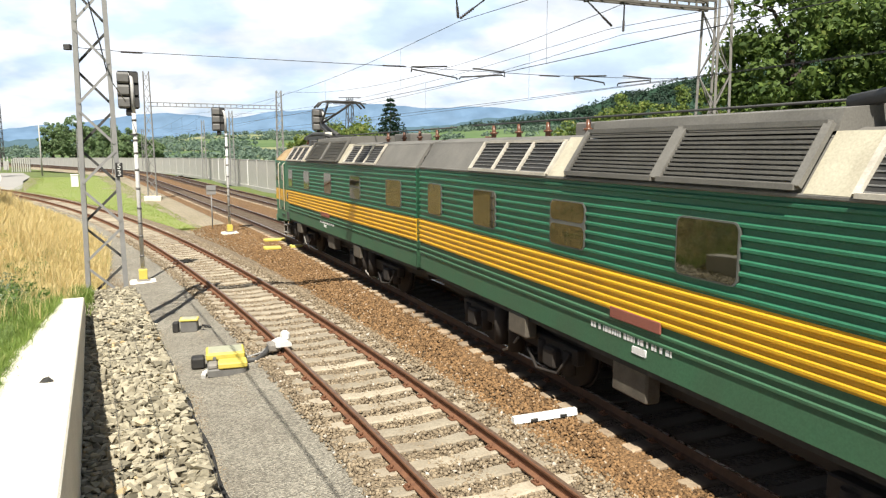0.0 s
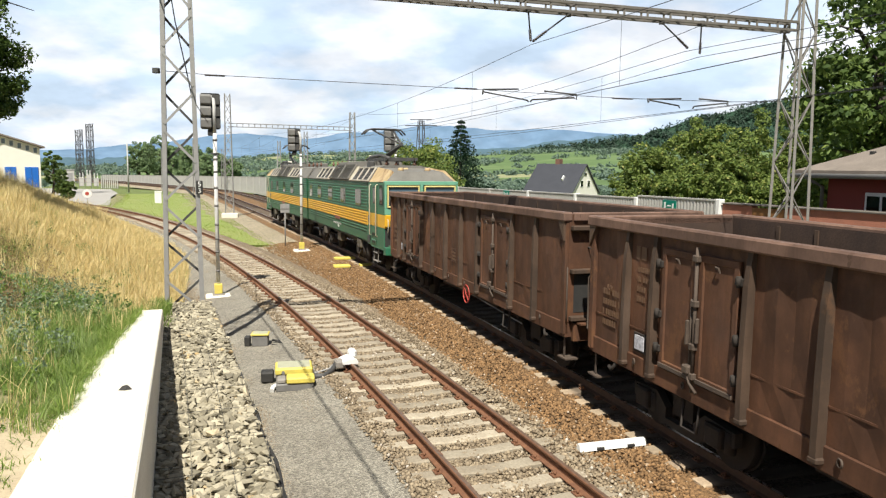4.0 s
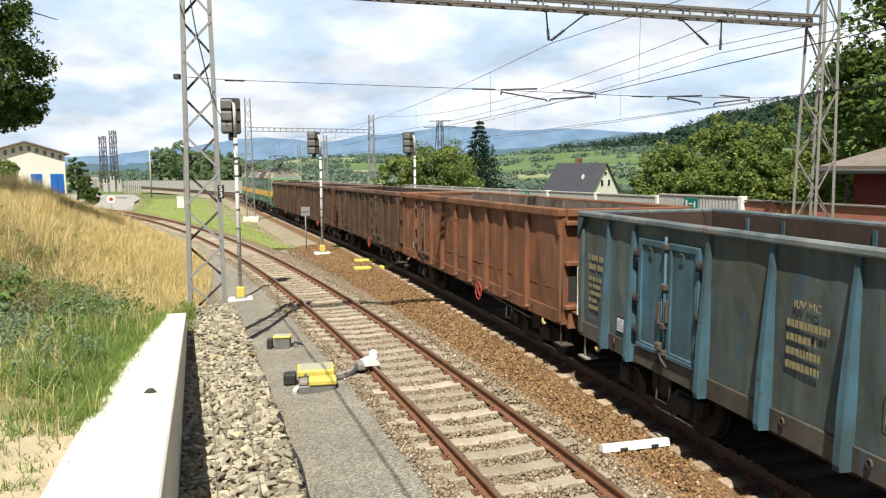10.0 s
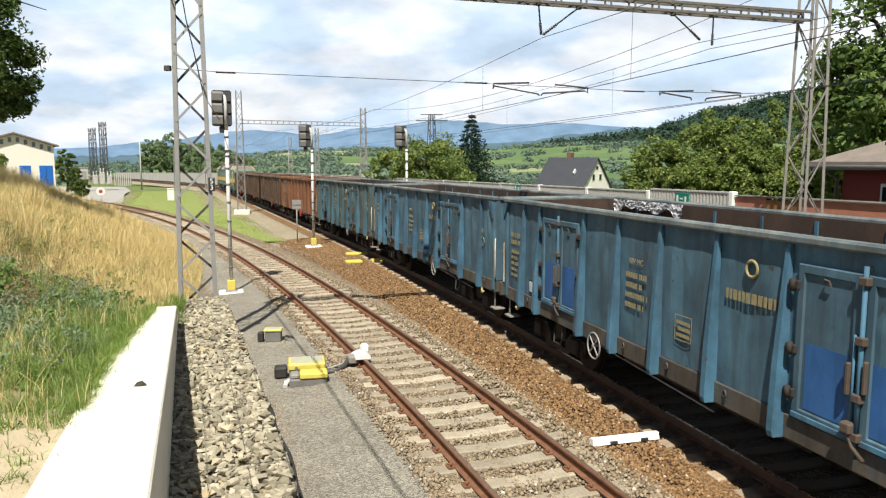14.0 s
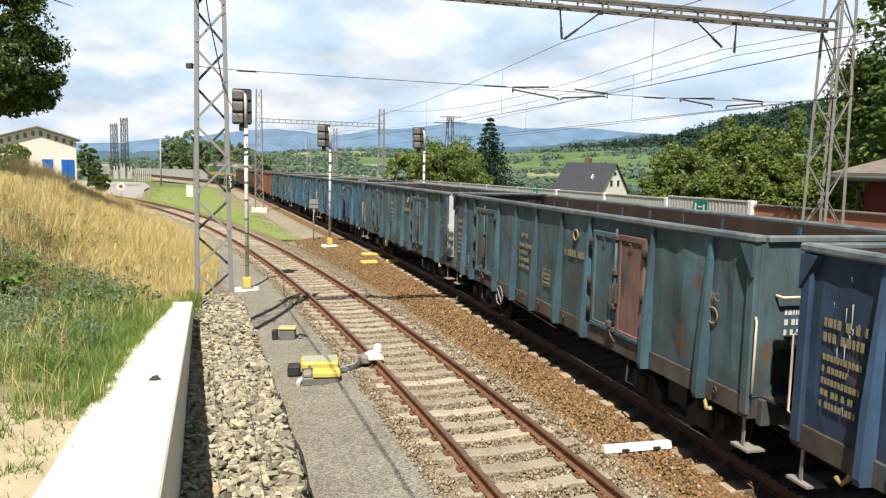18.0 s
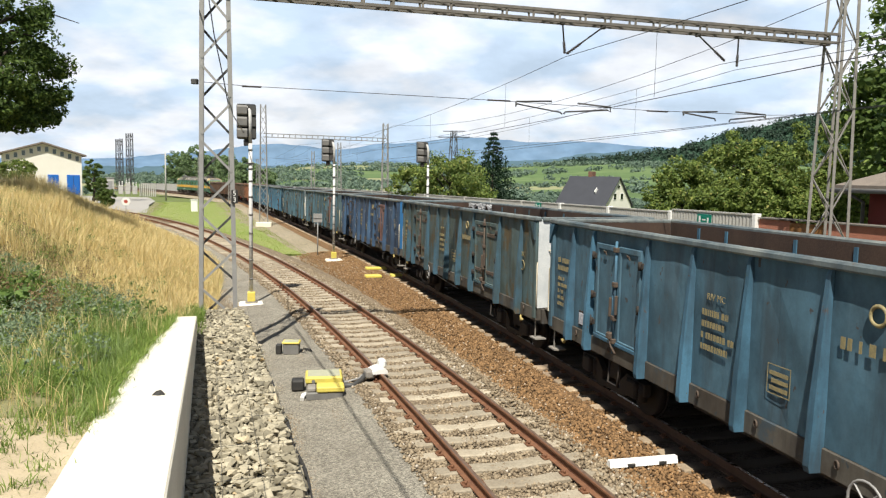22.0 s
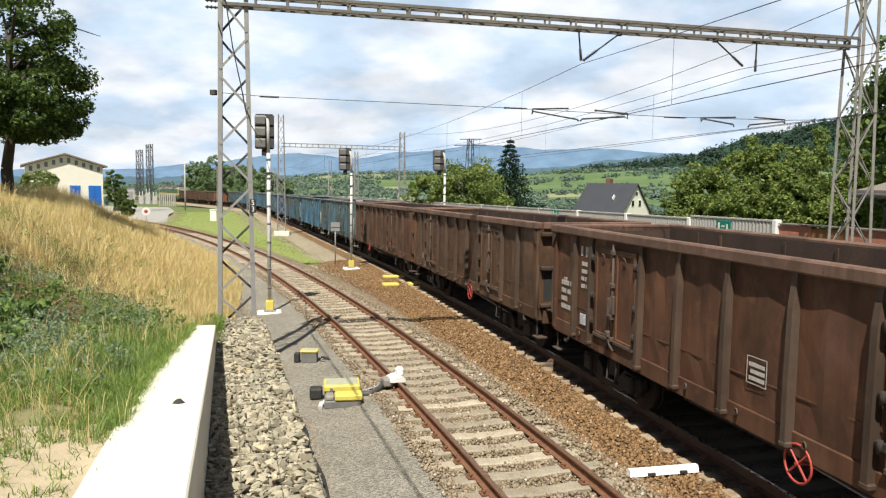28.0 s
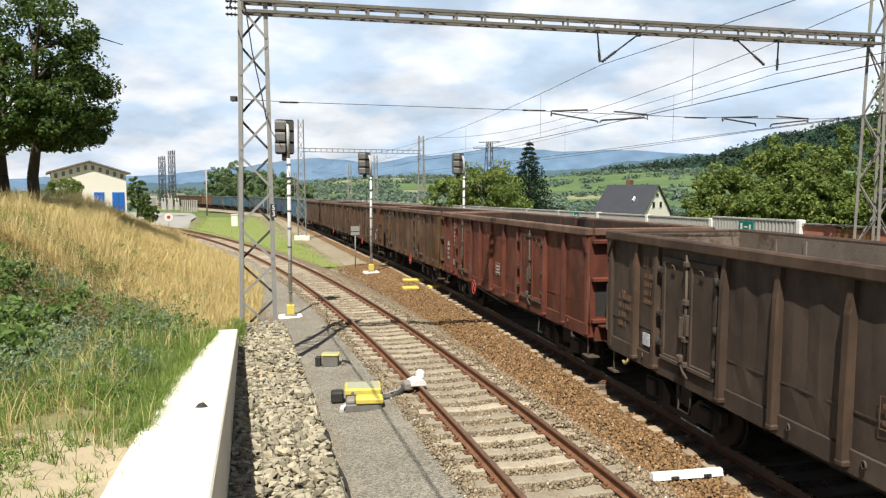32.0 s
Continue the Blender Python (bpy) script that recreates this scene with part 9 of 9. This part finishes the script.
def ridge(name, r, az0, az1, n, top, mat, label, jag=0.0, seed=0, low=-60):
    """A far ridge: heights above the horizon in degrees by azimuth."""
    ms = Mesh()
    rows = []
    for i in range(n + 1):
        az = az0 + (az1 - az0) * i / n
        el = top(az) + jag * noise.noise(Vector((az * 3.0, seed, 0))) + 0.5 * jag * noise.noise(Vector((az * 11.0, seed, 5)))
        x, y = r * math.sin(radians(az)), r * math.cos(radians(az))
        z = 4 + r * math.tan(radians(el))
        rows.append([(x * 0.86, y * 0.86, low), (x * 0.95, y * 0.95, low + (z - low) * 0.55), (x, y, z), (x * 1.04, y * 1.04, z * 0.7), (x * 1.04, y * 1.04, low)])
    ms.sweep(rows, closed=False, smooth=True)
    return tagged(part(name, ms, mat), label, "hills", kind="structure")


def curve_of(pts):
    def f(az):
        for (a, u), (b, v) in zip(pts[:-1], pts[1:]):
            if az <= b:
                q = smooth(a, b, az)
                return u + (v - u) * q
        return pts[-1][1]
    return f


ridge("far_mountains", 4600, -75, 60, 200, curve_of([(-75, 0.8), (-45, 0.5), (-32, 0.9), (-28, 1.4), (-20.7, 2.3), (-16, 2.0), (-12, 2.55), (-5.6, 3.2), (-1, 2.85), (3, 2.95), (8, 2.6), (14, 2.2), (60, 2)]), M_MOUNT, "mountain range on the horizon with blue haze painted in", 0.12, 1)
ridge("mid_ridge", 3600, -40, 60, 200, curve_of([(-40, 0.2), (-20, 0.6), (-9, 1.0), (-3, 1.35), (0, 1.5), (4, 2.1), (8, 2.45), (60, 2.6)]), M_MOUNT2, "wooded ridge below the mountains with blue-green haze painted in", 0.2, 2)


def fields_height(x, y):
    r = math.hypot(x, y)
    az = math.degrees(math.atan2(x, y))
    h = noise.noise(Vector((x / 260.0, y / 260.0, 3.0)))
    top = -0.35 + 0.95 * smooth(-26, -17, az) + 0.3 * smooth(-16, -6, az) + 0.5 * smooth(-4, 6, az)
    el = -2.2 + (2.2 + top) * smooth(150, 1500, r) + 0.35 * h * smooth(250, 700, r)
    return 4 + r * math.tan(radians(el))


def field_material():
    mt = bpy.data.materials.new("patchwork of fields")
    mt.use_nodes = True
    n, l = mt.node_tree.nodes, mt.node_tree.links
    b = n["Principled BSDF"]
    tx, mp, vo, rp, no = n.new("ShaderNodeTexCoord"), n.new("ShaderNodeMapping"), n.new("ShaderNodeTexVoronoi"), n.new("ShaderNodeValToRGB"), n.new("ShaderNodeTexNoise")
    mp.inputs["Scale"].default_value = (0.006, 0.011, 0.0)
    mp.inputs["Rotation"].default_value = (0, 0, 0.5)
    l.new(tx.outputs["Object"], mp.inputs[0]); l.new(mp.outputs[0], vo.inputs["Vector"])
    vo.inputs["Scale"].default_value = 1.0
    sx = n.new("ShaderNodeSeparateXYZ")
    l.new(vo.outputs["Color"], sx.inputs[0]); l.new(sx.outputs[0], rp.inputs[0])
    rp.color_ramp.interpolation = "CONSTANT"
    rp.color_ramp.elements[0].color, rp.color_ramp.elements[1].color = (0.12, 0.18, 0.085, 1), (0.20, 0.25, 0.13, 1)
    for p_, c_ in ((0.3, (0.15, 0.215, 0.10, 1)), (0.7, (0.30, 0.31, 0.18, 1)), (0.82, (0.13, 0.195, 0.09, 1))):
        e_ = rp.color_ramp.elements.new(p_)
        e_.color = c_
    no.inputs["Scale"].default_value = 0.05
    l.new(tx.outputs["Object"], no.inputs["Vector"])
    mu = n.new("ShaderNodeMixRGB"); mu.blend_type = "MULTIPLY"; mu.inputs[0].default_value = 0.35
    l.new(rp.outputs[0], mu.inputs[1]); l.new(no.outputs[0], mu.inputs[2])
    l.new(mu.outputs[0], b.inputs["Base Color"])
    b.inputs["Roughness"].default_value = 1.0
    b.inputs["Specular IOR Level"].default_value = 0.0
    return mt


def build_fields():
    ms = Mesh()
    rows = []
    radii = [150, 190, 240, 300, 370, 450, 540, 640, 750, 870, 1000, 1150, 1320, 1500, 1750]
    for r in radii:
        rows.append([(r * math.sin(radians(a)), r * math.cos(radians(a)), fields_height(r * math.sin(radians(a)), r * math.cos(radians(a)))) for a in np.linspace(-50, 60, 111)])
    ms.sweep(rows, closed=False, smooth=True)
    tagged(part("valley_fields", ms, field_material()), "patchwork of green and straw-coloured fields across the valley", "fields", kind="structure")
    # woods and hedges: clumps of foliage
    rng = np.random.default_rng(4)
    cen, near = [], []
    rnd = random.Random(14)
    while len(cen) < 5200:
        r, az = 150 + 1500 * rnd.random() ** 0.9, rnd.uniform(-40, 45)
        x, y = r * math.sin(radians(az)), r * math.cos(radians(az))
        w = noise.noise(Vector((x / 130.0, y / 90.0, 8.0))) + 0.35 * noise.noise(Vector((x / 40.0, y / 40.0, 1.0)))
        if w < 0.10 or (r < 620 and az < -21) or (r < 560 and az < -12 and rnd.random() < 0.9):
            continue
        s = rnd.uniform(2.6, 5.4) * (0.55 + r / 1600)
        cen.append((x, y, fields_height(x, y) + s * 0.5, s))
    near = [c for c in cen if math.hypot(c[0], c[1]) < 520]
    cen = [c for c in cen if math.hypot(c[0], c[1]) >= 520]
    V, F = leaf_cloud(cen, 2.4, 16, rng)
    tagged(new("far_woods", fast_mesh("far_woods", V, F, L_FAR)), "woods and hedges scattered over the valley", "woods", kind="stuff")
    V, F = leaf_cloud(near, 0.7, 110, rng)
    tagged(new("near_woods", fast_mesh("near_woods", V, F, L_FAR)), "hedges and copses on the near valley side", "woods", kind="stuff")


# woods and hill forest lightened in colour to stand in for haze
L_FAR = leaf_material("far woods with painted haze", (0.19, 0.26, 0.185), (0.13, 0.19, 0.155))
L_FOREST = leaf_material("far spruce forest with painted haze", (0.068, 0.11, 0.075), (0.036, 0.064, 0.05))
build_fields()
hill_top = curve_of([(-2, 0.6), (3, 1.55), (6, 1.9), (9.5, 2.4), (11, 2.95), (14, 3.8), (19, 4.8), (26, 6.2), (40, 7.5), (60, 7)])
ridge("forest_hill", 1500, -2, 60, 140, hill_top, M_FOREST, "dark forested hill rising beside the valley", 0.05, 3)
rng_ = np.random.default_rng(9)
cen = []
rnd = random.Random(31)
while len(cen) < 2600:
    az, q = rnd.uniform(0, 40), rnd.random() ** 0.6
    r = 1330 + 170 * q
    el = hill_top(az)
    z = -40 + (4 + 1500 * math.tan(radians(el)) + 40) * q
    cen.append((r * math.sin(radians(az)), r * math.cos(radians(az)), z + rnd.uniform(0, 4), rnd.uniform(5, 9)))
V, F = leaf_cloud(cen, 2.6, 14, rng_)
V[:, 2] += 2
tagged(new("hill_forest", fast_mesh("hill_forest", V, F, L_FOREST)), "dark spruce forest covering the hill", "woods", kind="stuff")


# ---- weeds on the bank and at the walls ----
L_BROAD = leaf_material("broad weed leaves", (0.20, 0.30, 0.08), (0.08, 0.14, 0.035), (0.34, 0.40, 0.16))
L_DOCK = leaf_material("brown seed heads", (0.34, 0.24, 0.13), (0.20, 0.15, 0.07), (0.42, 0.33, 0.18))
L_SAGE = leaf_material("grey-green mugwort", (0.27, 0.34, 0.22), (0.14, 0.20, 0.11), (0.40, 0.44, 0.30))


def weed_patch(name, n, s0, s1, d0, d1, size, clump, per, tall, mat, label, seed):
    """Leafy weeds in low clumps."""
    r = random.Random(seed)
    cen = []
    while len(cen) < n:
        s, d = r.uniform(s0, s1), r.uniform(d0, d1)
        x, y = along(s, SIDING, -d)
        if noise.noise(Vector((x * 0.9, y * 0.9, seed * 1.7))) < -0.05:
            continue
        h = tall * r.uniform(0.4, 1.0)
        z = bank_height(x, y)
        for k in range(3):
            cen.append((x + r.gauss(0, 0.06), y + r.gauss(0, 0.06), z + h * (k + 0.5) / 3, clump * r.uniform(0.6, 1.2)))
    V, F = leaf_cloud(cen, size, per, np.random.default_rng(seed))
    tagged(new(name, fast_mesh(name, V, F, mat)), label, "weeds", kind="stuff")


weed_patch("broadleaf_weeds", 900, 0.5, 9.0, 7.0, 13.0, 0.075, 0.17, 16, 0.55, L_BROAD, "broad-leaved green weeds on the bank", 11)
weed_patch("dock_stalks", 1500, 4.0, 16.0, 6.2, 12.5, 0.024, 0.12, 22, 0.75, L_DOCK, "brown seed heads of dock on the bank", 12)
weed_patch("mugwort", 1100, -1.0, 10.0, 5.4, 11.0, 0.026, 0.14, 24, 0.6, L_SAGE, "grey-green mugwort in the grass", 13)
weed_patch("meadow_weeds", 1100, 3.0, 20.0, 5.0, 12.0, 0.04, 0.15, 18, 0.55, L_BROAD, "green weeds among the dry grass", 14)
# tufts in the gap between the concrete wall and the stone baskets, and at their far end
r = random.Random(77)
pl = []
for _ in range(160):
    s, lat = 8.2 - abs(r.gauss(0, 0.9)), -4.42 + r.gauss(0, 0.09)
    for _ in range(7):
        p = at(s + r.gauss(0, 0.04), SIDING, lat + r.gauss(0, 0.04))
        pl.append((p.x, p.y, 0.86))
for _ in range(60):
    s, lat = r.uniform(6.5, 9.5), -3.2 + r.gauss(0, 0.1)
    for _ in range(7):
        p = at(s + r.gauss(0, 0.04), SIDING, lat + r.gauss(0, 0.04), -0.38)
        pl.append(tuple(p))
blades("wall_tufts", pl, 0.28, 0.012, L_GREEN, "green grass tufts along the stone baskets", 9, 0.8)
# grass that hangs over the bank side of the concrete wall
pl = []
for _ in range(420):
    a = r.uniform(0.1, 7.8)
    c = 0.36 + 0.3 * smooth(-1.0, 7.0, a) + abs(r.gauss(0, 0.08))
    for _ in range(9):
        p = wall_pt(a + r.gauss(0, 0.05), c + r.gauss(0, 0.03), 0)
        pl.append((p.x, p.y, max(bank_height(p.x, p.y), wall_top(a) - 0.06)))
blades("edge_tufts", pl, 0.2, 0.007, L_GREEN, "green grass hanging over the concrete wall", 15, 1.1)
# sparse tufts on bare soil
pl = []
for _ in range(70):
    a, c = r.uniform(7.6, 12.0), 0.74 + abs(r.gauss(0, 0.7))
    for _ in range(14):
        p = wall_pt(a + r.gauss(0, 0.05), c + r.gauss(0, 0.05), 0)
        pl.append((p.x, p.y, bank_height(p.x, p.y) + 0.01))
blades("soil_tufts", pl, 0.13, 0.008, L_GREEN, "sparse grass tufts on the sandy soil", 10, 1.0)

# low leafy undergrowth among the grass
r = random.Random(91)
cen = []
while len(cen) < 6500:
    s_, d_ = -5 + 17 * r.random() ** 1.2, 4.6 + 9 * r.random() ** 1.1
    x, y = along(s_, SIDING, -d_)
    if r.random() > green_at(x, y, s_, d_) * min(1.0, max(0.0, 0.1 + patchy(x, y, 5) * 1.2)) or (s_ < 5.6 and d_ < 5.1):
        continue
    cen.append((x, y, bank_height(x, y) + 0.05, r.uniform(0.05, 0.12)))
V, F = leaf_cloud(cen, 0.016, 26, np.random.default_rng(92))
tagged(new("undergrowth", fast_mesh("undergrowth", V, F, leaf_material("low green leaves", (0.25, 0.36, 0.08), (0.09, 0.16, 0.03), (0.38, 0.42, 0.14)))), "low leafy green undergrowth on the bank", "weeds", kind="stuff")

# short turf near the wall, close to the viewer
pl = []
while len(pl) < 42000:
    s_, d_ = r.uniform(-4.5, 5.0), 4.7 + 4.5 * r.random() ** 1.3
    x, y = along(s_, SIDING, -d_)
    if (s_ < 5.6 and d_ < 5.1) or bare(x, y, s_, d_) > r.random() or noise.noise(Vector((x * 1.6, y * 1.6, 50.0))) < -0.12:
        continue
    for _ in range(8):
        xx, yy = x + r.gauss(0, 0.03), y + r.gauss(0, 0.03)
        pl.append((xx, yy, bank_height(xx, yy) - 0.01))
blades("turf", pl, 0.13, 0.007, L_GREEN, "short dense green turf behind the concrete wall", 21, 1.1)


# ---- what moves ----
# where each wagon stands against an even spacing
SHIFT = [0.12, -0.02, 0.0, 0.0, -0.02, 0.02, 0.1, 0.2, 0.24, 0.27, 0.26, 0.25, 0.33, 0.4, 0.42, 0.2, 0.19, 0.0, -0.22]
def motions():
    times = [i * 1.0 for i in range(33)]
    for k, w in enumerate(WAGONS):
        walk(w, [(t, vehicle_pose(travelled(t) - k * WAGON_L - HALF + 0.25 + SHIFT[k], 4.65)) for t in times])
    for k, sec in enumerate(LOCO):
        walk(sec, [(t, vehicle_pose(travelled(t) + (2 * SECTION_L - 8.875 if k == 0 else 8.875), 5.0)) for t in times])
    # the wheels roll; all wheelsets share one set of keys
    rows, t = [], 0.0
    while t < 32.001:
        rows.append((t, pose(0, 0, 0, 0, math.degrees((travelled(t) - travelled(0)) / 0.46), 0)))
        t += 1 / 15
    rows = [(min(32.0, t), m) for t, m in rows]
    walk(WHEELS[0], rows)
    keys = WHEELS[0].animation_data
    for w in WHEELS[1:]:
        w.rotation_mode = "QUATERNION"
        d = w.animation_data_create()
        d.action = keys.action
        d.action_slot = keys.action_slot


motions()
